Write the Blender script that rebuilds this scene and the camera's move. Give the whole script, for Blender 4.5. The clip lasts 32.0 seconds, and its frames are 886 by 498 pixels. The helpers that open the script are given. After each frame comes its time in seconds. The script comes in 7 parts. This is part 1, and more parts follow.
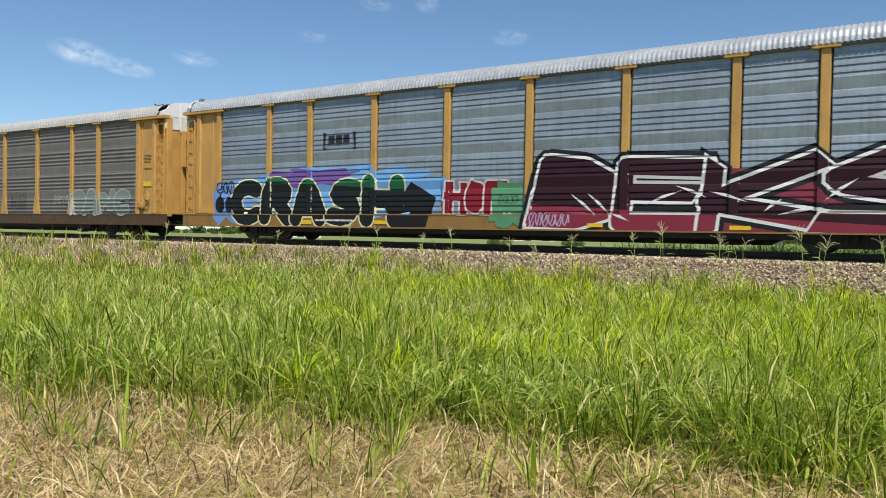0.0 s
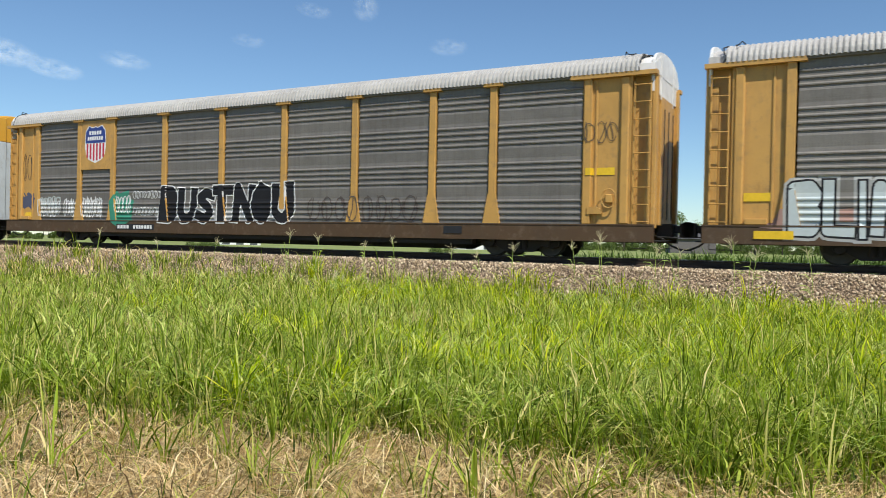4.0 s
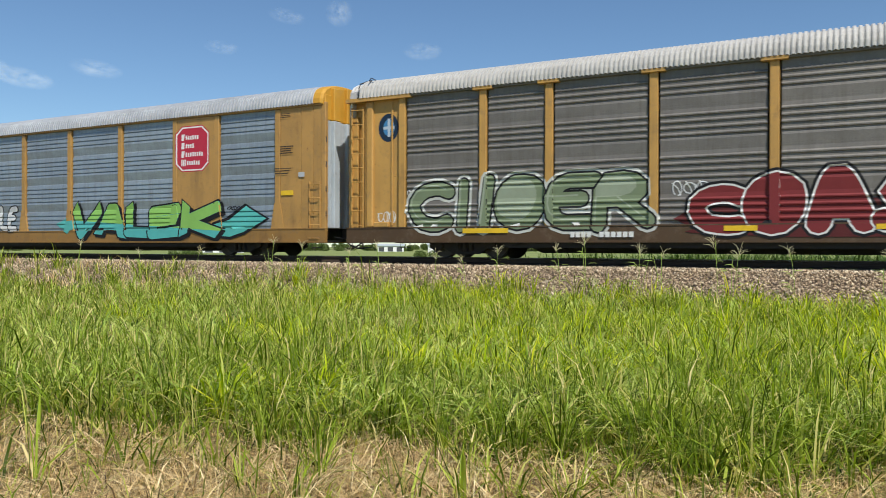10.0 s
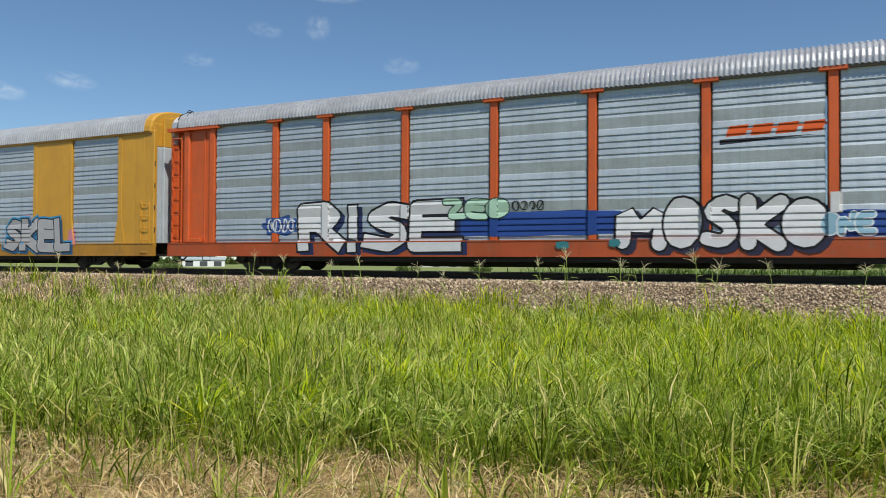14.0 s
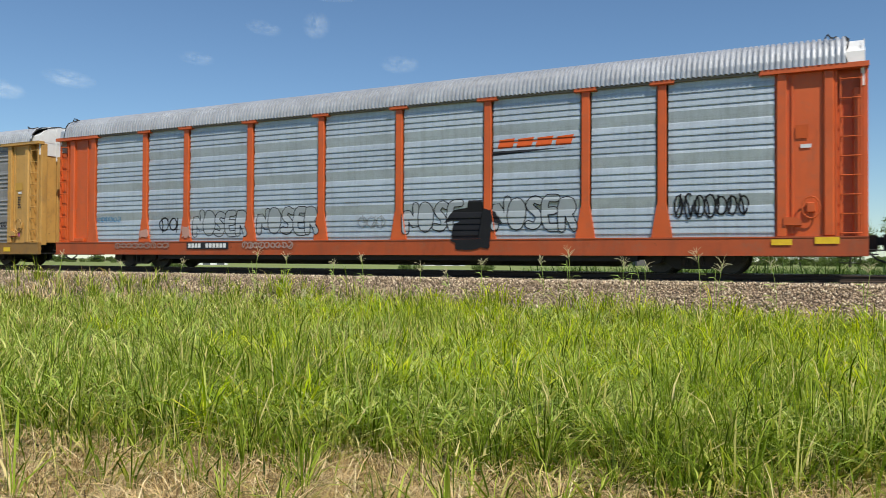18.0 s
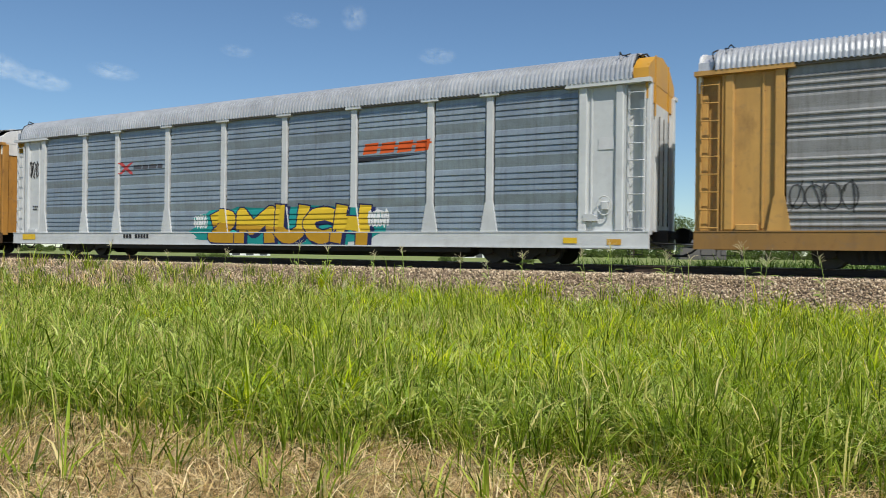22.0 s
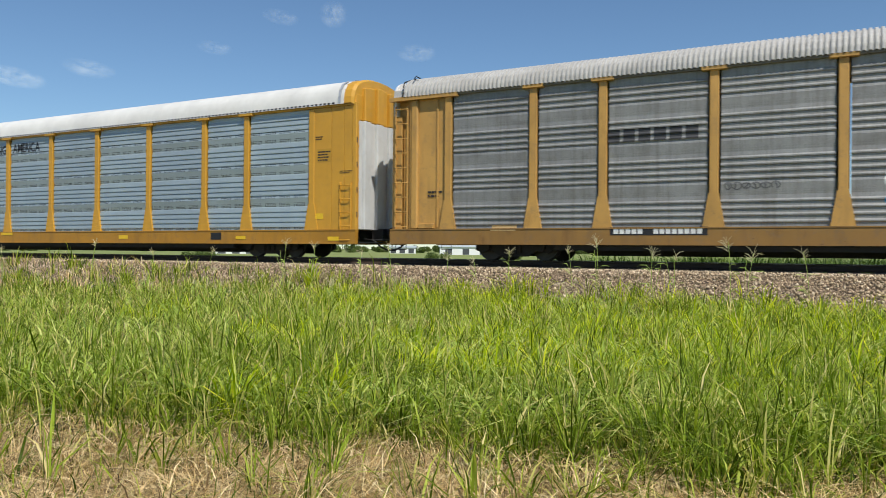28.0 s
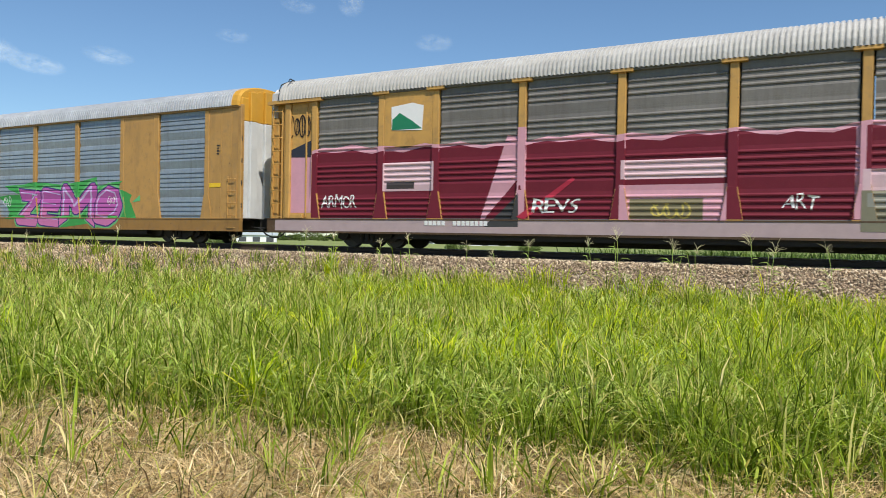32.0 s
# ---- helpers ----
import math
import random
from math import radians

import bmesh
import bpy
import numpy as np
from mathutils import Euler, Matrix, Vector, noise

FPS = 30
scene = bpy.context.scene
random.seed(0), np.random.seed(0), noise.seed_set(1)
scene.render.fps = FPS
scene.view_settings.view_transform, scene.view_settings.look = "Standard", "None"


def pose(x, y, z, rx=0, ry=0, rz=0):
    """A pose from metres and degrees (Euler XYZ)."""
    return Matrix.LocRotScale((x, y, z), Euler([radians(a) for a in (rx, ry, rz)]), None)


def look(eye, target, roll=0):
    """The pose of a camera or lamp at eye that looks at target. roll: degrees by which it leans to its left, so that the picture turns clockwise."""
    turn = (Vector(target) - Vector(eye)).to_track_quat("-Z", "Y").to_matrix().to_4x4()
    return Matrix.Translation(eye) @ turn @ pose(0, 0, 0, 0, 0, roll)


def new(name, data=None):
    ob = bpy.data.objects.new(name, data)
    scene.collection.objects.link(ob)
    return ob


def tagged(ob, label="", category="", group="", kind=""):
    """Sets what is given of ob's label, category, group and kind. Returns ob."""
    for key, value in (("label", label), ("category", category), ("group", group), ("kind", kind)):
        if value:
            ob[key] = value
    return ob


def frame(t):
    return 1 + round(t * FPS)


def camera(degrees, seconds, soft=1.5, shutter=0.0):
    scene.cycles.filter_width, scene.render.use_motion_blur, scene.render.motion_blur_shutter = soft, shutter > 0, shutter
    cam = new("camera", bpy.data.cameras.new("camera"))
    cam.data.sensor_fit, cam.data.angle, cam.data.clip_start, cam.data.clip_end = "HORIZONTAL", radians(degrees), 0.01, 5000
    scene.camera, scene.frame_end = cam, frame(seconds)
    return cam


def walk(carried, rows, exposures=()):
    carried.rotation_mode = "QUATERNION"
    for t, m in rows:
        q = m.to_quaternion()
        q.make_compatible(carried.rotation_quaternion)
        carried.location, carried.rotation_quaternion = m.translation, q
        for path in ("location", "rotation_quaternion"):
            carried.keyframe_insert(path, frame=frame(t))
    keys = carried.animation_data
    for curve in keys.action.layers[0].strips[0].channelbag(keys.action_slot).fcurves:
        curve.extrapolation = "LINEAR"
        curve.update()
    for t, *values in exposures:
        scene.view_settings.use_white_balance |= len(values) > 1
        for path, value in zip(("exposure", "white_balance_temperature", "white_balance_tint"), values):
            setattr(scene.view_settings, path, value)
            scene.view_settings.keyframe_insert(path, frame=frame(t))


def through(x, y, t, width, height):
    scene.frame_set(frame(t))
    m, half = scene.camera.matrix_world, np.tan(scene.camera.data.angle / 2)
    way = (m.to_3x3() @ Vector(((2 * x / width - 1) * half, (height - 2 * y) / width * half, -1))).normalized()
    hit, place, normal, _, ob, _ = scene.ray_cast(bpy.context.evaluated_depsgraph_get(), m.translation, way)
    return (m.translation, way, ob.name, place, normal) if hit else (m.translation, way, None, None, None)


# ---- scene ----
from mathutils import geometry

# Camera: held by hand at the edge of a dry verge; z = 0 is the rail top, the near car sides run along y = 0.
cam = camera(60.0, 32.0, soft=0.6, shutter=0.1)
EYE = (0.0, -20.247, 0.319)
PATH = [
    (0, 32.88, -1.14, -1.01), (0.5, 31.72, -1.16, -1.31), (1, 30.75, -1.27, -1.43), (1.5, 30.32, -1.26, -1.31),
    (2, 30.24, -1.07, -1.07), (2.5, 30.12, -0.82, -0.98), (3, 29.75, -0.68, -0.96), (3.5, 29.05, -0.59, -1.10),
    (5.5, 28.11, -0.02, -1.37), (6, 28.04, 0.01, -1.12), (6.5, 28.02, -0.08, -0.92), (7, 28.04, -0.20, -1.04),
    (7.5, 27.76, -0.21, -1.23), (8, 27.69, -0.21, -1.06), (8.5, 27.67, -0.16, -0.82), (9, 27.64, -0.05, -0.60),
    (9.5, 27.50, -0.04, -0.41), (10, 27.39, -0.13, -0.18), (10.5, 27.34, -0.19, -0.15), (11, 27.45, -0.37, -0.53),
    (11.5, 27.46, -0.29, -0.52), (12, 27.23, -0.23, -0.56), (12.5, 26.88, -0.15, -0.38), (13, 26.62, 0.28, -0.17),
    (13.5, 26.26, 0.73, -0.22), (15.5, 25.89, 1.08, -0.34), (16, 25.88, 1.09, -0.23), (16.5, 25.83, 1.09, -0.14),
    (17, 25.84, 1.16, 0.17), (17.5, 25.89, 0.91, -0.14), (18, 26.25, 0.82, -0.31), (18.5, 27.02, 0.82, -0.37),
    (19, 28.04, 0.81, -0.56), (19.5, 29.14, 0.64, -0.37), (20, 30.12, 0.39, -0.11), (20.5, 30.59, 0.29, -0.15),
    (21, 30.55, 0.26, -0.34), (21.5, 30.05, 0.22, -0.43), (22, 29.25, 0.20, -0.70), (22.5, 28.20, 0.12, -0.70),
    (23, 27.43, -0.05, -0.91), (23.5, 27.16, -0.38, -1.07), (24, 27.39, -0.69, -1.02), (24.5, 27.71, -0.81, -0.82),
    (25, 27.86, -0.85, -1.13), (25.5, 28.00, -0.75, -0.58), (27.5, 27.72, 0.12, -0.62), (28, 28.27, 0.01, -0.42),
    (28.5, 29.26, 0.00, -0.26), (29, 29.83, -0.03, -0.18), (29.5, 30.09, -0.04, -0.63), (30, 30.31, -0.26, -0.91),
    (30.5, 30.61, -0.48, -1.15), (31, 30.68, -0.63, -1.28), (31.5, 30.49, -0.73, -1.15), (32, 29.71, -0.72, -1.12),
]
walk(cam, [(t, pose(*EYE, 90 + p, r, y)) for t, y, p, r in PATH],
     exposures=[(0, 0.01), (3, 0.11), (7, -0.04), (9, 0.02), (11, -0.09), (13, -0.16), (16, -0.20), (18, -0.08), (20, -0.04), (23, -0.16), (25, 0.02), (29, -0.12), (32, 0.08)])

CAR_PITCH = 28.6
# each car's own place in the train, beside the even pitch
CAR_SHIFT = (2.10, 1.68, 1.21, 0.76, 0.52, 0.45, 0.18, 0.48, 0.25, -0.06, -0.45, -0.75, -0.97, -1.47, -1.77, -2.06)


def rolled(t):
    """How far the train has come at t seconds, in metres."""
    u = (t - 16.0) / 16.0
    return (203.4832 * u ** 0 + 204.2561 * u ** 1 + 5.8665 * u ** 2 + 3.7681 * u ** 3 - 10.1679 * u ** 4 - 6.6886 * u ** 5 + 8.0650 * u ** 6 + 8.7229 * u ** 7 - 1.8586 * u ** 8 - 4.4727 * u ** 9)


# ---- world and sun ----
SUN_WAY = Vector((-1.6, 1.25, -2.7)).normalized()
elevation = math.asin(-SUN_WAY.z)
sun_azimuth = math.atan2(-SUN_WAY.x, -SUN_WAY.y)
world = bpy.data.worlds.new("sky")
scene.world = world
world.use_nodes = True
wn = world.node_tree.nodes
sky = wn.new("ShaderNodeTexSky")
sky.sky_type = "NISHITA"
sky.sun_disc = False
sky.sun_elevation = elevation
sky.sun_rotation = sun_azimuth
sky.altitude = 200.0
sky.air_density = 1.0
sky.dust_density = 0.05
sky.ozone_density = 2.2
wn["Background"].inputs[1].default_value = 0.104
tint = wn.new("ShaderNodeMix")
tint.data_type, tint.blend_type = "RGBA", "MULTIPLY"
tint.inputs[0].default_value = 1.0
tint.inputs[7].default_value = (0.84, 0.99, 1.09, 1)
world.node_tree.links.new(sky.outputs[0], tint.inputs[6])
world.node_tree.links.new(tint.outputs[2], wn["Background"].inputs[0])
sun = new("sun", bpy.data.lights.new("sun", "SUN"))
sun.data.energy = 5.0
sun.data.angle = radians(0.53)
sun.data.color = (1.0, 0.955, 0.88)
sun.matrix_world = look((0, 0, 60), Vector((0, 0, 60)) + SUN_WAY)


# ---- materials ----
class Nodes:
    """A small builder for node materials."""

    def __init__(self, name):
        self.mat = bpy.data.materials.new(name)
        self.mat.use_nodes = True
        self.tree = self.mat.node_tree
        self.bsdf = self.tree.nodes["Principled BSDF"]
        self.coord = self.tree.nodes.new("ShaderNodeTexCoord")
        self.shift = None

    def link(self, a, b):
        self.tree.links.new(a, b)

    def mapped(self, scale, space="Object"):
        m = self.tree.nodes.new("ShaderNodeMapping")
        m.inputs["Scale"].default_value = scale
        if self.shift is None:
            info = self.tree.nodes.new("ShaderNodeObjectInfo")
            self.shift = self.tree.nodes.new("ShaderNodeVectorMath")
            self.shift.operation = "SCALE"
            self.shift.inputs[0].default_value = (37.0, 11.0, 5.0)
            self.link(info.outputs["Random"], self.shift.inputs["Scale"])
        add = self.tree.nodes.new("ShaderNodeVectorMath")
        add.operation = "ADD"
        self.link(self.coord.outputs[space], add.inputs[0])
        self.link(self.shift.outputs[0], add.inputs[1])
        self.link(add.outputs[0], m.inputs["Vector"])
        return m.outputs[0]

    def noise(self, scale, detail=4.0, rough=0.6, stretch=(1, 1, 1), space="Object"):
        n = self.tree.nodes.new("ShaderNodeTexNoise")
        n.inputs["Scale"].default_value = scale
        n.inputs["Detail"].default_value = detail
        n.inputs["Roughness"].default_value = rough
        self.link(self.mapped(stretch, space), n.inputs["Vector"])
        return n.outputs["Fac"]

    def ramp(self, fac, stops):
        r = self.tree.nodes.new("ShaderNodeValToRGB")
        while len(r.color_ramp.elements) < len(stops):
            r.color_ramp.elements.new(0.5)
        for e, (p, c) in zip(r.color_ramp.elements, stops):
            e.position = p
            e.color = (*c, 1) if len(c) == 3 else c
        self.link(fac, r.inputs[0])
        return r.outputs[0]

    def mix(self, fac, a, b, kind="MIX"):
        m = self.tree.nodes.new("ShaderNodeMix")
        m.data_type = "RGBA"
        m.blend_type = kind
        for value, slot in ((fac, m.inputs[0]), (a, m.inputs[6]), (b, m.inputs[7])):
            if isinstance(value, (int, float)):
                slot.default_value = value
            elif isinstance(value, tuple):
                slot.default_value = (*value, 1)
            else:
                self.link(value, slot)
        return m.outputs[2]

    def math(self, op, a, b=0.0, c=0.0):
        m = self.tree.nodes.new("ShaderNodeMath")
        m.operation = op
        for value, slot in zip((a, b, c), m.inputs):
            if isinstance(value, (int, float)):
                slot.default_value = value
            else:
                self.link(value, slot)
        return m.outputs[0]

    def bump(self, height, strength=0.3, distance=0.01):
        b = self.tree.nodes.new("ShaderNodeBump")
        b.inputs["Strength"].default_value = strength
        b.inputs["Distance"].default_value = distance
        self.link(height, b.inputs["Height"])
        self.link(b.outputs[0], self.bsdf.inputs["Normal"])

    def chance(self):
        n = self.tree.nodes.new("ShaderNodeObjectInfo")
        return n.outputs["Random"]

    def done(self, color, rough=0.6, metal=0.0):
        for value, slot in ((color, "Base Color"), (rough, "Roughness"), (metal, "Metallic")):
            if isinstance(value, (int, float)):
                self.bsdf.inputs[slot].default_value = value
            elif isinstance(value, tuple):
                self.bsdf.inputs[slot].default_value = (*value, 1)
            else:
                self.link(value, self.bsdf.inputs[slot])
        return self.mat


def shade(c, k):
    return tuple(min(1.0, v * k) for v in c)


MATS = {}


def paint(name, color, rust=0.25, rough=0.5, dirt=0.3):
    """Weathered railcar paint: fading, dust, streaks that run down, rust specks."""
    if name in MATS:
        return MATS[name]
    n = Nodes(name)
    fade = n.noise(0.8, 5)
    base = n.mix(n.ramp(fade, [(0.3, (0, 0, 0)), (0.75, (1, 1, 1))]), shade(color, 0.86), shade(color, 1.1))
    streak = n.ramp(n.noise(1.0, 4, 0.55, (2.6, 2.6, 0.5)), [(0.52, (0, 0, 0)), (0.82, (1, 1, 1))])
    base = n.mix(n.math("MULTIPLY", streak, dirt * 0.8), base, n.mix(0.5, shade(color, 0.5), (0.10, 0.075, 0.05)))
    grime = n.ramp(n.noise(3.5, 8, 0.75), [(0.52, (0, 0, 0)), (0.8, (1, 1, 1))])
    base = n.mix(n.math("MULTIPLY", grime, dirt), base, (0.16, 0.12, 0.08))
    stain = n.ramp(n.noise(1.3, 7, 0.7, (1.6, 1.6, 0.7)), [(0.56, (0, 0, 0)), (0.74, (1, 1, 1))])
    base = n.mix(n.math("MULTIPLY", stain, min(1.0, rust * 1.2)), base, n.mix(0.55, shade(color, 0.5), (0.12, 0.05, 0.02)))
    spots = n.ramp(n.noise(6.0, 6, 0.7), [(0.70 - 0.08 * rust, (0, 0, 0)), (0.76 - 0.06 * rust, (1, 1, 1))])
    base = n.mix(n.math("MULTIPLY", spots, min(1.0, rust * 2)), base, (0.10, 0.035, 0.015))
    n.bump(n.noise(14, 5), 0.15, 0.01)
    MATS[name] = n.done(base, n.math("MULTIPLY_ADD", fade, 0.3, rough - 0.12))
    return MATS[name]


def siding(name, color, dirt=0.4, holes=0.4, metal=0.35, rough=0.45):
    """Galvanised steel sheet with spangle, dust streaks and rows of small punched holes."""
    if name in MATS:
        return MATS[name]
    n = Nodes(name)
    tone = n.noise(1.1, 4, 0.6, (0.7, 1, 1.6))
    base = n.mix(tone, shade(color, 0.8), shade(color, 1.18))
    spangle = n.noise(26.0, 3, 0.6)
    base = n.mix(n.ramp(spangle, [(0.4, (0, 0, 0)), (0.65, (0.3, 0.3, 0.3))]), base, shade(color, 1.35))
    streak = n.ramp(n.noise(1.0, 6, 0.75, (7.0, 7.0, 0.3)), [(0.46, (0, 0, 0)), (0.72, (1, 1, 1))])
    base = n.mix(n.math("MULTIPLY", streak, dirt), base, shade((0.14, 0.12, 0.10), 0.9))
    smear = n.ramp(n.noise(0.9, 6, 0.7, (1, 1, 2.2)), [(0.45, (0, 0, 0)), (0.7, (1, 1, 1))])
    base = n.mix(n.math("MULTIPLY", smear, dirt * 0.7), base, (0.12, 0.105, 0.09))
    sep = n.tree.nodes.new("ShaderNodeSeparateXYZ")
    n.link(n.coord.outputs["Object"], sep.inputs[0])
    px = n.math("SUBTRACT", n.math("FRACT", n.math("DIVIDE", sep.outputs[0], 0.07)), 0.5)
    pz = n.math("SUBTRACT", n.math("FRACT", n.math("DIVIDE", sep.outputs[2], 0.055)), 0.5)
    d = n.math("ADD", n.math("MULTIPLY", px, px), n.math("MULTIPLY", pz, pz))
    hole = n.math("MULTIPLY", n.math("LESS_THAN", d, 0.105), n.math("LESS_THAN", n.math("FRACT", n.math("DIVIDE", sep.outputs[0], 0.63)), 0.8))
    band = n.math("FRACT", n.math("DIVIDE", n.math("SUBTRACT", sep.outputs[2], GROUP_Z), GROUP_PITCH))
    flat = n.math("MULTIPLY", n.math("GREATER_THAN", band, 0.64), n.math("GREATER_THAN", n.math("ABSOLUTE", n.math("SUBTRACT", band, 0.835)), 0.075))
    hole = n.math("MULTIPLY", n.math("MULTIPLY", hole, flat), holes)
    base = n.mix(hole, base, (0.02, 0.02, 0.022))
    base = n.mix(1.0, base, n.ramp(n.chance(), [(0, (0.88, 0.88, 0.9)), (1, (1.0, 1.0, 1.0))]), "MULTIPLY")
    n.bump(n.noise(5, 5), 0.2, 0.02)
    MATS[name] = n.done(base, n.math("MULTIPLY_ADD", tone, 0.3, rough - 0.15), metal)
    return MATS[name]


def plain(name, color, rough=0.6, metal=0.0, vary=0.25, scale=6.0):
    if name in MATS:
        return MATS[name]
    n = Nodes(name)
    f = n.noise(scale, 6, 0.7)
    base = n.mix(f, shade(color, 1 - vary), shade(color, 1 + vary))
    MATS[name] = n.done(base, rough, metal)
    return MATS[name]


def spray(color, cover=0.93):
    """Sprayed paint, thin in places so that it is a little uneven."""
    key = "spray_%02x%02x%02x" % tuple(int(255 * min(1, v)) for v in color)
    if key in MATS:
        return MATS[key]
    n = Nodes("spray_paint")
    f = n.noise(2.2, 6, 0.7)
    g = n.noise(30, 3, 0.6)
    base = n.mix(f, shade(color, 0.78), shade(color, 1.15))
    base = n.mix(n.ramp(g, [(0.58, (0, 0, 0)), (0.8, (0.25, 0.25, 0.25))]), base, n.mix(0.6, base, (0.16, 0.14, 0.12)))
    MATS[key] = n.done(base, 0.6)
    n.bsdf.inputs["Specular IOR Level"].default_value = 0.25
    return MATS[key]


# ---- the profile of the car sides ----
HW = 1.55            # half its width
DECK, EAVE, SILL_LOW = 0.93, 4.93, 0.46
GROUP_Z, GROUP_PITCH, RIB_STEP = 1.02, 1.085, 0.17


def sheet_profile(lapped):
    """(z, depth behind the post face) along a sheet from the deck to the eave: lapped folds with a sharp lower edge, or narrow round ribs."""
    rows = [(DECK, 0.08)]
    for g in range(4):
        for r in range(4):
            z = GROUP_Z + g * GROUP_PITCH + r * RIB_STEP
            if z + RIB_STEP < EAVE:
                rows += [(z, 0.082), (z + 0.012, 0.054), (z + 0.05, 0.057), (z + RIB_STEP - 0.012, 0.078)] if lapped else [(z, 0.08), (z + 0.022, 0.05), (z + 0.05, 0.048), (z + 0.092, 0.08)]
        z, top = GROUP_Z + g * GROUP_PITCH + 4 * RIB_STEP, GROUP_Z + (g + 1) * GROUP_PITCH
        if z + 0.4 < EAVE:
            rows += [(z + 0.02, 0.091), (top - 0.1, 0.05), (top - 0.03, 0.074)] if lapped else [(z + 0.02, 0.086), (top - 0.1, 0.064), (top - 0.03, 0.08)]
    return rows + [(EAVE, 0.08)]


LAPPED, RIBBED = sheet_profile(True), sheet_profile(False)


def sheet_depth(z, breaks):
    for (za, da), (zb, db) in zip(breaks, breaks[1:]):
        if za <= z <= zb:
            return da + (db - da) * (z - za) / max(zb - za, 1e-6)
    return 0.08


# ---- mesh helpers ----
def mesh_of(bm, material, smooth=False):
    me = bpy.data.meshes.new("mesh")
    bm.to_mesh(me)
    bm.free()
    for m in material if isinstance(material, (list, tuple)) else [material]:
        me.materials.append(m)
    if smooth:
        me.polygons.foreach_set("use_smooth", [True] * len(me.polygons))
    return me


def part(name, bm, material, parent, label="", smooth=False, m=None):
    """One mesh object under a thing or a part. bm may be a finished mesh, to be shared."""
    me = bm if isinstance(bm, bpy.types.Mesh) else mesh_of(bm, material, smooth)
    ob = new(name, me)
    ob.parent = parent
    if m is not None:
        ob.matrix_basis = m
    if label:
        ob["label"] = label
    return ob


def thing(name, label, category, group="", kind="", m=None):
    ob = new(name)
    ob.empty_display_size = 0.3
    if m is not None:
        ob.matrix_basis = m
    return tagged(ob, label, category, group, kind)


def add_box(bm, x0, x1, y0, y1, z0, z1, bevel=0.0):
    vs = [bm.verts.new(p) for p in ((x0, y0, z0), (x1, y0, z0), (x1, y1, z0), (x0, y1, z0),
                                    (x0, y0, z1), (x1, y0, z1), (x1, y1, z1), (x0, y1, z1))]
    fs = [bm.faces.new([vs[i] for i in q]) for q in ((3, 2, 1, 0), (4, 5, 6, 7), (0, 1, 5, 4), (1, 2, 6, 5), (2, 3, 7, 6), (3, 0, 4, 7))]
    if bevel:
        edges = list({e for f in fs for e in f.edges})
        bmesh.ops.bevel(bm, geom=edges, offset=bevel, segments=1, affect="EDGES")
    return vs


def box(x0, x1, y0, y1, z0, z1, bevel=0.0):
    bm = bmesh.new()
    add_box(bm, x0, x1, y0, y1, z0, z1, bevel)
    return bm


def extrude_poly(bm, pts, axis, a, b):
    """A prism: pts in the plane across axis ('x': (y, z), 'y': (x, z)), from a to b."""
    def at(p, d):
        return (d, p[0], p[1]) if axis == "x" else (p[0], d, p[1])
    va = [bm.verts.new(at(p, a)) for p in pts]
    vb = [bm.verts.new(at(p, b)) for p in pts]
    bm.faces.new(va)
    bm.faces.new(vb[::-1])
    n = len(pts)
    for i in range(n):
        bm.faces.new([va[i], vb[i], vb[(i + 1) % n], va[(i + 1) % n]])
    bmesh.ops.recalc_face_normals(bm, faces=bm.faces)


def add_tube(bm, pts, radius, sides=6):
    """A bent rod through pts."""
    rings = []
    for i, p in enumerate(pts):
        a, b = Vector(pts[max(0, i - 1)]), Vector(pts[min(len(pts) - 1, i + 1)])
        d = (b - a).normalized()
        u = d.cross(Vector((0.13, 0.31, 0.94))).normalized()
        v = d.cross(u)
        rings.append([bm.verts.new(Vector(p) + radius * (math.cos(k * 2 * math.pi / sides) * u + math.sin(k * 2 * math.pi / sides) * v)) for k in range(sides)])
    for ra, rb in zip(rings, rings[1:]):
        for k in range(sides):
            bm.faces.new([ra[k], ra[(k + 1) % sides], rb[(k + 1) % sides], rb[k]])
    bm.faces.new(rings[0][::-1])
    bm.faces.new(rings[-1])


def add_disc(bm, x, y0, y1, z, radius, sides=24):
    """A short cylinder whose axis runs along y."""
    rings = [[bm.verts.new((x + r * math.cos(2 * math.pi * k / sides), y, z + r * math.sin(2 * math.pi * k / sides))) for k in range(sides)]
             for y, r in ((y0, radius * 0.97), (y0 + (y1 - y0) * 0.15, radius), (y1 - (y1 - y0) * 0.15, radius), (y1, radius * 0.97))]
    for ra, rb in zip(rings, rings[1:]):
        for k in range(sides):
            bm.faces.new([ra[k], ra[(k + 1) % sides], rb[(k + 1) % sides], rb[k]])
    bm.faces.new(rings[0][::-1])
    bm.faces.new(rings[-1])


SHARED = {}


def shared(key, build):
    """A mesh that is built once and used by every part that is alike."""
    if key not in SHARED:
        SHARED[key] = build()
    return SHARED[key]


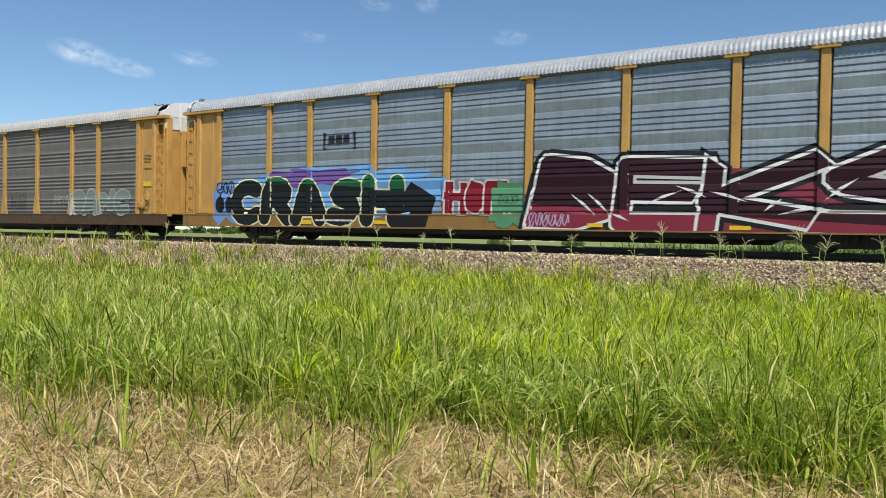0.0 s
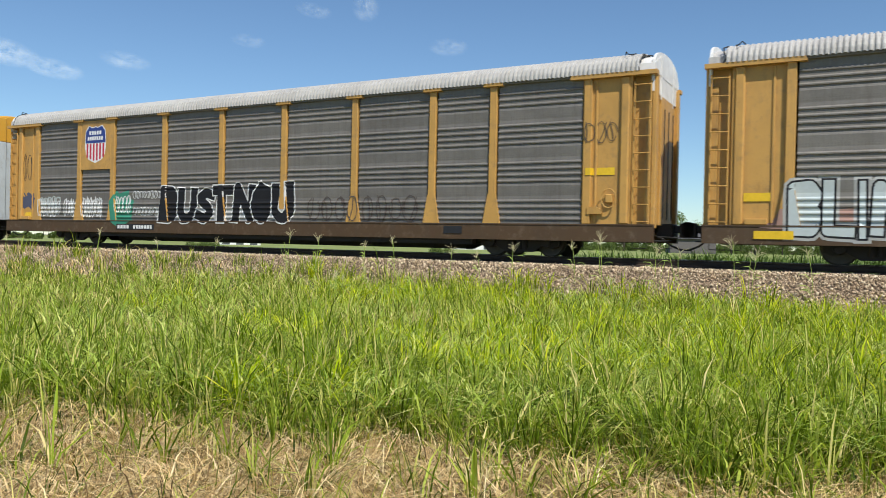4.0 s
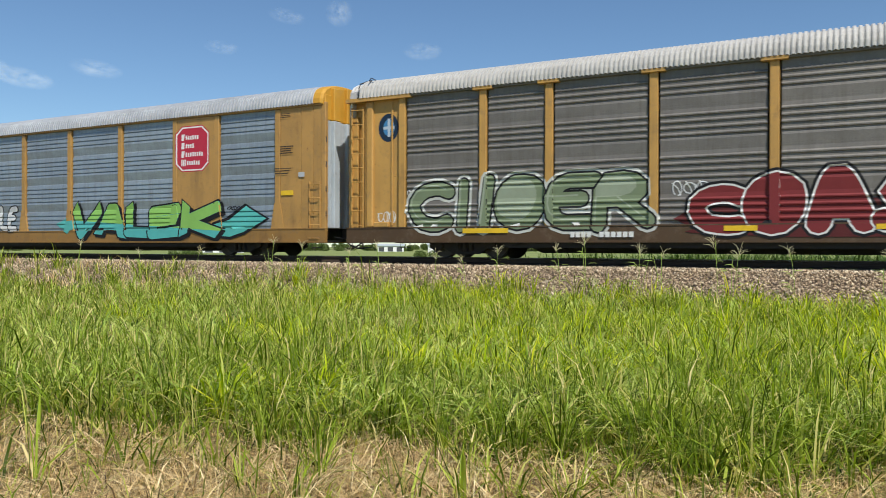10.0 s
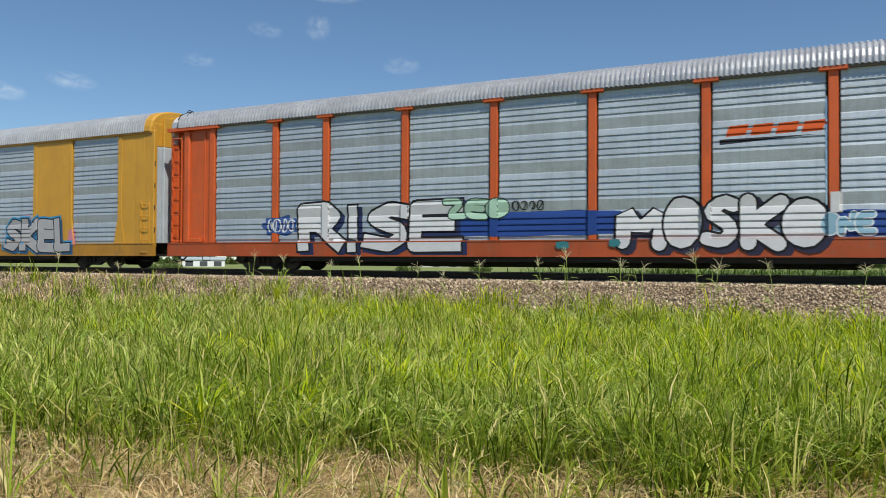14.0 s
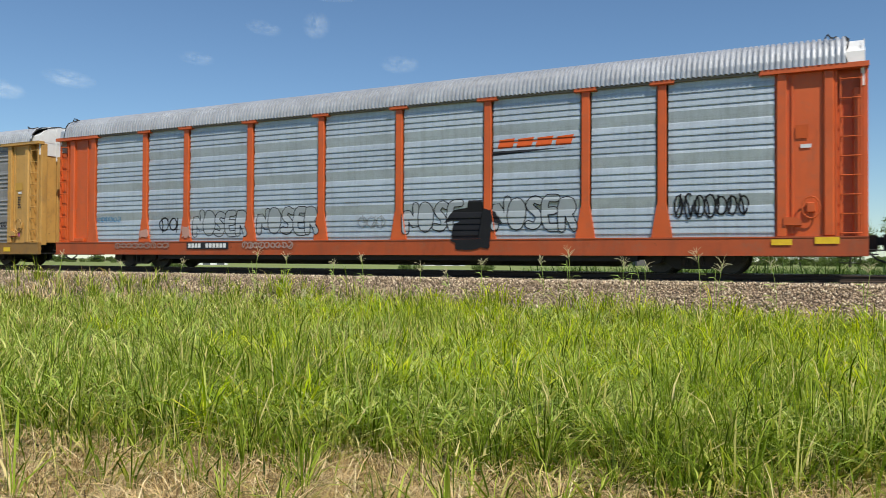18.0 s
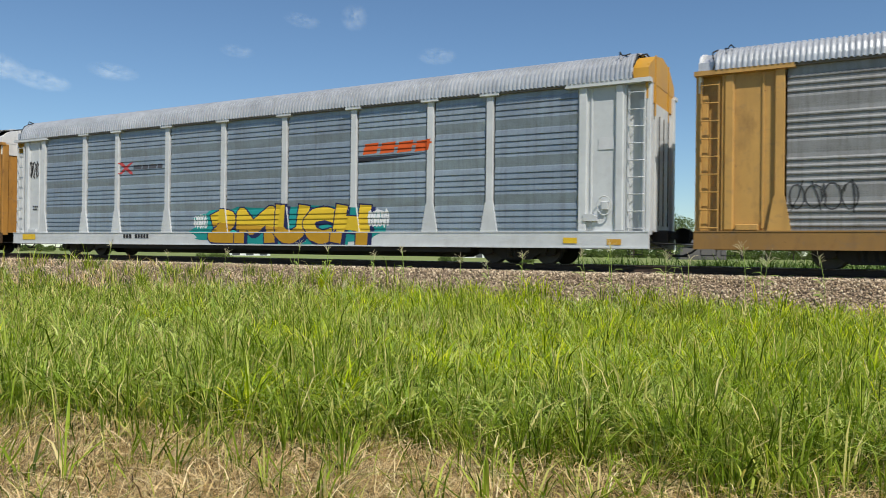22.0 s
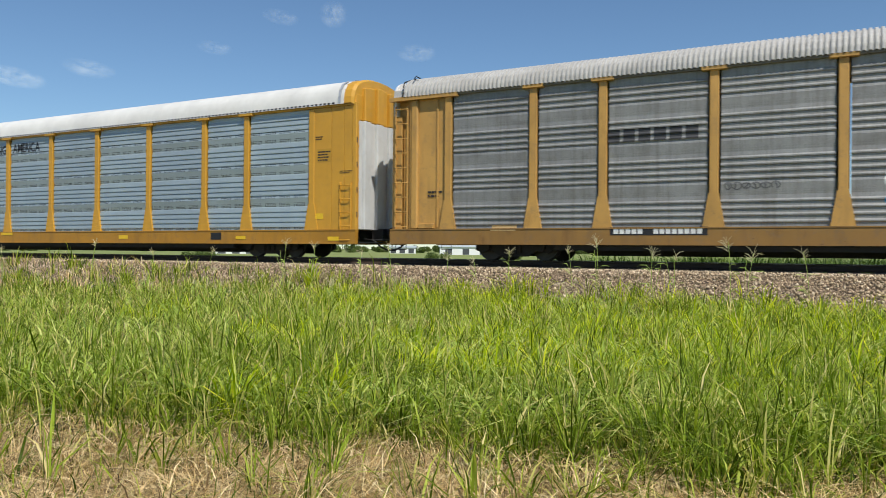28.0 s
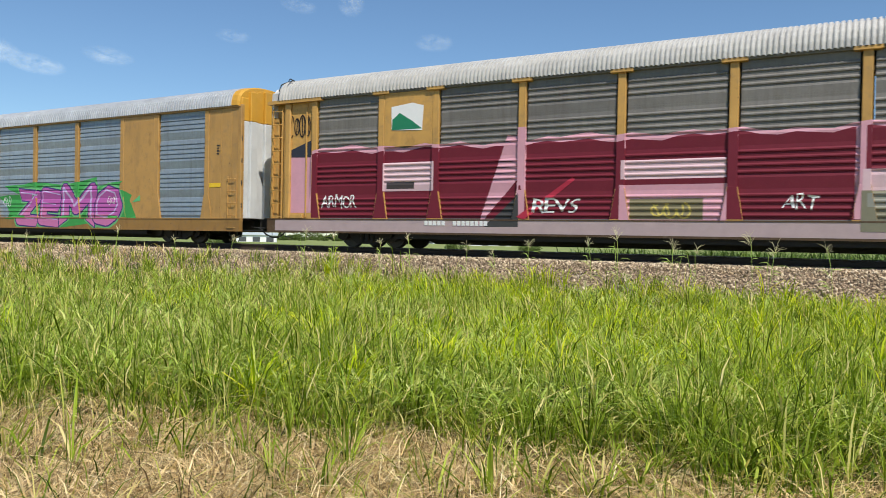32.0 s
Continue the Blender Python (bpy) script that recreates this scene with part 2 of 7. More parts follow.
# ---- materials of the place ----
ROOF_METAL = siding("roof_galvanised", (0.58, 0.59, 0.59), dirt=0.28, holes=0.0, metal=0.45, rough=0.42)
ROOF_DULL = siding("roof_weathered", (0.50, 0.485, 0.45), dirt=0.25, holes=0.0, metal=0.1, rough=0.6)
ROOF_WHITE = paint("roof_white_coat", (0.70, 0.685, 0.64), 0.02, 0.5, 0.08)
SHEET_BLUE = siding("sheet_bluish", (0.30, 0.355, 0.39), dirt=0.4, holes=0.12)
SHEET_PALE = siding("sheet_pale", (0.47, 0.53, 0.56), dirt=0.25, holes=0.12)
SHEET_NEW = siding("sheet_new", (0.37, 0.44, 0.46), dirt=0.08, holes=0.95)
SHEET_DARK = siding("sheet_dark", (0.20, 0.185, 0.165), dirt=0.6, holes=0.12, metal=0.15, rough=0.6)
SHEET_GREY = siding("sheet_grey", (0.29, 0.29, 0.28), dirt=0.55, holes=0.14, metal=0.2, rough=0.55)
YELLOW = paint("car_yellow", (0.53, 0.295, 0.075), 0.45, 0.5, 0.6)
YELLOW_FRESH = paint("car_yellow_fresh", (0.59, 0.305, 0.032), 0.06, 0.45, 0.15)
RUSTY = paint("car_yellow_rusty", (0.44, 0.21, 0.04), 0.75, 0.55, 0.75)
GOLD = paint("car_gold", (0.45, 0.25, 0.07), 0.45, 0.5, 0.6)
ORANGE = paint("car_orange", (0.60, 0.105, 0.02), 0.3, 0.45, 0.4)
WHITE = paint("car_white", (0.60, 0.61, 0.60), 0.12, 0.45, 0.2)
HOOD_WHITE = paint("hood_white_dirty", (0.72, 0.71, 0.68), 0.2, 0.55, 0.35)
GREY_DOOR = paint("door_grey", (0.45, 0.50, 0.53), 0.1, 0.45, 0.45)
SILL_GOLD = paint("sill_gold_grimy", (0.28, 0.15, 0.038), 0.55, 0.6, 0.75)
SILL_ORANGE = paint("sill_orange_dusty", (0.40, 0.075, 0.018), 0.5, 0.55, 0.6)
SILL_FRESH = paint("sill_yellow_dusty", (0.42, 0.205, 0.022), 0.3, 0.55, 0.6)
SILL_BROWN = paint("sill_brown_rusty", (0.078, 0.043, 0.018), 0.6, 0.65, 0.9)
UNDER = plain("underframe_black", (0.018, 0.016, 0.015), 0.75, 0.0, 0.4)
STEEL = plain("steel_dark", (0.05, 0.045, 0.04), 0.5, 0.4, 0.4)
TREAD = plain("wheel_tread", (0.35, 0.33, 0.31), 0.3, 0.9, 0.2)
RUBBER = plain("hose_rubber", (0.02, 0.02, 0.02), 0.7)
BLACK = plain("stencil_black", (0.015, 0.015, 0.018), 0.6)
STENCIL_WHITE = plain("stencil_white", (0.7, 0.7, 0.68), 0.6)
LABEL_YELLOW = plain("label_yellow", (0.75, 0.48, 0.02), 0.4)
RED_SIGN = plain("emblem_red", (0.48, 0.02, 0.045), 0.4, 0.0, 0.12)
BLUE_SIGN = plain("emblem_blue", (0.02, 0.045, 0.22), 0.4, 0.0, 0.12)
WHITE_SIGN = plain("emblem_white", (0.75, 0.74, 0.72), 0.4, 0.0, 0.08)


# ---- marks on the car sides: letters, shapes and strokes that follow the sheets and posts ----
GLYPHS = {}


def glyph(ch, offset):
    """The flat outline of one letter, its capital height scaled to 1 and its left edge at 0; and its width."""
    key = (ch, round(offset, 3))
    if key not in GLYPHS:
        data = []
        for off in (0.0, offset):
            cu = bpy.data.curves.new("glyph", "FONT")
            cu.body, cu.size, cu.offset, cu.resolution_u = ch, 1.0, off, 3
            cu.dimensions, cu.fill_mode = "2D", "BOTH"
            ob = bpy.data.objects.new("glyph", cu)
            me = bpy.data.meshes.new_from_object(ob)
            data.append(([v.co.copy() for v in me.vertices], [tuple(p.vertices) for p in me.polygons]))
            bpy.data.objects.remove(ob)
            bpy.data.curves.remove(cu)
            bpy.data.meshes.remove(me)
        xs, ys = [v.x for v in data[0][0]], [v.y for v in data[0][0]]
        x0, y0, h = min(xs), min(ys), max(ys) - min(ys)
        GLYPHS[key] = ([((v.x - x0) / h, (v.y - y0) / h) for v in data[1][0]], data[1][1], (max(xs) - x0) / h)
    return GLYPHS[key]


class Side:
    """The near side of one car: where its posts stand, and how deep the surface lies at each point."""

    def __init__(self, posts, plates, flare, corner, breaks):
        self.posts, self.plates, self.flare, self.corner, self.breaks = posts, plates, flare, corner, breaks

    def depth(self, x, z):
        if z < DECK:
            return -0.03
        if self.flare and z < DECK + 0.85:
            for p in self.posts:
                if abs(x - p) < 0.118 + 0.152 * (DECK + 0.85 - z) / 0.85:
                    return -0.004
        for p in self.posts:
            if abs(x - p) < 0.115:
                return 0.0
        for a, b, z0, z1 in self.plates:
            if a <= x <= b and z0 <= z <= z1:
                return 0.012
        if abs(x) > 12.0:
            return self.corner
        return sheet_depth(z, self.breaks)

    def lay(self, bm, lift):
        """Cuts a flat shape (x, 0, z) at the folds below it and lays it on the surface, lift metres proud."""
        if not bm.verts:
            return bm
        for co, no in (((0, 0, SILL_LOW + 0.045), (0, 0, -1)), ((0, 0, EAVE - 0.03), (0, 0, 1)), ((-13.55, 0, 0), (-1, 0, 0)), ((13.75, 0, 0), (1, 0, 0))):
            bmesh.ops.bisect_plane(bm, geom=bm.verts[:] + bm.edges[:] + bm.faces[:], dist=1e-5, plane_co=co, plane_no=no, clear_outer=True)
        if not bm.verts:
            return bm
        zs, xs = [v.co.z for v in bm.verts], [v.co.x for v in bm.verts]
        z0, z1, x0, x1 = min(zs), max(zs), min(xs), max(xs)
        cuts = [((0, 0, z), (0, 0, 1)) for z, _ in self.breaks if z0 < z < z1]
        if z0 < DECK < z1:
            cuts.append(((0, 0, DECK - 0.004), (0, 0, 1)))
        for p in self.posts:
            for e in (p - 0.118, p - 0.112, p + 0.112, p + 0.118):
                if x0 < e < x1:
                    cuts.append(((e, 0, 0), (1, 0, 0)))
            if self.flare and z0 < DECK + 0.85 and x0 < p + 0.3 and x1 > p - 0.3:
                for s in (-1, 1):
                    cuts += [((p + s * (0.118 + e), 0, DECK + 0.85), (1, 0, s * 0.152 / 0.85)) for e in (-0.004, 0.004)]
                cuts.append(((0, 0, DECK + 0.849), (0, 0, 1)))
        for a, b, p0, p1 in self.plates:
            cuts += [((e, 0, 0), (1, 0, 0)) for e in (a, b) if x0 < e < x1] + [((0, 0, e), (0, 0, 1)) for e in (p0, p1) if z0 < e < z1]
        for co, no in cuts:
            bmesh.ops.bisect_plane(bm, geom=bm.verts[:] + bm.edges[:] + bm.faces[:], dist=1e-5, plane_co=co, plane_no=no)
        for v in bm.verts:
            v.co.y = -HW + self.depth(v.co.x, v.co.z) - lift - v.co.y
        bmesh.ops.recalc_face_normals(bm, faces=bm.faces)
        flip = [f for f in bm.faces if f.normal.y > 0.2]
        if flip:
            bmesh.ops.reverse_faces(bm, faces=flip)
        return bm


def add_flat(bm, pts, lift=0.0):
    f = bm.faces.new([bm.verts.new((x, lift, z)) for x, z in pts])
    if len(pts) > 4:
        bmesh.ops.triangulate(bm, faces=[f], ngon_method="EAR_CLIP")


def add_stroke(bm, pts, width, lift=0.0):
    """A ribbon along pts, with blunt ends."""
    prev = None
    for i, p in enumerate(pts):
        a, b = pts[max(0, i - 1)], pts[min(len(pts) - 1, i + 1)]
        dx, dz = b[0] - a[0], b[1] - a[1]
        d = math.hypot(dx, dz) or 1.0
        nx, nz = -dz / d * width / 2, dx / d * width / 2
        cur = (bm.verts.new((p[0] + nx, lift + 0.00002 * i, p[1] + nz)), bm.verts.new((p[0] - nx, lift + 0.00002 * i, p[1] - nz)))
        if prev:
            bm.faces.new([prev[0], prev[1], cur[1], cur[0]])
        prev = cur


def bumpy(x, z, w, h, rng, n=40, rough=0.12, bumps=7):
    """An uneven rounded outline round (x, z)."""
    ph = [rng.uniform(0, 6.28) for _ in range(3)]
    pts = []
    for i in range(n):
        a = 2 * math.pi * i / n
        r = 1 + rough * math.sin(bumps * a + ph[0]) + 0.6 * rough * math.sin((bumps + 4) * a + ph[1])
        c, s = math.cos(a), math.sin(a)
        pts.append((x + w / 2 * r * math.copysign(abs(c) ** 0.6, c), z + h / 2 * r * math.copysign(abs(s) ** 0.6, s)))
    return pts


def skeleton_lines(code):
    return [[(int(p[0]) / 9, int(p[1]) / 9) for p in line.split()] for line in code.split("/")]


# broad-stroke letters: the way of the can on a grid of ten by ten
SKELETON = {c: skeleton_lines(code) for c, code in {
    "A": "00 39 59 90/23 73", "B": "00 09 69 87 65 05/65 93 71 60 00", "C": "98 69 28 05 21 60 91", "D": "00 09 59 96 93 50 00",
    "E": "99 09 00 90/05 75", "F": "99 09 00/05 75", "G": "98 69 28 05 21 60 91 94 64", "H": "00 09/90 99/05 95", "I": "40 49",
    "J": "99 93 60 20 03", "K": "00 09/99 04 90", "L": "09 00 90", "M": "00 09 43 99 90", "N": "00 09 90 99",
    "O": "49 17 04 11 50 82 95 88 49", "P": "00 09 69 97 64 04", "R": "00 09 69 87 65 05/45 90", "S": "98 59 17 26 74 82 50 01",
    "T": "09 99/49 40", "U": "09 02 30 60 92 99", "V": "09 40 99", "W": "09 20 46 70 99", "Y": "09 45 99/45 40", "Z": "09 99 00 90",
    "2": "07 39 78 76 00 90", "8": "49 17 35 72 50 12 35 77 49"}.items()}
SKELETON_WIDTH = {"I": 0.42, "M": 1.15, "W": 1.2, "L": 0.75, "J": 0.75, "K": 0.95}


def chaikin(pts):
    """Rounds the corners of a line and keeps its ends."""
    if len(pts) < 3:
        return pts
    closed = math.dist(pts[0], pts[-1]) < 0.12 * max(math.dist(a, b) for a in pts for b in pts)
    out = [pts[0]]
    for (ax, az), (bx, bz) in zip(pts, pts[1:]):
        out += [(0.75 * ax + 0.25 * bx, 0.75 * az + 0.25 * bz), (0.25 * ax + 0.75 * bx, 0.25 * az + 0.75 * bz)]
    out.append(pts[-1])
    return out[1:-1] + [out[1]] if closed else out


def broad_stroke(verts, faces, pts, r, style, chance):
    """Adds the flat pieces of one stroke, r to each side: round ends, square ends, or ends drawn out to a slanting point."""
    def disc(p, n):
        k = len(verts)
        verts.extend((p[0] + r * math.cos(2 * math.pi * (q + 0.5) / n), p[1] + r * math.sin(2 * math.pi * (q + 0.5) / n)) for q in range(n))
        faces.append(list(range(k, k + n)))
    if style == "round":
        k = len(verts)
        for i, p in enumerate(pts):
            a, b = pts[max(0, i - 1)], pts[min(len(pts) - 1, i + 1)]
            dx, dz = b[0] - a[0], b[1] - a[1]
            d = math.hypot(dx, dz) or 1.0
            verts += [(p[0] - dz / d * r, p[1] + dx / d * r), (p[0] + dz / d * r, p[1] - dx / d * r)]
        for i in range(len(pts) - 1):
            faces.append([k + 2 * i, k + 2 * i + 1, k + 2 * i + 3, k + 2 * i + 2])
        disc(pts[0], 10)
        disc(pts[-1], 10)
        return
    for i, (a, b) in enumerate(zip(pts, pts[1:])):
        dx, dz = b[0] - a[0], b[1] - a[1]
        d = math.hypot(dx, dz)
        if d < 1e-5:
            continue
        dx, dz = dx / d, dz / d
        first, last = (0.0, 0.0), (0.0, 0.0)
        if style == "block":
            first, last = (0.95 * r if i == 0 else 0.0,) * 2, (0.95 * r if i == len(pts) - 2 else 0.0,) * 2
        else:
            first = (1.2 * r, 0.2 * r) if i == 0 and chance > 0.35 else (0.9 * r, 0.9 * r) if i == 0 else first
            last = (0.2 * r, 1.3 * r) if i == len(pts) - 2 else last
        k = len(verts)
        verts += [(a[0] - dx * first[0] - dz * r, a[1] - dz * first[0] + dx * r), (a[0] - dx * first[1] + dz * r, a[1] - dz * first[1] - dx * r),
                  (b[0] + dx * last[0] + dz * r, b[1] + dz * last[0] - dx * r), (b[0] + dx * last[1] - dz * r, b[1] + dz * last[1] + dx * r)]
        faces.append([k, k + 1, k + 2, k + 3])
    for p in pts[1:-1]:
        disc(p, 8)


class Marks:
    """Paints marks on a car: each call adds one mesh part to it."""

    def __init__(self, car, side, seed):
        self.car, self.side, self.rng, self.level = car, side, random.Random(seed), 0

    def put(self, name, bm, color, label, lift=None):
        self.level += 1
        mat = color if isinstance(color, bpy.types.Material) else spray(color)
        return part(name, self.side.lay(bm, lift if lift is not None else 0.002 + 0.0004 * self.level), mat, self.car, label)

    def letters(self, text, x, z, w, h, offset, wild, lean, thick, dx=0.0, dz=0.0, arch=0.0, seed=1):
        """The letters of a word as one flat mesh: w by h metres from the lower left corner (x, z)."""
        rng = random.Random(seed)
        bm = bmesh.new()
        widths = [glyph(c, 0.0)[2] + 0.12 if c != " " else 0.4 for c in text]
        k = w / sum(widths)
        at = x
        for j, (c, cw) in enumerate(zip(text, widths)):
            sy = h * (1 + wild * rng.uniform(-0.2, 0.14))
            up = wild * rng.uniform(-0.08, 0.08) * h
            turn = wild * rng.uniform(-0.16, 0.16)
            wide = 1 + wild * rng.uniform(0.05, 0.34)
            f1, f2 = rng.uniform(0, 6.28), rng.uniform(0, 6.28)
            if c != " ":
                verts, faces, gw = glyph(c, offset * 0.6 + thick * 0.42)
                vs = []
                for gx, gz in verts:
                    px, pz = (gx / gw - 0.5) * gw * k * wide, gz * sy
                    px += wild * 0.11 * h * math.sin(4.2 * gz + f1)
                    pz += wild * 0.09 * h * math.sin(5.0 * gx + f2)
                    px, pz = px * math.cos(turn) - pz * math.sin(turn), px * math.sin(turn) + pz * math.cos(turn)
                    cx = at + cw * k / 2 + px + lean * pz
                    arc = arch * h * math.sin(math.pi * min(1, max(0, (cx - x) / w)))
                    vs.append(bm.verts.new((cx + dx, 0.00012 * (j % 3), z + up + pz + arc + dz)))
                for f in faces:
                    try:
                        bm.faces.new([vs[i] for i in f])
                    except ValueError:
                        pass
            at += cw * k
        return bm

    def spray_letters(self, text, x, z, w, h, fat, grow, wild, lean, arch, style, seed, dx=0.0, dz=0.0, step=0.0009):
        """The letters of a sprayed word, drawn with broad strokes and laid one over the next; grow widens the strokes all round."""
        rng = random.Random(seed)
        bm = bmesh.new()
        widths = [SKELETON_WIDTH.get(c, 0.85) for c in text]
        k = w / sum(widths)
        at = x
        for j, (c, cw) in enumerate(zip(text, widths)):
            mid = (at + cw * k / 2 - x) / w
            lh = h * (1 - arch + arch * math.sin(math.pi * mid) ** 0.8) * (1 + wild * rng.uniform(-0.1, 0.08))
            lw = cw * k * (1.06 + 0.12 * wild * rng.random())
            bar = min(fat * lh, 0.34 * lw)
            turn, up = wild * rng.uniform(-0.13, 0.13), wild * rng.uniform(-0.04, 0.05) * h
            bend = wild * rng.uniform(-0.1, 0.1)
            cx = at + cw * k / 2
            verts, faces = [], []
            for line in SKELETON[c]:
                pts = []
                for px, pz in line:
                    ux = (px - 0.5) * (lw - bar) + wild * rng.uniform(-0.05, 0.05) * lw + bend * lw * math.sin(3.0 * pz)
                    uz = bar / 2 + pz * (lh - bar) + wild * rng.uniform(-0.035, 0.035) * lh
                    ux, uz = ux * math.cos(turn) - uz * math.sin(turn), ux * math.sin(turn) + uz * math.cos(turn)
                    pts.append((cx + ux + lean * uz + dx, z + up + uz + dz))
                if style == "round":
                    pts = chaikin(chaikin(pts)) if len(pts) < 5 else chaikin(pts)
                broad_stroke(verts, faces, pts, bar / 2 + grow, style, rng.random())
            vs, _, fs, _, _, _ = geometry.delaunay_2d_cdt([Vector(v) for v in verts], [], faces, 1, 1e-4)
            made = [bm.verts.new((v.x, step * j, v.y)) for v in vs]
            for f in fs:
                try:
                    bm.faces.new([made[i] for i in f])
                except ValueError:
                    pass
            at += cw * k
        return bm

    def piece(self, text, x, z, w, h, fill, edge=None, halo=None, shadow=None, wild=0.6, lean=0.0, fat=0.3, arch=0.0, label="", shine=None, width=0.055, top=None, split=0.5, style="round"):
        """A painted word: halo, drop shadow, outline, fill and highlights, one above the other."""
        base = dict(wild=wild, lean=lean, arch=arch, style=style, seed=self.rng.randint(0, 9999))
        if halo:
            self.put("graffiti_halo", self.spray_letters(text, x, z, w, h, fat, width * 2.4, step=0.0, **base), halo, "")
        if shadow:
            self.put("graffiti_shadow", self.spray_letters(text, x, z, w, h, fat, width, dx=0.09 * h, dz=-0.07 * h, **base), shadow, "")
            self.level += 2 * len(text)
        if edge:
            self.put("graffiti_outline", self.spray_letters(text, x, z, w, h, fat, width, **base), edge, "")
        self.put("graffiti_word", self.spray_letters(text, x, z, w, h, fat, 0.0, **base), fill, label or "spray-painted graffiti word on the car side")
        if top:
            bm = self.spray_letters(text, x, z, w, h, fat, -0.004, **base)
            bmesh.ops.bisect_plane(bm, geom=bm.verts[:] + bm.edges[:] + bm.faces[:], plane_co=(0, 0, z + split * h), plane_no=(0.06, 0, 1), clear_inner=True)
            self.put("graffiti_fade", bm, top, "")
        if shine:
            self.put("graffiti_shine", self.spray_letters(text, x, z, w, h, fat, -fat * h * 0.42, dx=-0.07 * h, dz=0.06 * h, **base), shine, "")
        self.level += round(2.3 * len(text))

    def word(self, text, x, z, w, h, color, label="", thick=0.0, lean=0.0, wild=0.0, lift=None):
        self.put("lettering", self.letters(text, x, z, w, h, 0.0, wild, lean, thick * 3, seed=self.rng.randint(0, 999)), color, label or "painted lettering", lift)

    def disc(self, x, z, w, h, color, name="emblem_disc", label=""):
        self.poly([(x + w / 2 + w / 2 * math.cos(a * math.pi / 14), z + h / 2 + h / 2 * math.sin(a * math.pi / 14)) for a in range(28)], color, name, label)

    def blob(self, x, z, w, h, color, rough=0.1, bumps=7):
        bm = bmesh.new()
        add_flat(bm, bumpy(x + w / 2, z + h / 2, w, h, self.rng, 48, rough, bumps))
        self.put("graffiti_patch", bm, color, "")

    def poly(self, pts, color, name="painted_patch", label=""):
        bm = bmesh.new()
        add_flat(bm, pts)
        return self.put(name, bm, color, label)

    def band(self, edge, low, color, name, label=""):
        """Paint from the height low up to an uneven edge of (x, z) points."""
        bm = bmesh.new()
        rows = [(bm.verts.new((x, 0, low)), bm.verts.new((x, 0, z))) for x, z in edge]
        for (a, b), (e, f) in zip(rows, rows[1:]):
            bm.faces.new([a, e, f, b])
        return self.put(name, bm, color, label)

    def bar(self, pts):
        """One plain bar that stands for a letter of an emblem."""
        bm = bmesh.new()
        add_flat(bm, pts)
        part("emblem_bar", self.side.lay(bm, 0.003 + 0.0004 * self.level), WHITE_SIGN, self.car)

    def rect(self, x0, x1, z0, z1, color, name="painted_patch", label=""):
        return self.poly([(x0, z0), (x1, z0), (x1, z1), (x0, z1)], color, name, label)

    def tag(self, x, z, w, h, color, n=5, width=0.035, label=""):
        """A quick sprayed tag that cannot be read: loops and slashes."""
        bm = bmesh.new()
        rng = self.rng
        step = w / n
        for j in range(n):
            cx, cz = x + (j + 0.5) * step, z + h * 0.5
            a0, turns = rng.uniform(0, 6.28), rng.uniform(0.7, 1.4)
            rx, rz = step * rng.uniform(0.4, 0.6), h * rng.uniform(0.32, 0.5)
            pts = [(cx + rx * math.cos(a0 + turns * 6.28 * i / 12) * (1 - 0.25 * i / 12), cz + rz * math.sin(a0 + turns * 6.28 * i / 12)) for i in range(13)]
            add_stroke(bm, pts, width, 0.00005 * j)
            x1, x2 = cx + rng.uniform(-0.4, 0.4) * step, cx + rng.uniform(-0.5, 0.5) * step
            add_stroke(bm, [(x1, z + h * rng.uniform(0, 0.2)), ((x1 + x2) / 2 + 0.1 * step, z + h * 0.5), (x2, z + h * rng.uniform(0.8, 1.0))], width, 0.00005 * j + 0.0003)
        self.put("graffiti_tag", bm, color, label or "hand-sprayed scrawl that cannot be read")

    def plume(self, x, z, w, h, fill, edge, ribs=6, width=0.03):
        """A pointed tent of paint with lines that run up to its peak."""
        top = (x + w * (0.5 + self.rng.uniform(-0.08, 0.08)), z + h)
        left = [(x + (top[0] - x) * s ** 1.5, z + h * (0.25 + 0.75 * s)) for s in (0, 0.25, 0.5, 0.75)]
        right = [(x + w - (x + w - top[0]) * s ** 1.5, z + h * (0.25 + 0.75 * s)) for s in (0.75, 0.5, 0.25, 0)]
        self.poly([(x, z), *left, top, *right, (x + w, z)], fill, "graffiti_patch")
        bm = bmesh.new()
        for i in range(ribs):
            bx = x + w * (i + 0.5) / ribs
            add_stroke(bm, [(bx, z + h * 0.05), (bx + (top[0] - bx) * 0.25, z + h * 0.45), (bx + (top[0] - bx) * 0.9, z + h * 0.95)], width, 0.00005 * i)
        add_stroke(bm, [(x, z), *left, top, *right, (x + w, z)], width, 0.0004)
        self.put("graffiti_outline", bm, edge, "")

    def swoosh(self, x0, x1, z0, z1):
        """A speed-striped railroad emblem: orange slanted blocks over a long black wedge."""
        bm = bmesh.new()
        w, h = x1 - x0, z1 - z0
        for i in range(4):
            a, e = x0 + w * (0.06 + 0.235 * i), x0 + w * (0.06 + 0.235 * i + 0.19)
            add_flat(bm, [(a, z0 + 0.42 * h), (e, z0 + 0.46 * h), (e + 0.03 * w, z1 - 0.05 * h), (a + 0.03 * w, z1 - 0.1 * h)])
        add_flat(bm, [(x0 + 0.1 * w, z0 + 0.66 * h), (x1, z0 + 0.74 * h), (x1, z0 + 0.82 * h), (x0 + 0.1 * w, z0 + 0.74 * h)])
        self.put("emblem_stripes", bm, (0.62, 0.10, 0.02), "orange speed-striped railroad emblem")
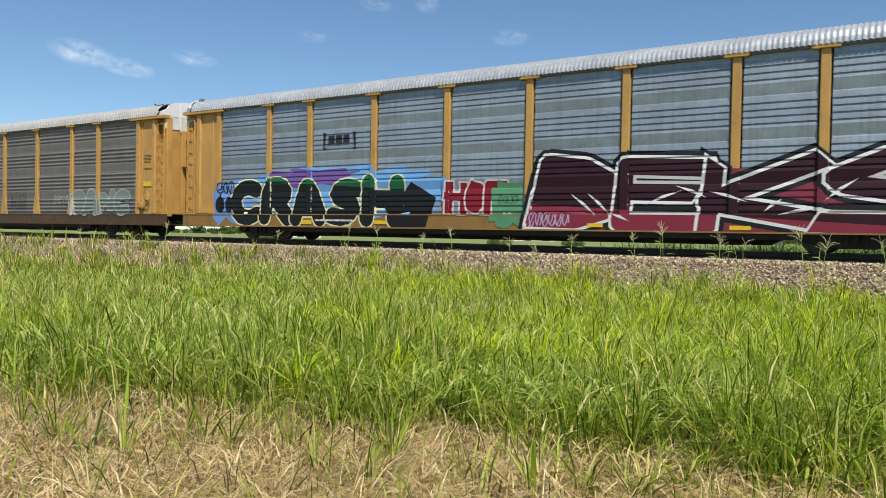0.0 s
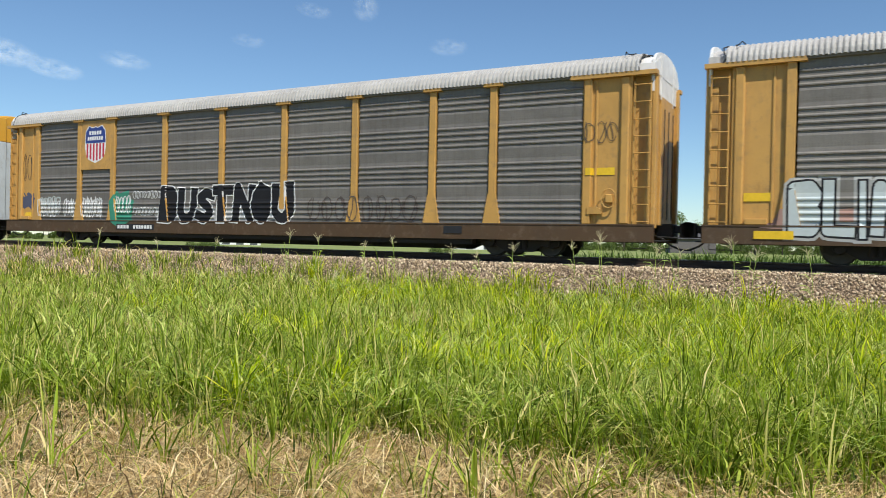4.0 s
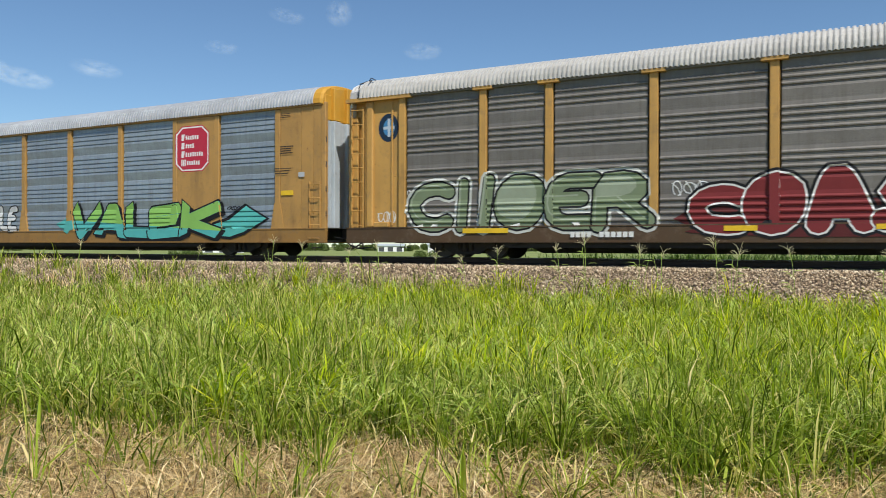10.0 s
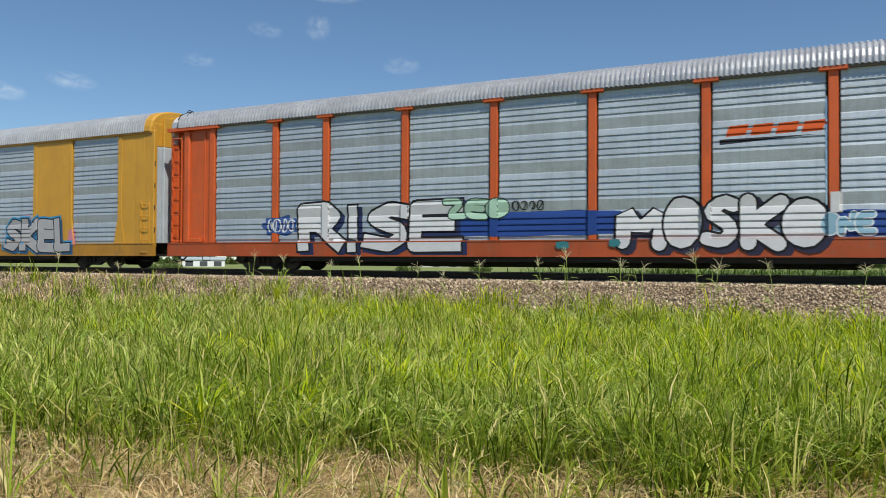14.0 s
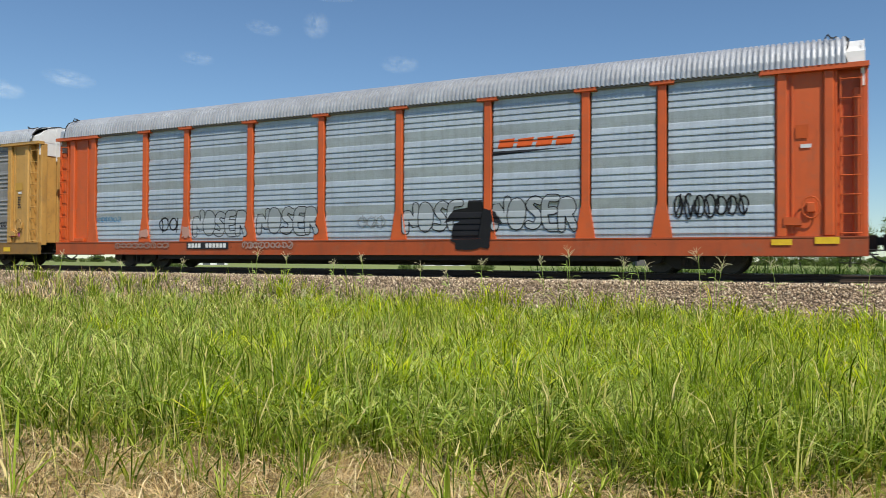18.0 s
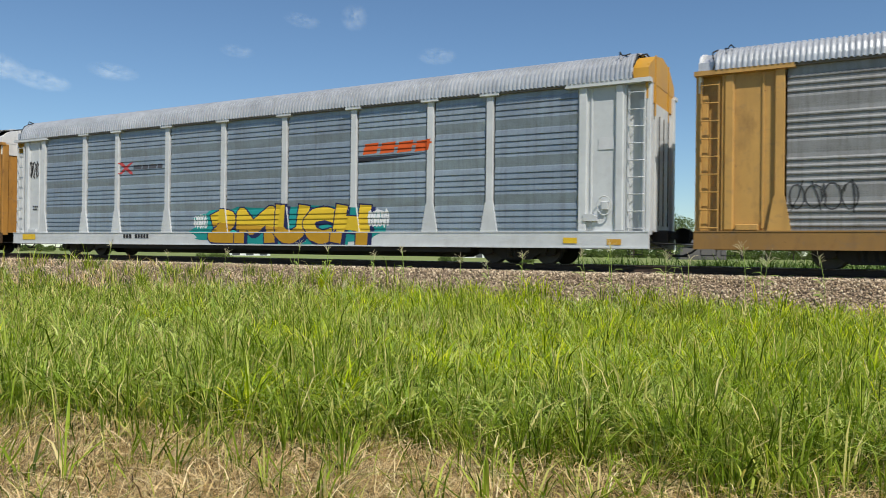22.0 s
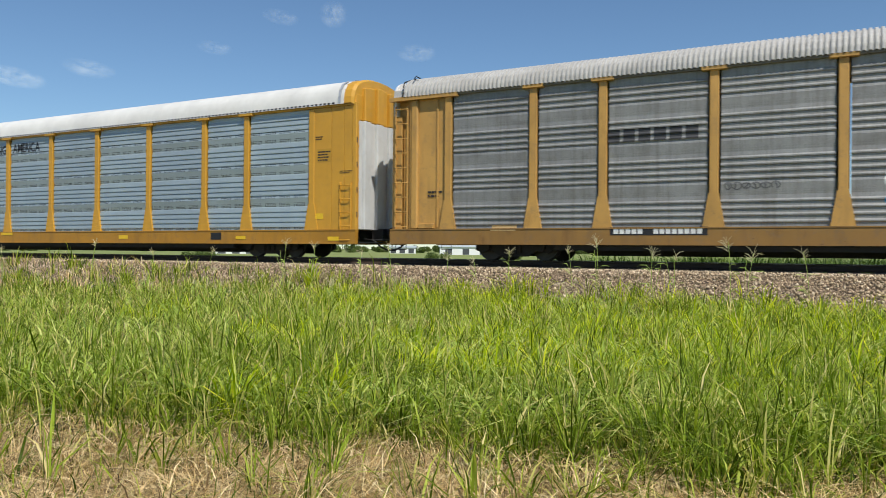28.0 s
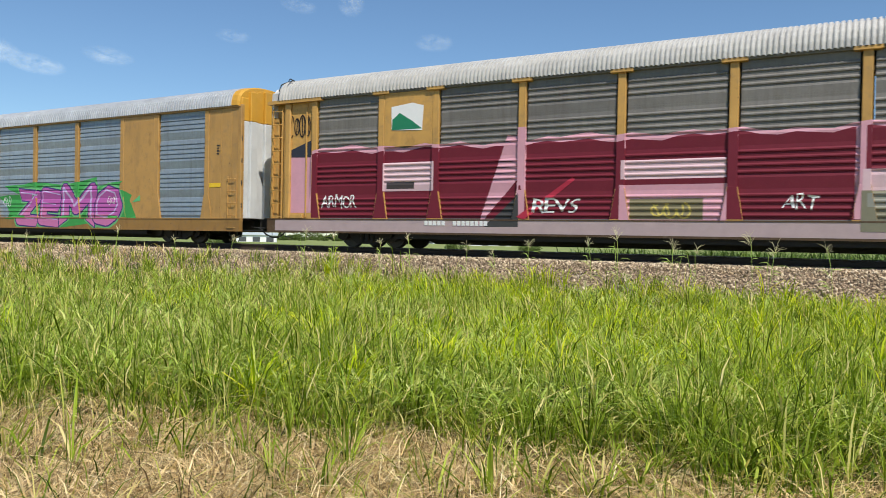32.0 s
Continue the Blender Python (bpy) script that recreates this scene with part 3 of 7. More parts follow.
        self.poly([(x0, z0 + 0.05 * h), (x0 + 0.9 * w, z0 + 0.3 * h), (x0, z0 + 0.3 * h)], BLACK, "emblem_wedge")

    def bars(self, x0, x1, low, high, h, color, n=1, gap=0.3, label="", ragged=True):
        """Small stencilled writing as plain bars, one row each, split into words."""
        bm = bmesh.new()
        rng = self.rng
        for r in range(n):
            zz = (low + high - h) / 2 - r * h * (1 + gap * 2)
            at, end = x0, x1 - (rng.uniform(0, 0.3) * (x1 - x0) if ragged and r else 0)
            while at < end - 0.02:
                nx = min(end, at + rng.uniform(1.2, 3.0) * h)
                add_flat(bm, [(at, zz), (nx, zz), (nx, zz + h), (at, zz + h)])
                at = nx + 0.35 * h
        self.put("stencil", bm, color, label)

    def number_board(self, x0, x1, z0, z1, board=None, ink=None, words=((0.04, 0.36), (0.46, 0.96))):
        """The car's number as plain bars, on a painted board if it has one."""
        if board is not None:
            self.rect(x0, x1, z0, z1, board, "number_board", "painted board with the car's number")
        self.level += 1
        w, h = x1 - x0, z1 - z0
        for a, b in words:
            n = max(2, round((b - a) * w / (h * 0.72)))
            for i in range(n):
                c0, c1 = x0 + w * (a + (b - a) * i / n), x0 + w * (a + (b - a) * (i + 0.78) / n)
                bm = bmesh.new()
                add_flat(bm, [(c0, z0 + 0.18 * h), (c1, z0 + 0.18 * h), (c1, z1 - 0.18 * h), (c0, z1 - 0.18 * h)])
                part("number_bar", self.side.lay(bm, 0.002 + 0.0004 * self.level), ink or STENCIL_WHITE, self.car)


def shield_outline(x, z, w, h, grow=0.0):
    """A heraldic shield, w by h round (x, z)."""
    half = [(0.0, -0.52), (0.16, -0.48), (0.32, -0.42), (0.43, -0.30), (0.49, -0.12), (0.50, 0.02), (0.47, 0.14), (0.45, 0.26), (0.47, 0.37), (0.40, 0.43), (0.31, 0.52), (0.20, 0.47), (0.09, 0.46), (0.0, 0.50)]
    pts = [(px, pz) for px, pz in half] + [(-px, pz) for px, pz in half[-2:0:-1]]
    k = 1 + grow
    return [(x + px * w * k, z + pz * h * k) for px, pz in pts]


def railroad_shield(mk, x, z, w, h):
    """A white-rimmed shield: blue head with two rows of plain bars, red and white stripes below."""
    mk.poly(shield_outline(x, z, w, h, 0.05), WHITE_SIGN, "emblem_rim", "white rim of a railroad shield")
    mk.poly(shield_outline(x, z, w, h), WHITE_SIGN, "emblem_field", "red and white striped shield")
    bm = bmesh.new()
    add_flat(bm, shield_outline(x, z, w, h))
    bmesh.ops.bisect_plane(bm, geom=bm.verts[:] + bm.edges[:] + bm.faces[:], plane_co=(0, 0, z + 0.03 * h), plane_no=(0, 0, 1), clear_inner=True)
    mk.put("emblem_head", bm, BLUE_SIGN, "blue head of the shield")
    bm = bmesh.new()
    for i in range(6):
        cx = x + (i - 2.5) * w * 0.158
        low = z - h * (0.49 - 0.34 * abs((cx - x) / w) ** 1.3)
        add_flat(bm, [(cx - 0.042 * w, low), (cx + 0.042 * w, low), (cx + 0.042 * w, z + 0.02 * h), (cx - 0.042 * w, z + 0.02 * h)])
    mk.put("emblem_stripes", bm, RED_SIGN, "")
    for zz, n, ww in ((z + 0.27 * h, 5, 0.62), (z + 0.11 * h, 7, 0.78)):
        for i in range(n):
            c0 = x + w * ww * (i / n - 0.5)
            mk.bar([(c0, zz), (c0 + w * ww / n * 0.76, zz), (c0 + w * ww / n * 0.76, zz + 0.11 * h), (c0, zz + 0.11 * h)])


def octagon_sign(mk, x, z, w, h):
    """A red octagon with a white rim and four rows of plain bars, each begun by a larger block."""
    def octo(k):
        return [(x + k * w / 2 * a, z + k * h / 2 * b) for a, b in ((-0.62, -1), (0.62, -1), (1, -0.68), (1, 0.68), (0.62, 1), (-0.62, 1), (-1, 0.68), (-1, -0.68))]
    mk.poly(octo(1.0), RED_SIGN, "emblem_edge", "")
    mk.poly(octo(0.96), WHITE_SIGN, "emblem_rim", "white rim of a red octagon")
    mk.poly(octo(0.90), RED_SIGN, "emblem_field", "red octagonal railroad emblem")
    for r, n in enumerate((6, 4, 8, 6)):
        zz = z + h * (0.20 - 0.185 * r)
        x0 = x - 0.34 * w
        if r < 3:
            mk.bar([(x0 + 0.02 * w, zz - 0.015 * h), (x0 + 0.10 * w, zz - 0.015 * h), (x0 + 0.12 * w, zz + 0.125 * h), (x0 + 0.03 * w, zz + 0.125 * h)])
        else:
            for i in range(3):
                mk.bar([(x0 + (0.05 * i + 0.02) * w, zz - 0.02 * h), (x0 + (0.05 * i + 0.055) * w, zz - 0.02 * h), (x0 + (0.05 * i + 0.055) * w, zz + 0.125 * h), (x0 + (0.05 * i + 0.02) * w, zz + 0.125 * h)])
        for i in range(n):
            c0 = x0 + 0.15 * w + i * 0.066 * w + (0.04 * w if r == 3 else 0)
            tall = 0.085 if i % 3 else 0.095
            mk.bar([(c0, zz), (c0 + 0.045 * w, zz), (c0 + 0.045 * w, zz + tall * h), (c0, zz + tall * h)])


# ---- the autorack cars ----
ROOF_ARCH = [(1.60, 4.96), (1.585, 5.12), (1.52, 5.30), (1.38, 5.45), (1.12, 5.57), (0.75, 5.65), (0.38, 5.69), (0.0, 5.70)]
ROOF_LINE = [(-y, z) for y, z in ROOF_ARCH] + [(y, z) for y, z in ROOF_ARCH[-2::-1]]


def roof_mesh(material, ribbed, x0=-12.95, x1=12.95, step=0.13):
    def build():
        bm = bmesh.new()
        stations = []
        n = round((x1 - x0) / step)
        for i in range(n):
            a = x0 + i * (x1 - x0) / n
            stations += [(a, 0.0), (a + 0.034, 0.0), (a + 0.05, 0.045), (a + 0.082, 0.05), (a + 0.114, 0.045)] if ribbed else ([(a, 0.03)] if i % 20 == 0 else [])
        stations.append((x1, 0.0 if ribbed else 0.03))
        rows = []
        for x, out in stations:
            row = []
            for i, (y, z) in enumerate(ROOF_LINE):
                d = Vector((y, (z - 4.3))).normalized() * out
                row.append(bm.verts.new((x, y + d.x, z + d.y)))
            rows.append(row)
        for ra, rb in zip(rows, rows[1:]):
            for i in range(len(ra) - 1):
                bm.faces.new([ra[i], rb[i], rb[i + 1], ra[i + 1]])
        bmesh.ops.recalc_face_normals(bm, faces=bm.faces)
        return mesh_of(bm, material, not ribbed)
    return shared(("roof", material.name, ribbed, x0, x1), build)


GABLE = [(1.50, 4.96), (1.47, 5.22), (0.80, 5.57), (0.0, 5.68)]
GABLE_LINE = [(-y, z) for y, z in GABLE] + [(y, z) for y, z in GABLE[-2::-1]]


def gable_mesh(material):
    """The folded white sheet under the roof's end, peaked like a gable, with a standing seam."""
    def build():
        bm = bmesh.new()
        extrude_poly(bm, GABLE_LINE, "x", 12.9, 13.44)
        for y in (-0.75, 0.75):
            add_box(bm, 13.43, 13.46, y - 0.02, y + 0.02, 4.25, 5.6)
        return mesh_of(bm, material)
    return shared(("gable", material.name), build)


def hood_mesh(material, x0, x1, grow, drop=0.0):
    """A smooth piece of roof at a car's end, closed towards the end."""
    def build():
        bm = bmesh.new()
        rows = [[bm.verts.new((x, y * (1 + g), z + g * 2 - d)) for y, z in ROOF_LINE] for x, g, d in ((x0, grow, 0), (x0 + 0.75 * (x1 - x0), grow, 0), (x1, grow - 0.02, drop))]
        for ra, rb in zip(rows, rows[1:]):
            for i in range(len(ra) - 1):
                bm.faces.new([ra[i], rb[i], rb[i + 1], ra[i + 1]])
        bm.faces.new(rows[-1])
        bmesh.ops.recalc_face_normals(bm, faces=bm.faces)
        return mesh_of(bm, material)
    return shared(("hood", material.name, x0, x1, grow, drop), build)


def breaks_of(material):
    return RIBBED if material in (SHEET_DARK, SHEET_GREY) else LAPPED


def sheet_mesh(width, material, z1=EAVE, z0=DECK):
    def build():
        bm = bmesh.new()
        breaks = breaks_of(material)
        prof = [(z, d) for z, d in breaks if z0 < z < z1]
        prof = [(z0, sheet_depth(z0, breaks))] + prof + [(z1, sheet_depth(z1, breaks))]
        va = [bm.verts.new((0.0, d, z)) for z, d in prof]
        vb = [bm.verts.new((width, d, z)) for z, d in prof]
        back = [bm.verts.new(p) for p in ((0.0, 0.12, z0), (0.0, 0.12, z1), (width, 0.12, z1), (width, 0.12, z0))]
        for i in range(len(prof) - 1):
            bm.faces.new([va[i], vb[i], vb[i + 1], va[i + 1]])
        bm.faces.new(back)
        bm.faces.new([va[-1], vb[-1], back[2], back[1]])
        bm.faces.new([vb[0], va[0], back[0], back[3]])
        return mesh_of(bm, material)
    return shared(("sheet", round(width, 3), material.name, z1, z0), build)


def post_mesh(material, flare):
    def build():
        bm = bmesh.new()
        add_box(bm, -0.11, 0.11, 0.0, 0.12, DECK + 0.002, EAVE - 0.03, 0.012)
        if flare:
            extrude_poly(bm, [(-0.27, DECK + 0.002), (0.27, DECK + 0.002), (0.25, DECK + 0.12), (0.125, DECK + 0.85), (-0.125, DECK + 0.85), (-0.25, DECK + 0.12)], "y", -0.004, 0.07)
        return mesh_of(bm, material)
    return shared(("post", material.name, flare), build)


def ladder(car, xa, xb, z0, z1, rungs, y, material, m):
    """Two stiles and the rungs between them, each rung a piece of its own."""
    def stiles():
        bm = bmesh.new()
        for x in (xa, xb):
            add_box(bm, x - 0.02, x + 0.02, y - 0.01, y + 0.05, z0 - 0.12, z1 + 0.1, 0.006)
        return mesh_of(bm, material)

    def rung():
        bm = bmesh.new()
        add_tube(bm, [(xa, y, 0.0), (xa + 0.04, y - 0.05, 0.0), (xb - 0.04, y - 0.05, 0.0), (xb, y, 0.0)], 0.014, 6)
        return mesh_of(bm, material)
    lad = part("ladder", shared(("stiles", xa, xb, z0, z1, y, material.name), stiles), None, car, "steel ladder at the corner", m=m)
    me = shared(("rung", xa, xb, y, material.name), rung)
    for i in range(rungs):
        part("rung", me, None, lad, m=Matrix.Translation((0, 0, z0 + (z1 - z0) * i / (rungs - 1))))
    return lad


def corner_bay_open(car, body, m, brake):
    """The end bay of an open-corner car: flat panel, round rib, ladder recess, corner post and its long top cap. Built for the +x end."""
    def panel():
        bm = bmesh.new()
        add_box(bm, 11.40, 12.62, 0.10, 0.14, DECK, EAVE - 0.02)
        return mesh_of(bm, body)

    def recess():
        bm = bmesh.new()
        add_box(bm, 12.80, 13.42, 0.30, 0.34, DECK, EAVE - 0.02)
        return mesh_of(bm, body)

    def cap():
        bm = bmesh.new()
        extrude_poly(bm, [(11.15, 4.87), (13.52, 4.87), (13.52, 4.985), (11.20, 4.985)], "y", -0.075, 0.2)
        return mesh_of(bm, body)

    def bracket():
        bm = bmesh.new()
        extrude_poly(bm, [(11.7, 1.2), (12.1, 1.2), (12.1, 1.32), (11.95, 1.4), (11.7, 1.4)], "y", -0.03, 0.09)
        add_tube(bm, [(12.3 + 0.2 * math.cos(q * math.pi / 6), -0.03, 1.62 + 0.26 * math.sin(q * math.pi / 6)) for q in range(13)], 0.018, 6)
        add_box(bm, 12.2, 12.4, -0.02, 0.1, 1.5, 1.74, 0.02)
        return mesh_of(bm, body)
    rib = shared(("bay_rib", body.name), lambda: mesh_of(box(12.56, 12.80, 0.015, 0.14, DECK, EAVE - 0.05, 0.035), body))
    strip = shared(("bay_strip", body.name), lambda: mesh_of(box(11.86, 11.92, 0.065, 0.10, DECK + 0.05, EAVE - 0.1, 0.01), body))
    jamb = shared(("bay_jamb", body.name), lambda: mesh_of(box(12.802, 12.86, 0.06, 0.30, DECK, EAVE - 0.05, 0.01), body))
    post = shared(("bay_post", body.name), lambda: mesh_of(box(13.38, 13.50, 0.10, 0.36, DECK - 0.1, EAVE - 0.02, 0.015), body))
    part("corner_panel", shared(("bay", body.name), panel), None, car, m=m)
    part("panel_strip", strip, None, car, m=m)
    part("corner_rib", rib, None, car, m=m)
    part("ladder_recess", shared(("recess", body.name), recess), None, car, m=m)
    part("recess_jamb", jamb, None, car, m=m)
    part("corner_post", post, None, car, m=m)
    part("corner_cap", shared(("bay_cap", body.name), cap), None, car, m=m)
    if brake:
        part("hand_brake", shared(("brake", body.name), bracket), None, car, m=m)
    else:
        part("step_box", shared(("step_box", body.name), lambda: mesh_of(box(11.98, 12.5, -0.02, 0.1, DECK + 0.01, DECK + 0.16, 0.015), body)), None, car, m=m)


def corner_bay_closed(car, body, m, out):
    """The flush end panel of a closed-corner car, with its seams and corner post. Built for the +x end."""
    back = shared(("flush_back", body.name, out), lambda: mesh_of(box(12.02 - max(0.0, out), 13.42, 0.058, 0.09, DECK, EAVE - 0.03), UNDER))
    part("panel_backing", back, None, car, m=m)
    for a, b in ((12.06 - max(0.0, out), 12.50), (12.515, 13.00), (13.015, 13.33)):
        me = shared(("flush", body.name, a), lambda: mesh_of(box(a, b, 0.02, 0.056, DECK, EAVE - 0.02, 0.004), body))
        part("corner_panel", me, None, car, m=m)
    post = shared(("flush_post", body.name), lambda: mesh_of(box(13.335, 13.5, 0.0, 0.16, DECK - 0.12, 5.02, 0.02), body))
    part("corner_post", post, None, car, m=m)


def arch_height(y):
    """How high the roof stands over that distance from the car's middle."""
    for (ya, za), (yb, zb) in zip(ROOF_ARCH, ROOF_ARCH[1:]):
        if yb <= abs(y) <= ya:
            return za + (zb - za) * (ya - abs(y)) / (ya - yb)
    return 4.96


def end_wall(car, lower, upper, folds, m):
    """The doors and the hood that close the +x end."""
    n = 8 if folds else 4
    w = 2 * (HW - 0.06) / n if folds else 2 * (HW - 0.14) / n
    edge = HW - 0.06 if folds else HW - 0.14
    for i in range(n):
        x, z = (13.54 if i % 2 else 13.44, 4.45) if folds else (13.45 if i in (1, 2) else 13.40, 4.44)
        y0 = -edge + i * w
        me = shared(("leaf", lower.name, folds, x), lambda: mesh_of(box(13.2, x, 0.008, w - 0.008, DECK, z, 0.018 if folds else 0.012), lower))
        part("end_door", me, None, car, m=m @ Matrix.Translation((0, y0, 0)))
        if folds:
            top = round(min(arch_height(y0), arch_height(y0 + w)) - 0.05, 3)
            me = shared(("leaf_head", upper.name, x, top), lambda: mesh_of(box(13.2, x, 0.008, w - 0.008, 4.456, top, 0.018), upper))
            part("door_head", me, None, car, m=m @ Matrix.Translation((0, y0, 0)))

    def rod():
        bm = bmesh.new()
        add_tube(bm, [(13.5, 0, 1.1), (13.5, 0, 4.1)], 0.016)
        return mesh_of(bm, STEEL)

    def hinge():
        bm = bmesh.new()
        add_box(bm, 13.40, 13.49, -0.02, 0.04, -0.04, 0.04, 0.01)
        add_tube(bm, [(13.50, 0, -0.09), (13.50, 0, 0.09)], 0.022)
        return mesh_of(bm, STEEL)
    if not folds:
        for yy in (-0.5, 0.0, 0.55):
            part("lock_rod", shared("lock_rod", rod), None, car, m=m @ Matrix.Translation((0, yy, 0)))

        def head():
            bm = bmesh.new()
            pts = [(y * 0.93, 5.0 + (z - 5.0) * 0.95 if z > 5.0 else 4.445) for y, z in ROOF_LINE if z > 4.9]
            extrude_poly(bm, pts, "x", 13.36, 13.43)
            return mesh_of(bm, upper)
        part("end_hood", shared(("head", upper.name), head), None, car, m=m)
    for zz in (1.4, 2.2, 3.0, 3.8) if folds else ():
        part("door_hinge", shared("door_hinge", hinge), None, car, m=m @ Matrix.Translation((0, -edge - 0.02, zz)))


def truck(car, x):
    """A freight truck: two cast side frames with springs, bolster, two wheelsets that turn."""
    def frame_side():
        bm = bmesh.new()
        pts = [(-1.22, 0.46), (-1.22, 0.30), (-1.02, 0.22), (-0.72, 0.30), (-0.42, 0.12), (0.42, 0.12), (0.72, 0.30), (1.02, 0.22), (1.22, 0.30), (1.22, 0.46), (0.95, 0.60), (0.5, 0.66), (-0.5, 0.66), (-0.95, 0.60)]
        extrude_poly(bm, pts, "y", -1.12, -0.98)
        for i in range(3):
            add_tube(bm, [(-0.2 + 0.2 * i, -1.14, 0.2), (-0.2 + 0.2 * i, -1.14, 0.5)], 0.07, 8)
        for xx in (-0.865, 0.865):
            add_disc(bm, xx, -1.22, -1.10, 0.40, 0.14, 14)
        return mesh_of(bm, UNDER)

    def wheels():
        bm = bmesh.new()
        for s in (-1, 1):
            add_disc(bm, 0, s * 0.70, s * 0.815, 0, 0.415, 32)
            add_disc(bm, 0, s * 0.665, s * 0.70, 0, 0.445, 32)
            add_disc(bm, 0, s * 0.815, s * 0.845, 0, 0.16, 16)
            for k in range(3):
                a = k * 2.094
                add_box(bm, 0.25 * math.cos(a) - 0.03, 0.25 * math.cos(a) + 0.03, min(s * 0.81, s * 0.822), max(s * 0.81, s * 0.822), 0.25 * math.sin(a) - 0.03, 0.25 * math.sin(a) + 0.03)
        add_tube(bm, [(0, -1.1, 0), (0, 1.1, 0)], 0.08, 10)
        bmesh.ops.recalc_face_normals(bm, faces=bm.faces)
        return mesh_of(bm, STEEL)

    def beam():
        bm = bmesh.new()
        add_box(bm, -0.22, 0.22, -1.0, 1.0, 0.42, 0.68, 0.03)
        for xx in (-0.42, 0.42):
            add_tube(bm, [(xx, -0.9, 0.35), (xx * 0.9, 0, 0.3), (xx, 0.9, 0.35)], 0.05, 6)
        return mesh_of(bm, UNDER)
    tr = part("truck", shared("bolster", beam), None, car, "black cast-steel four-wheel truck", m=Matrix.Translation((x, 0, 0)))
    part("side_frame", shared("side_frame", frame_side), None, tr)
    part("side_frame", shared("side_frame", frame_side), None, tr, m=pose(0, 0, 0, 0, 0, 180))
    for xx in (-0.865, 0.865):
        w = part("wheelset", shared("wheels", wheels), None, tr, "worn steel wheelset", m=Matrix.Translation((xx, 0, 0.415)))
        WHEELSETS.append((w, xx))
    return tr


WHEELSETS = []
CARS = []
A_POSTS = (-11.92, -9.21, -7.2, -4.33, -1.43, 1.43, 4.35, 7.22, 9.24, 12.08)
B_POSTS = (-11.93, -9.21, -7.2, -4.33, -1.43, 1.43, 4.33, 7.2, 9.21, 11.93)


def autorack(index, label, closed, body, sheets, roof, sill, flare, posts, plates, end_low, end_high, hood, folds, ribbed=True, caps=True, ends=None, crown=1.0):
    """One bi-level autorack: deck, sills, sheets, posts, roof, ends, ladders, trucks, couplers. Its origin is on the rails, under its middle.
    plates: (from post, to post, low z) of flat painted plates that fill a bay down to that height. crown: how high the roof is arched."""
    car = thing("autorack_car", label, "railcar", "autorack cars of the train")
    CARS.append((car, index))
    left, right = ends or ((0.42, 0.42) if not closed else (-0.1, 0.16))
    plate_boxes = [(posts[i] + 0.1, posts[i + 1] - 0.1, lo, EAVE - 0.02) for i, lo in plates]
    for turn in (0, 180):
        near = turn == 0
        ps = posts if near else tuple(-p for p in reversed(posts))
        pl = {i: lo for i, lo in plates}
        if not near:
            pl = {len(posts) - 2 - i: lo for i, lo in plates}
        side = pose(0, 0, 0, 0, 0, turn) @ Matrix.Translation((0, -HW, 0))
        for i, (a, b) in enumerate(zip(ps, ps[1:])):
            mat = sheets
            lo = pl.get(i)
            w = b - a - 0.32
            if lo is None or lo > DECK + 0.1:
                part("side_sheet", sheet_mesh(w, mat, EAVE if lo is None else lo), None, car, m=side @ Matrix.Translation((a + 0.16, 0, 0)))
            if lo is not None:
                bm = box(0.0, w + 0.085, 0.012, 0.06, lo + 0.004, EAVE - 0.02, 0.006)
                part("emblem_plate", bm, body, car, "flat painted steel plate", m=side @ Matrix.Translation((a + 0.1175, 0, 0)))
        for p in ps:
            part("side_post", post_mesh(body, flare and (closed or abs(p) < 11.95)), None, car, m=side @ Matrix.Translation((p, 0, 0)))
            if caps and abs(p) < 11.9:
                part("post_cap", shared(("cap", body.name), lambda: mesh_of(box(-0.31, 0.31, -0.07, 0.1, 4.88, 4.98, 0.012), body)), None, car, m=side @ Matrix.Translation((p, 0, 0)))
        rail = shared(("top_rail", body.name if closed else "dark", left, right), lambda: mesh_of(box(-13.4 - left, 13.4 + right, -0.02, 0.12, EAVE - 0.015, 5.0, 0.01), body if closed else SHEET_DARK))
        part("top_rail", rail, None, car, m=side if near else Matrix.Scale(-1, 4, (0, 1, 0)) @ Matrix.Translation((0, -HW, 0)))

        def sill_mesh():
            bm = bmesh.new()
            extrude_poly(bm, [(-0.03, DECK), (-0.03, SILL_LOW + 0.04), (-0.06, SILL_LOW + 0.04), (-0.06, SILL_LOW), (0.12, SILL_LOW), (0.12, DECK)], "x", -13.5 - left, 13.5 + right)
            add_box(bm, -13.5 - left, 13.5 + right, -0.045, -0.03, DECK - 0.035, DECK - 0.002)
            return mesh_of(bm, sill)
        part("side_sill", shared(("sill", sill.name, left, right), sill_mesh), None, car, m=side if near else Matrix.Scale(-1, 4, (0, 1, 0)) @ Matrix.Translation((0, -HW, 0)))
        for flip in (False, True):
            out = left if flip == near else right
            m = (side if not flip else side @ Matrix.Scale(-1, 4, (1, 0, 0))) @ Matrix.Translation((out, 0, 0))
            if closed:
                corner_bay_closed(car, body, m, out)
                ladder(car, 12.86, 13.28, 0.6, 2.35, 5, -0.01, body, m)
            else:
                corner_bay_open(car, body, m, not flip)
                ladder(car, 12.93, 13.36, 1.0, 4.62, 9, 0.03, body, m)
            part("side_step", shared(("step", closed), lambda: step_mesh()), None, car, m=m)
    rise = Matrix.Translation((0, 0, 4.96)) @ Matrix.Scale(crown, 4, (0, 0, 1)) @ Matrix.Translation((0, 0, -4.96))
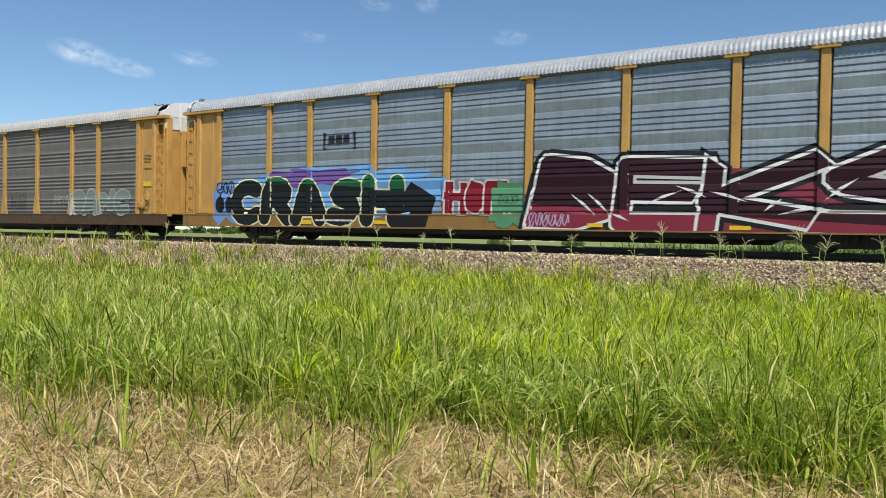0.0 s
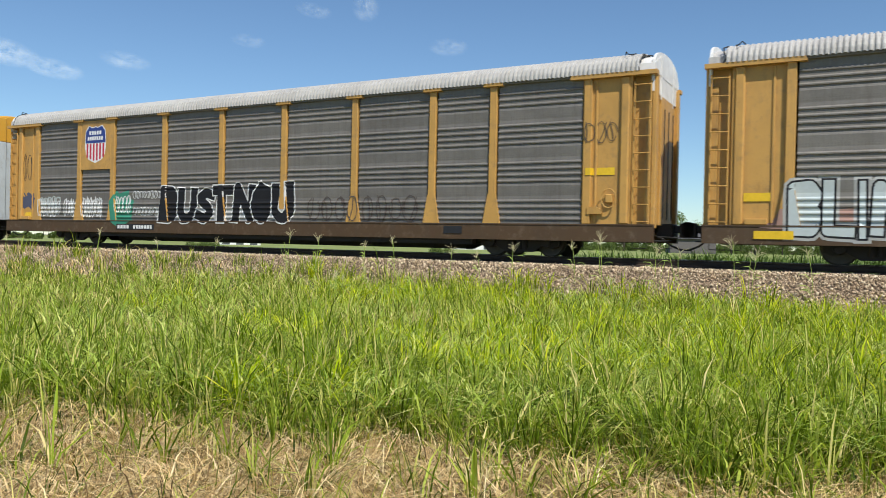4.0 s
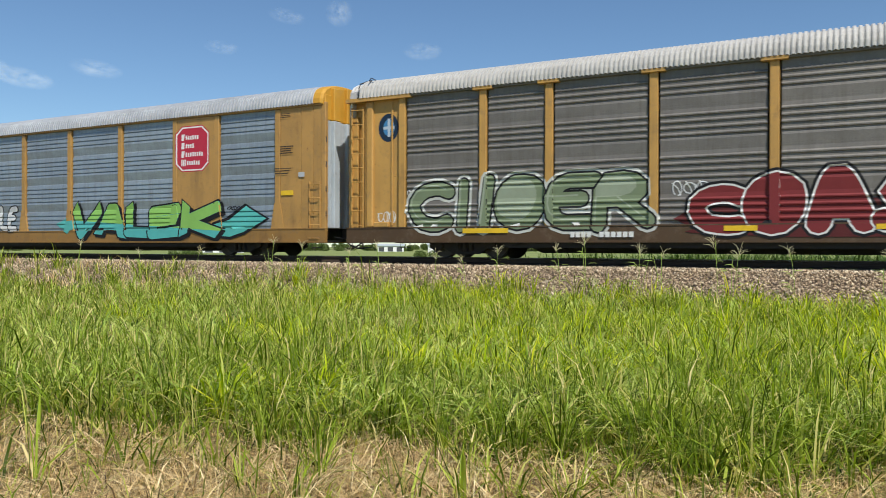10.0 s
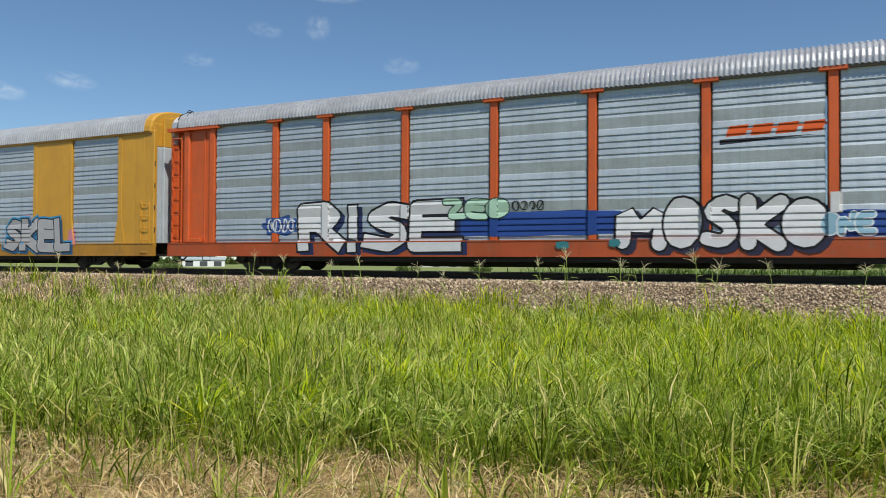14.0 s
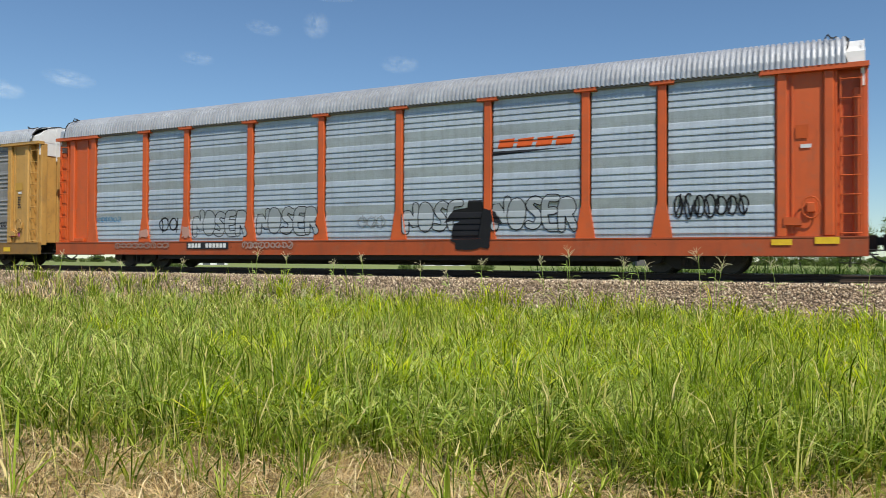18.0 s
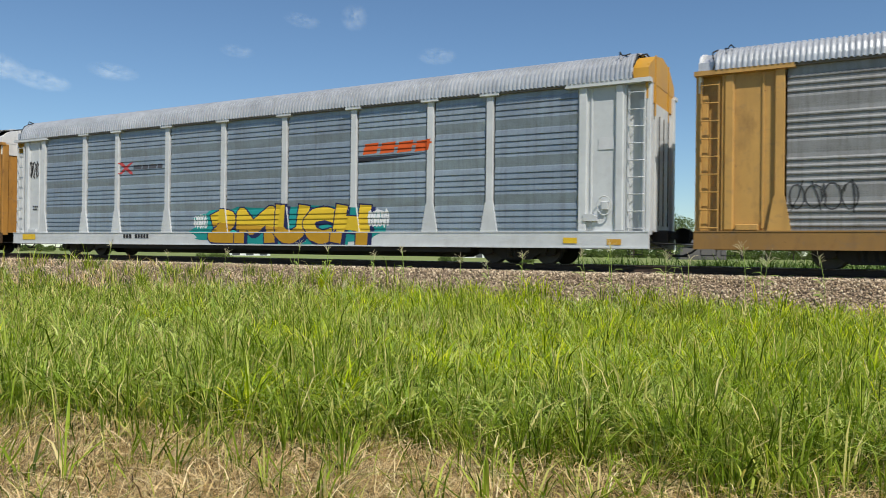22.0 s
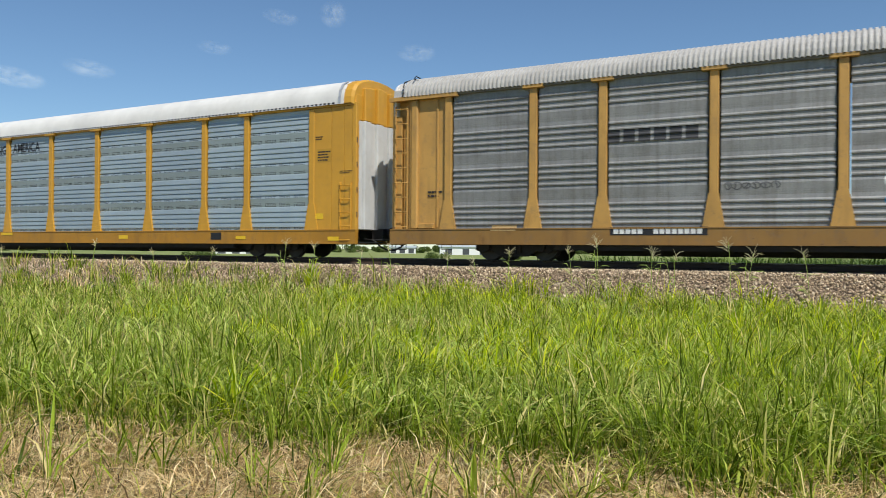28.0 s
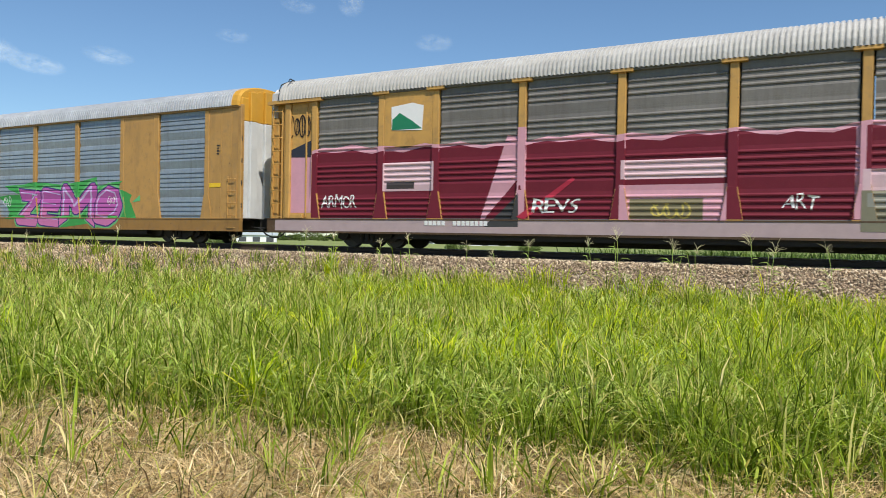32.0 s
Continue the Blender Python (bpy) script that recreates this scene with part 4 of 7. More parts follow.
    part("roof", roof_mesh(roof, ribbed, -12.95 - left - 0.1, 12.95 + right + 0.1), None, car, "ribbed steel roof" if ribbed else "smooth white roof", m=rise)
    for flip in (1, -1):
        m = Matrix.Scale(flip, 4, (1, 0, 0)) @ Matrix.Translation((right if flip > 0 else left, 0, 0))
        if closed:
            part("roof_hood", hood_mesh(hood, 13.0, 13.42, 0.012), None, car, m=rise @ m)
        else:
            part("roof_hood", gable_mesh(end_high if flip > 0 else hood), None, car, m=rise @ m)
        if not ribbed:
            def seam():
                bm = bmesh.new()
                rows = [[bm.verts.new((x, y * 1.022, z + 0.045)) for y, z in ROOF_LINE] for x in (12.82, 12.93)]
                for i in range(len(ROOF_LINE) - 1):
                    bm.faces.new([rows[0][i], rows[1][i], rows[1][i + 1], rows[0][i + 1]])
                return mesh_of(bm, ROOF_METAL)
            part("roof_seam", shared("roof_seam", seam), None, car, "bright metal strip across the roof", m=rise @ m)
        if not closed:
            part("hood_seal", shared("seal", seal_mesh), None, car, "torn black rubber seal", m=rise @ m)
        end_wall(car, end_low, end_high, folds, m)

        def coupler():
            bm = bmesh.new()
            add_box(bm, 13.2, 13.9, -0.11, 0.11, 0.74, 0.94, 0.02)
            extrude_poly(bm, [(13.9, 0.62), (14.12, 0.60), (14.27, 0.70), (14.27, 0.98), (14.12, 1.05), (13.9, 1.0)], "y", -0.16, 0.14)
            add_box(bm, 13.3, 13.75, -0.35, 0.35, 0.58, 0.98, 0.03)
            return mesh_of(bm, UNDER)
        part("coupler", shared("coupler", coupler), None, car, m=m)

        def hose():
            bm = bmesh.new()
            add_tube(bm, [(13.4, -0.5, 0.62), (13.55, -0.5, 0.55), (13.75, -0.48, 0.38), (14.0, -0.45, 0.28), (14.28, -0.4, 0.27)], 0.028, 7)
            add_tube(bm, [(13.3, -0.75, 0.66), (13.5, -0.9, 0.62), (13.9, -0.95, 0.60), (14.1, -0.9, 0.6)], 0.016, 6)
            add_tube(bm, [(13.4, -1.3, 0.5), (13.7, -1.25, 0.5), (13.7, -0.3, 0.52)], 0.018, 6)
            return mesh_of(bm, RUBBER)
        part("brake_hose", shared("hose", hose), None, car, m=m)

    if not ribbed:
        def vents():
            bm = bmesh.new()
            n = int((25.6 + left + right) / 0.17)
            for i in range(n):
                x = -12.8 - left + i * 0.17
                add_box(bm, x, x + 0.1, -0.078, -0.05, 4.985, 5.04)
            return mesh_of(bm, BLACK)
        tagged(part("eave_slots", vents(), None, car, "row of dark slots under the eave", m=Matrix.Translation((0, -HW, 0))), kind="stuff")

    def centre():
        bm = bmesh.new()
        extrude_poly(bm, [(-13.2, 0.9), (-13.2, 0.55), (-11.4, 0.50), (-8.2, 0.34), (-7.8, 0.16), (7.8, 0.16), (8.2, 0.34), (11.4, 0.50), (13.2, 0.55), (13.2, 0.9)], "y", -0.36, 0.36)
        for i in range(19):
            x = -12.6 + i * 1.4
            add_box(bm, x - 0.05, x + 0.05, -1.42, 1.42, 0.50, 0.9)
        add_tube(bm, [(-8, -1.25, 0.34), (8, -1.25, 0.34)], 0.03, 6)
        # black box added below the near sill for its shade and understructure
        add_box(bm, -8.6, 8.6, -1.44, -1.2, 0.31, 0.52)
        add_box(bm, -7.4, 7.4, 1.2, 1.30, 0.33, 0.52)
        return mesh_of(bm, UNDER)
    part("centre_sill", shared("centre", centre), None, car)
    part("deck", shared("deck", lambda: mesh_of(box(-13.38, 13.38, -1.43, 1.43, 0.88, 0.935), UNDER)), None, car)
    for x in (-9.95, 9.95):
        truck(car, x)
    return car, Side(posts, plate_boxes, flare, 0.02 if closed else 0.1, breaks_of(sheets)), index


def step_mesh():
    bm = bmesh.new()
    for z in (0.30,):
        add_tube(bm, [(12.95, 0.05, z + 0.3), (12.95, 0.04, z), (13.33, 0.04, z), (13.33, 0.05, z + 0.3)], 0.016, 6)
    return mesh_of(bm, STEEL)


def seal_mesh():
    bm = bmesh.new()
    pts = [(13.06 - 0.05 * math.sin(i * 1.7), y * 1.012, z + 0.02 + 0.02 * math.sin(i * 2.3)) for i, (y, z) in enumerate(ROOF_LINE)]
    add_tube(bm, pts, 0.022, 6)
    pts = [(12.6 + 0.3 * i / 5, -1.3 - 0.2 * math.sin(i), 5.57 + 0.05 * math.sin(i * 2.0)) for i in range(6)]
    add_tube(bm, pts, 0.018, 5)
    return mesh_of(bm, RUBBER)


# ---- ground, track and ballast ----
def verge_height(x, y):
    """The lie of the land: a nearly flat verge, a rise under the ballast, a flat field behind."""
    z = -1.24 + 0.05 * noise.noise((x * 0.11, y * 0.11, 0.0)) + 0.025 * noise.noise((x * 0.6, y * 0.6, 3.0))
    if y > -7:
        z += 0.22 * min(1.0, (y + 7) / 4.0) * (1 if y < 10 else max(0.0, 1 - (y - 10) / 10))
    return z


def soil_material():
    n = Nodes("soil_and_thatch")
    a = n.noise(0.5, 6, 0.65, space="Object")
    b = n.noise(9.0, 8, 0.75, space="Object")
    c = n.mix(b, (0.16, 0.11, 0.05), (0.50, 0.38, 0.21))
    g = n.mix(b, (0.045, 0.05, 0.015), (0.13, 0.15, 0.04))
    base = n.mix(n.ramp(a, [(0.4, (0, 0, 0)), (0.6, (1, 1, 1))]), c, g)
    n.bump(b, 0.7, 0.05)
    return n.done(base, 0.9)


def field_material():
    n = Nodes("mown_field")
    a = n.noise(0.02, 5, 0.6, (0.4, 1.6, 1))
    b = n.noise(1.5, 6, 0.7)
    base = n.mix(n.ramp(n.math("MULTIPLY_ADD", b, 0.5, n.math("MULTIPLY", a, 0.5)), [(0.3, (0, 0, 0)), (0.7, (1, 1, 1))]), (0.13, 0.17, 0.035), (0.36, 0.38, 0.11))
    base = n.mix(n.math("MULTIPLY", b, 0.5), base, (0.10, 0.15, 0.025))
    n.bump(b, 0.5, 0.1)
    return n.done(base, 0.9)


def ground_sheet():
    """One sheet from the verge to the horizon: fine near the camera, coarse far off."""
    xs = [-4000, -1500, -600, -250, -120] + [-80 + 1.0 * i for i in range(111)] + [60, 120, 300, 900, 4000]
    ys = [-600, -120, -50, -30] + [-24 + 0.75 * i for i in range(54)] + [20, 28, 40, 60, 100, 180, 350, 800, 4500]
    bm = bmesh.new()
    grid = [[bm.verts.new((x, y, verge_height(x, y))) for x in xs] for y in ys]
    for j in range(len(ys) - 1):
        for i in range(len(xs) - 1):
            f = bm.faces.new([grid[j][i], grid[j][i + 1], grid[j + 1][i + 1], grid[j + 1][i]])
            f.material_index = 1 if ys[j] >= 6 else 0
            f.smooth = True
    ob = new("ground", mesh_of(bm, [soil_material(), field_material()]))
    return tagged(ob, "grassy verge and pale green field reaching the horizon", "ground", kind="structure")


def stone_material():
    n = Nodes("ballast_stone")
    g = n.tree.nodes.new("ShaderNodeNewGeometry")
    col = n.ramp(g.outputs["Random Per Island"], [(0.0, (0.09, 0.07, 0.05)), (0.25, (0.36, 0.28, 0.20)), (0.5, (0.62, 0.51, 0.38)), (0.7, (0.33, 0.28, 0.23)), (0.9, (0.78, 0.68, 0.54)), (1.0, (0.9, 0.83, 0.70))])
    f = n.noise(30, 4)
    return n.done(n.mix(1.0, n.mix(f, col, n.mix(0.3, col, (0.46, 0.37, 0.27))), (1.0, 0.93, 0.80), "MULTIPLY"), 0.85)


BED_PROFILE = [(-3.9, -1.24), (-2.6, -0.92), (-0.75, -0.27), (-0.3, -0.22), (3.4, -0.22), (3.85, -0.24), (5.7, -0.95), (6.6, -1.2)]


def bed_z(y):
    for (ya, za), (yb, zb) in zip(BED_PROFILE, BED_PROFILE[1:]):
        if ya <= y <= yb:
            return za + (zb - za) * (y - ya) / (yb - ya)
    return -1.2


def ballast():
    bm = bmesh.new()
    xs = [-400, -200, -120] + [-90 + 0.5 * i for i in range(241)] + [60, 150, 300]
    rows = []
    for x in xs:
        row = []
        for i in range(36):
            y = -3.9 + 10.5 * i / 35
            row.append(bm.verts.new((x, y, bed_z(y) - 0.03 + 0.04 * noise.noise((x * 1.3, y * 1.3, 5.0)))))
        rows.append(row)
    for ra, rb in zip(rows, rows[1:]):
        for i in range(35):
            bm.faces.new([ra[i], rb[i], rb[i + 1], ra[i + 1]]).smooth = True
    n = Nodes("ballast_bed")
    v = n.tree.nodes.new("ShaderNodeTexVoronoi")
    v.inputs["Scale"].default_value = 22.0
    n.link(n.coord.outputs["Object"], v.inputs["Vector"])
    col = n.ramp(n.math("FRACT", n.math("MULTIPLY", v.outputs["Color"], 3.7)), [(0, (0.08, 0.06, 0.045)), (0.5, (0.36, 0.275, 0.195)), (1, (0.58, 0.47, 0.35))])
    # crevice shade between the stones, multiplied into the bed's colour
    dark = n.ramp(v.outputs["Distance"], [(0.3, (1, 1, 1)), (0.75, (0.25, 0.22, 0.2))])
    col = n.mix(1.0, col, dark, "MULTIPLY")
    col = n.mix(1.0, col, (1.0, 0.93, 0.80), "MULTIPLY")
    n.bump(v.outputs["Distance"], 1.0, 0.04)
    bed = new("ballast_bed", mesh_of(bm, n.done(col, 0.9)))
    tagged(bed, "raised bed of tan and grey crushed stone under the track", "ballast", kind="structure")
    # loose stones on the near shoulder
    rng = np.random.default_rng(7)
    count = 46000
    x = -58 + 72 * rng.random(count) ** 0.8
    y = -3.3 + 4.6 * rng.random(count)
    base = np.array([(1, 0, 0), (-1, 0, 0), (0, 1, 0), (0, -1, 0), (0, 0, 1), (0, 0, -1)], float)
    tri = np.array([(0, 2, 4), (2, 1, 4), (1, 3, 4), (3, 0, 4), (2, 0, 5), (1, 2, 5), (3, 1, 5), (0, 3, 5)])
    size = 0.018 + 0.024 * rng.random(count) ** 2
    pts = base[None] * (0.7 + 0.6 * rng.random((count, 6, 1))) * size[:, None, None] * (0.7 + 0.7 * rng.random((count, 1, 3)))
    a = rng.random(count) * 6.28
    b = rng.random(count) * 1.2
    ca, sa, cb, sb = np.cos(a), np.sin(a), np.cos(b), np.sin(b)
    px, py, pz = pts[..., 0], pts[..., 1], pts[..., 2]
    py, pz = py * cb[:, None] - pz * sb[:, None], py * sb[:, None] + pz * cb[:, None]
    px, py = px * ca[:, None] - py * sa[:, None], px * sa[:, None] + py * ca[:, None]
    zs = np.interp(y, [p[0] for p in BED_PROFILE], [p[1] for p in BED_PROFILE]) + 0.008
    verts = np.stack([px + x[:, None], py + y[:, None], pz + zs[:, None]], -1).reshape(-1, 3)
    faces = (tri[None] + 6 * np.arange(count)[:, None, None]).reshape(-1, 3)
    ob = new("ballast_stones", raw_mesh(verts, faces, 3, stone_material()))
    tagged(ob, "loose angular tan and grey ballast stones", "gravel", kind="stuff")


def raw_mesh(verts, faces, k, material, smooth=False):
    """A mesh from arrays, all faces with k corners."""
    me = bpy.data.meshes.new("mesh")
    me.vertices.add(len(verts))
    me.vertices.foreach_set("co", np.asarray(verts, np.float32).ravel())
    me.loops.add(faces.size)
    me.loops.foreach_set("vertex_index", faces.ravel().astype(np.int32))
    me.polygons.add(len(faces))
    me.polygons.foreach_set("loop_start", np.arange(0, faces.size, k, dtype=np.int32))
    if smooth:
        me.polygons.foreach_set("use_smooth", np.ones(len(faces), bool))
    me.update(calc_edges=True)
    me.materials.append(material)
    return me


def track():
    # rust tone, darkened to hold the train's shade on the rails
    rust = plain("rail_rust_shaded", (0.05, 0.032, 0.022), 0.7, 0.2, 0.3)
    prof = [(-0.07, -0.17), (0.07, -0.17), (0.07, -0.155), (0.012, -0.13), (0.01, -0.045), (0.035, -0.035), (0.035, -0.006), (0.025, 0.0), (-0.025, 0.0), (-0.035, -0.006), (-0.035, -0.035), (-0.01, -0.045), (-0.012, -0.13), (-0.07, -0.155)]
    for y in (HW - 0.7525, HW + 0.7525):
        bm = bmesh.new()
        extrude_poly(bm, [(y + a, b) for a, b in prof], "x", -400, 300)
        rail = new("rail", mesh_of(bm, rust))
        tagged(rail, "rusty steel rail with a worn bright top", "rail", "rails of the track", "structure")
        bm = box(-400, 300, y - 0.024, y + 0.024, 0.0, 0.002)
        part("rail_head", bm, TREAD, rail, "polished running surface")
    n = Nodes("tie_wood")
    f = n.noise(2, 6, 0.7, (12, 1, 1))
    wood = n.done(n.mix(f, (0.035, 0.026, 0.02), (0.12, 0.09, 0.07)), 0.85)
    tie = mesh_of(box(-0.115, 0.115, -1.3, 1.3, -0.36, -0.172, 0.01), wood)
    bed = thing("ties", "row of dark creosoted wooden ties in the ballast", "ties", kind="structure", m=Matrix.Translation((0, HW, 0)))
    plate = mesh_of(box(-0.1, 0.1, -0.18, 0.18, -0.172, -0.16), rust)
    for i in range(140):
        x = -62 + 0.53 * i
        t = part("tie", tie, None, bed, m=pose(x, random.uniform(-0.03, 0.03), 0, 0, 0, random.uniform(-1, 1)))
        for y in (-0.7525, 0.7525):
            part("tie_plate", plate, None, t, m=Matrix.Translation((0, y, 0)))


# ---- grass ----
def leaf_material(name, stops, through=0.35):
    n = Nodes(name)
    g = n.tree.nodes.new("ShaderNodeNewGeometry")
    col = n.ramp(g.outputs["Random Per Island"], stops)
    n.done(col, 0.5)
    n.bsdf.inputs["Specular IOR Level"].default_value = 0.12
    tr = n.tree.nodes.new("ShaderNodeBsdfTranslucent")
    n.link(n.mix(1.0, col, (1.0, 1.0, 0.4), "MULTIPLY"), tr.inputs["Color"])
    mix = n.tree.nodes.new("ShaderNodeMixShader")
    mix.inputs[0].default_value = through
    n.link(n.bsdf.outputs[0], mix.inputs[1])
    n.link(tr.outputs[0], mix.inputs[2])
    n.link(mix.outputs[0], n.tree.nodes["Material Output"].inputs["Surface"])
    return n.mat


def blades(name, label, x, y, height, width, lean, material, rng, droop=1.0, lift=0.0, way=None):
    """Ribbon blades that rise, lean and droop at the tip."""
    n = len(x)
    z0 = np.array([verge_height(a, b) for a, b in zip(x, y)]) + lift
    bed = np.interp(y, [p[0] for p in BED_PROFILE], [p[1] for p in BED_PROFILE])
    z0 = np.where(y > -3.9, np.maximum(z0, bed), z0) - 0.02
    az = rng.random(n) * 6.283 if way is None else way + rng.normal(0, 0.5, n)
    dx, dy = np.cos(az), np.sin(az)
    tw = az + 1.57 + rng.normal(0, 0.5, n)
    wx, wy = np.cos(tw), np.sin(tw)
    levels = [(0.0, 0.0, 0.75), (0.38, 0.10, 1.0), (0.74, 0.42, 0.8), (1.0, 1.0, 0.0)]
    cols = []
    for s, out, wd in levels:
        drop = 1 - droop * 0.35 * s * s * np.minimum(lean, 1.2)
        px, py, pz = x + dx * out * lean * height, y + dy * out * lean * height, z0 + height * s * drop
        if wd > 0:
            cols.append(np.stack([px - wx * width * wd / 2, py - wy * width * wd / 2, pz], -1))
            cols.append(np.stack([px + wx * width * wd / 2, py + wy * width * wd / 2, pz], -1))
        else:
            cols.append(np.stack([px, py, pz], -1))
    verts = np.stack(cols, 1).reshape(-1, 3)
    tri = np.array([(0, 1, 3), (0, 3, 2), (2, 3, 5), (2, 5, 4), (4, 5, 6)])
    faces = (tri[None] + 7 * np.arange(n)[:, None, None]).reshape(-1, 3)
    ob = new(name, raw_mesh(verts, faces, 3, material, True))
    return tagged(ob, label, "grass", kind="stuff")


def scatter(rng, n, near, far):
    """Places in the wedge that lies before the camera's stand, thinning out with the distance."""
    d = near * (far / near) ** rng.random(n)
    az = np.radians(-7 + 80 * rng.random(n))
    return EYE[0] - d * np.sin(az), EYE[1] + d * np.cos(az), d


def tufts(rng, n, each, near, far, spread=0.07):
    """Blades that spring from common roots and lean outwards: places, distances, ways, and a size for each tuft."""
    x, y, d = (np.repeat(v, each) for v in scatter(rng, n, near, far))
    size = np.repeat(0.65 + 0.7 * rng.random(n) ** 1.4, each)
    way = rng.random(n * each) * 6.283
    r = np.abs(rng.normal(0, 1, n * each)) * spread * np.maximum(1.0, d / 12.0)
    return x + r * np.cos(way), y + r * np.sin(way), d, way, size


def edge_of_stone(x):
    """Where the grass gives way to the ballast: nearer the rails farther down the line."""
    return -2.7 + 2.0 * np.clip((-x - 3) / 22.0, 0, 1)


def edge_of_straw(x):
    return -14.6 + 0.25 * x


def patchy(x, y, s, seed):
    return np.array([noise.noise((a * s, b * s, seed)) for a, b in zip(x, y)])


def grasses():
    rng = np.random.default_rng(3)
    green = leaf_material("grass_green", [(0.0, (0.06, 0.095, 0.008)), (0.3, (0.15, 0.225, 0.016)), (0.55, (0.31, 0.42, 0.035)), (0.78, (0.56, 0.64, 0.11)), (0.9, (0.74, 0.66, 0.24)), (1.0, (0.90, 0.76, 0.38))], 0.46)
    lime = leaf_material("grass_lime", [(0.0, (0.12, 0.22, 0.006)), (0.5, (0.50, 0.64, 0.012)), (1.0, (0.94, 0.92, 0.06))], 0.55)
    straw = leaf_material("grass_straw", [(0.0, (0.07, 0.04, 0.016)), (0.35, (0.50, 0.34, 0.145)), (0.7, (0.82, 0.60, 0.30)), (1.0, (1.0, 0.85, 0.52))], 0.2)
    # deep green whose lowest stop puts the shade of the gaps into leaf colour
    dark = leaf_material("grass_deep_shaded", [(0.0, (0.02, 0.045, 0.01)), (0.7, (0.12, 0.20, 0.05)), (1.0, (0.26, 0.36, 0.10))], 0.35)
    # the body of the verge: tufts, and a thin undergrowth between them
    x, y, d, way, size = tufts(rng, 5400, 22, 4.0, 62.0)
    k = (y > edge_of_straw(x) + (1.3 * patchy(x, y, 0.75, 1.0) + 0.5 * patchy(x, y, 2.6, 31.0)) + rng.normal(0, 0.25, len(x))) & (y < edge_of_stone(x) + 0.5 * patchy(x, y, 0.5, 9.0))
    x, y, d, way, size = x[k], y[k], d[k], way[k], size[k]
    p = patchy(x, y, 0.45, 4.0)
    h = (0.34 + 0.38 * rng.random(len(x))) * size * (1 + 0.5 * p)
    w = np.maximum(0.007 + 0.014 * rng.random(len(x)) ** 2, d * 0.0008)
    blades("green_grass", "tall lush green grass on the verge", x, y, h, w, 0.15 + 1.25 * rng.random(len(x)) ** 1.3, green, rng, way=way, droop=1.3)
    x, y, d = scatter(rng, 40000, 4.0, 62.0)
    k = (y > edge_of_straw(x) + (1.3 * patchy(x, y, 0.75, 1.0) + 0.5 * patchy(x, y, 2.6, 31.0)) + rng.normal(0, 0.25, len(x))) & (y < edge_of_stone(x) + 0.5 * patchy(x, y, 0.5, 9.0))
    x, y, d = x[k], y[k], d[k]
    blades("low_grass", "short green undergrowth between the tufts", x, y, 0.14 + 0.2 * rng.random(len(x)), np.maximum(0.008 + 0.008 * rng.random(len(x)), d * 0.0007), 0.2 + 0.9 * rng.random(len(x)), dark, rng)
    # scattered tufts in the straw
    x, y, d, way, size = tufts(rng, 260, 14, 4.2, 11.0, 0.05)
    k = (y > edge_of_straw(x) - 1.6) & (y < edge_of_straw(x) + 1.0)
    x, y, d, way, size = x[k], y[k], d[k], way[k], size[k]
    blades("stray_grass", "green tufts scattered in the dry mat", x, y, (0.25 + 0.3 * rng.random(len(x))) * size, 0.009 + 0.012 * rng.random(len(x)) ** 2, 0.2 + 0.9 * rng.random(len(x)), green, rng, way=way)
    # the dense front of the grass over the dry mat
    x, y, d, way, size = tufts(rng, 1500, 18, 5.2, 13.0, 0.06)
    k = (y > edge_of_straw(x) - 0.25 + 0.9 * patchy(x, y, 0.9, 1.0) + rng.normal(0, 0.15, len(x))) & (y < edge_of_straw(x) + 3.2)
    x, y, d, way, size = x[k], y[k], d[k], way[k], size[k]
    blades("front_grass", "dense green grass at the front of the verge", x, y, (0.32 + 0.34 * rng.random(len(x))) * size, 0.007 + 0.013 * rng.random(len(x)) ** 1.5, 0.15 + 1.1 * rng.random(len(x)) ** 1.3, green, rng, way=way, droop=1.3)
    # broad darker leaves in tufts
    x, y, d = scatter(rng, 24000, 4.5, 30.0)
    k = (y > edge_of_straw(x) + 0.3) & (y < -3.0) & (patchy(x, y, 0.8, 21.0) > 0.1)
    x, y, d = x[k], y[k], d[k]
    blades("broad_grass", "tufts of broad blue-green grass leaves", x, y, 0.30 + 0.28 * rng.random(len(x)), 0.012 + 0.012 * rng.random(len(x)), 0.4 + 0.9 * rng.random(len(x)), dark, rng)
    # yellow-green growth with painted-in sunlight, thickest to the right and towards the track
    x, y, d, way, size = tufts(rng, 4200, 18, 5.0, 60.0)
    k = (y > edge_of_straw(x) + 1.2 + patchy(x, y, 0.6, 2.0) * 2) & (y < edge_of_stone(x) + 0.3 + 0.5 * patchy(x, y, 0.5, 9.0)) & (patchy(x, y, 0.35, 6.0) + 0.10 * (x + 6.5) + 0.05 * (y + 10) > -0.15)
    x, y, d, way, size = x[k], y[k], d[k], way[k], size[k]
    w = np.maximum(0.011 + 0.014 * rng.random(len(x)) ** 2, d * 0.0008)
    blades("lime_grass", "yellow-green grass on the verge, coloured as sunlit", x, y, (0.36 + 0.34 * rng.random(len(x))) * size, w, 0.25 + 1.2 * rng.random(len(x)) ** 1.2, lime, rng, way=way, droop=1.3)
    # dry mat towards the camera
    x, y, d = scatter(rng, 125000, 3.6, 14.0)
    k = y < edge_of_straw(x) + 0.7 + 1.2 * patchy(x, y, 0.8, 1.0) + rng.normal(0, 0.4, len(x))
    x, y, d = x[k], y[k], d[k]
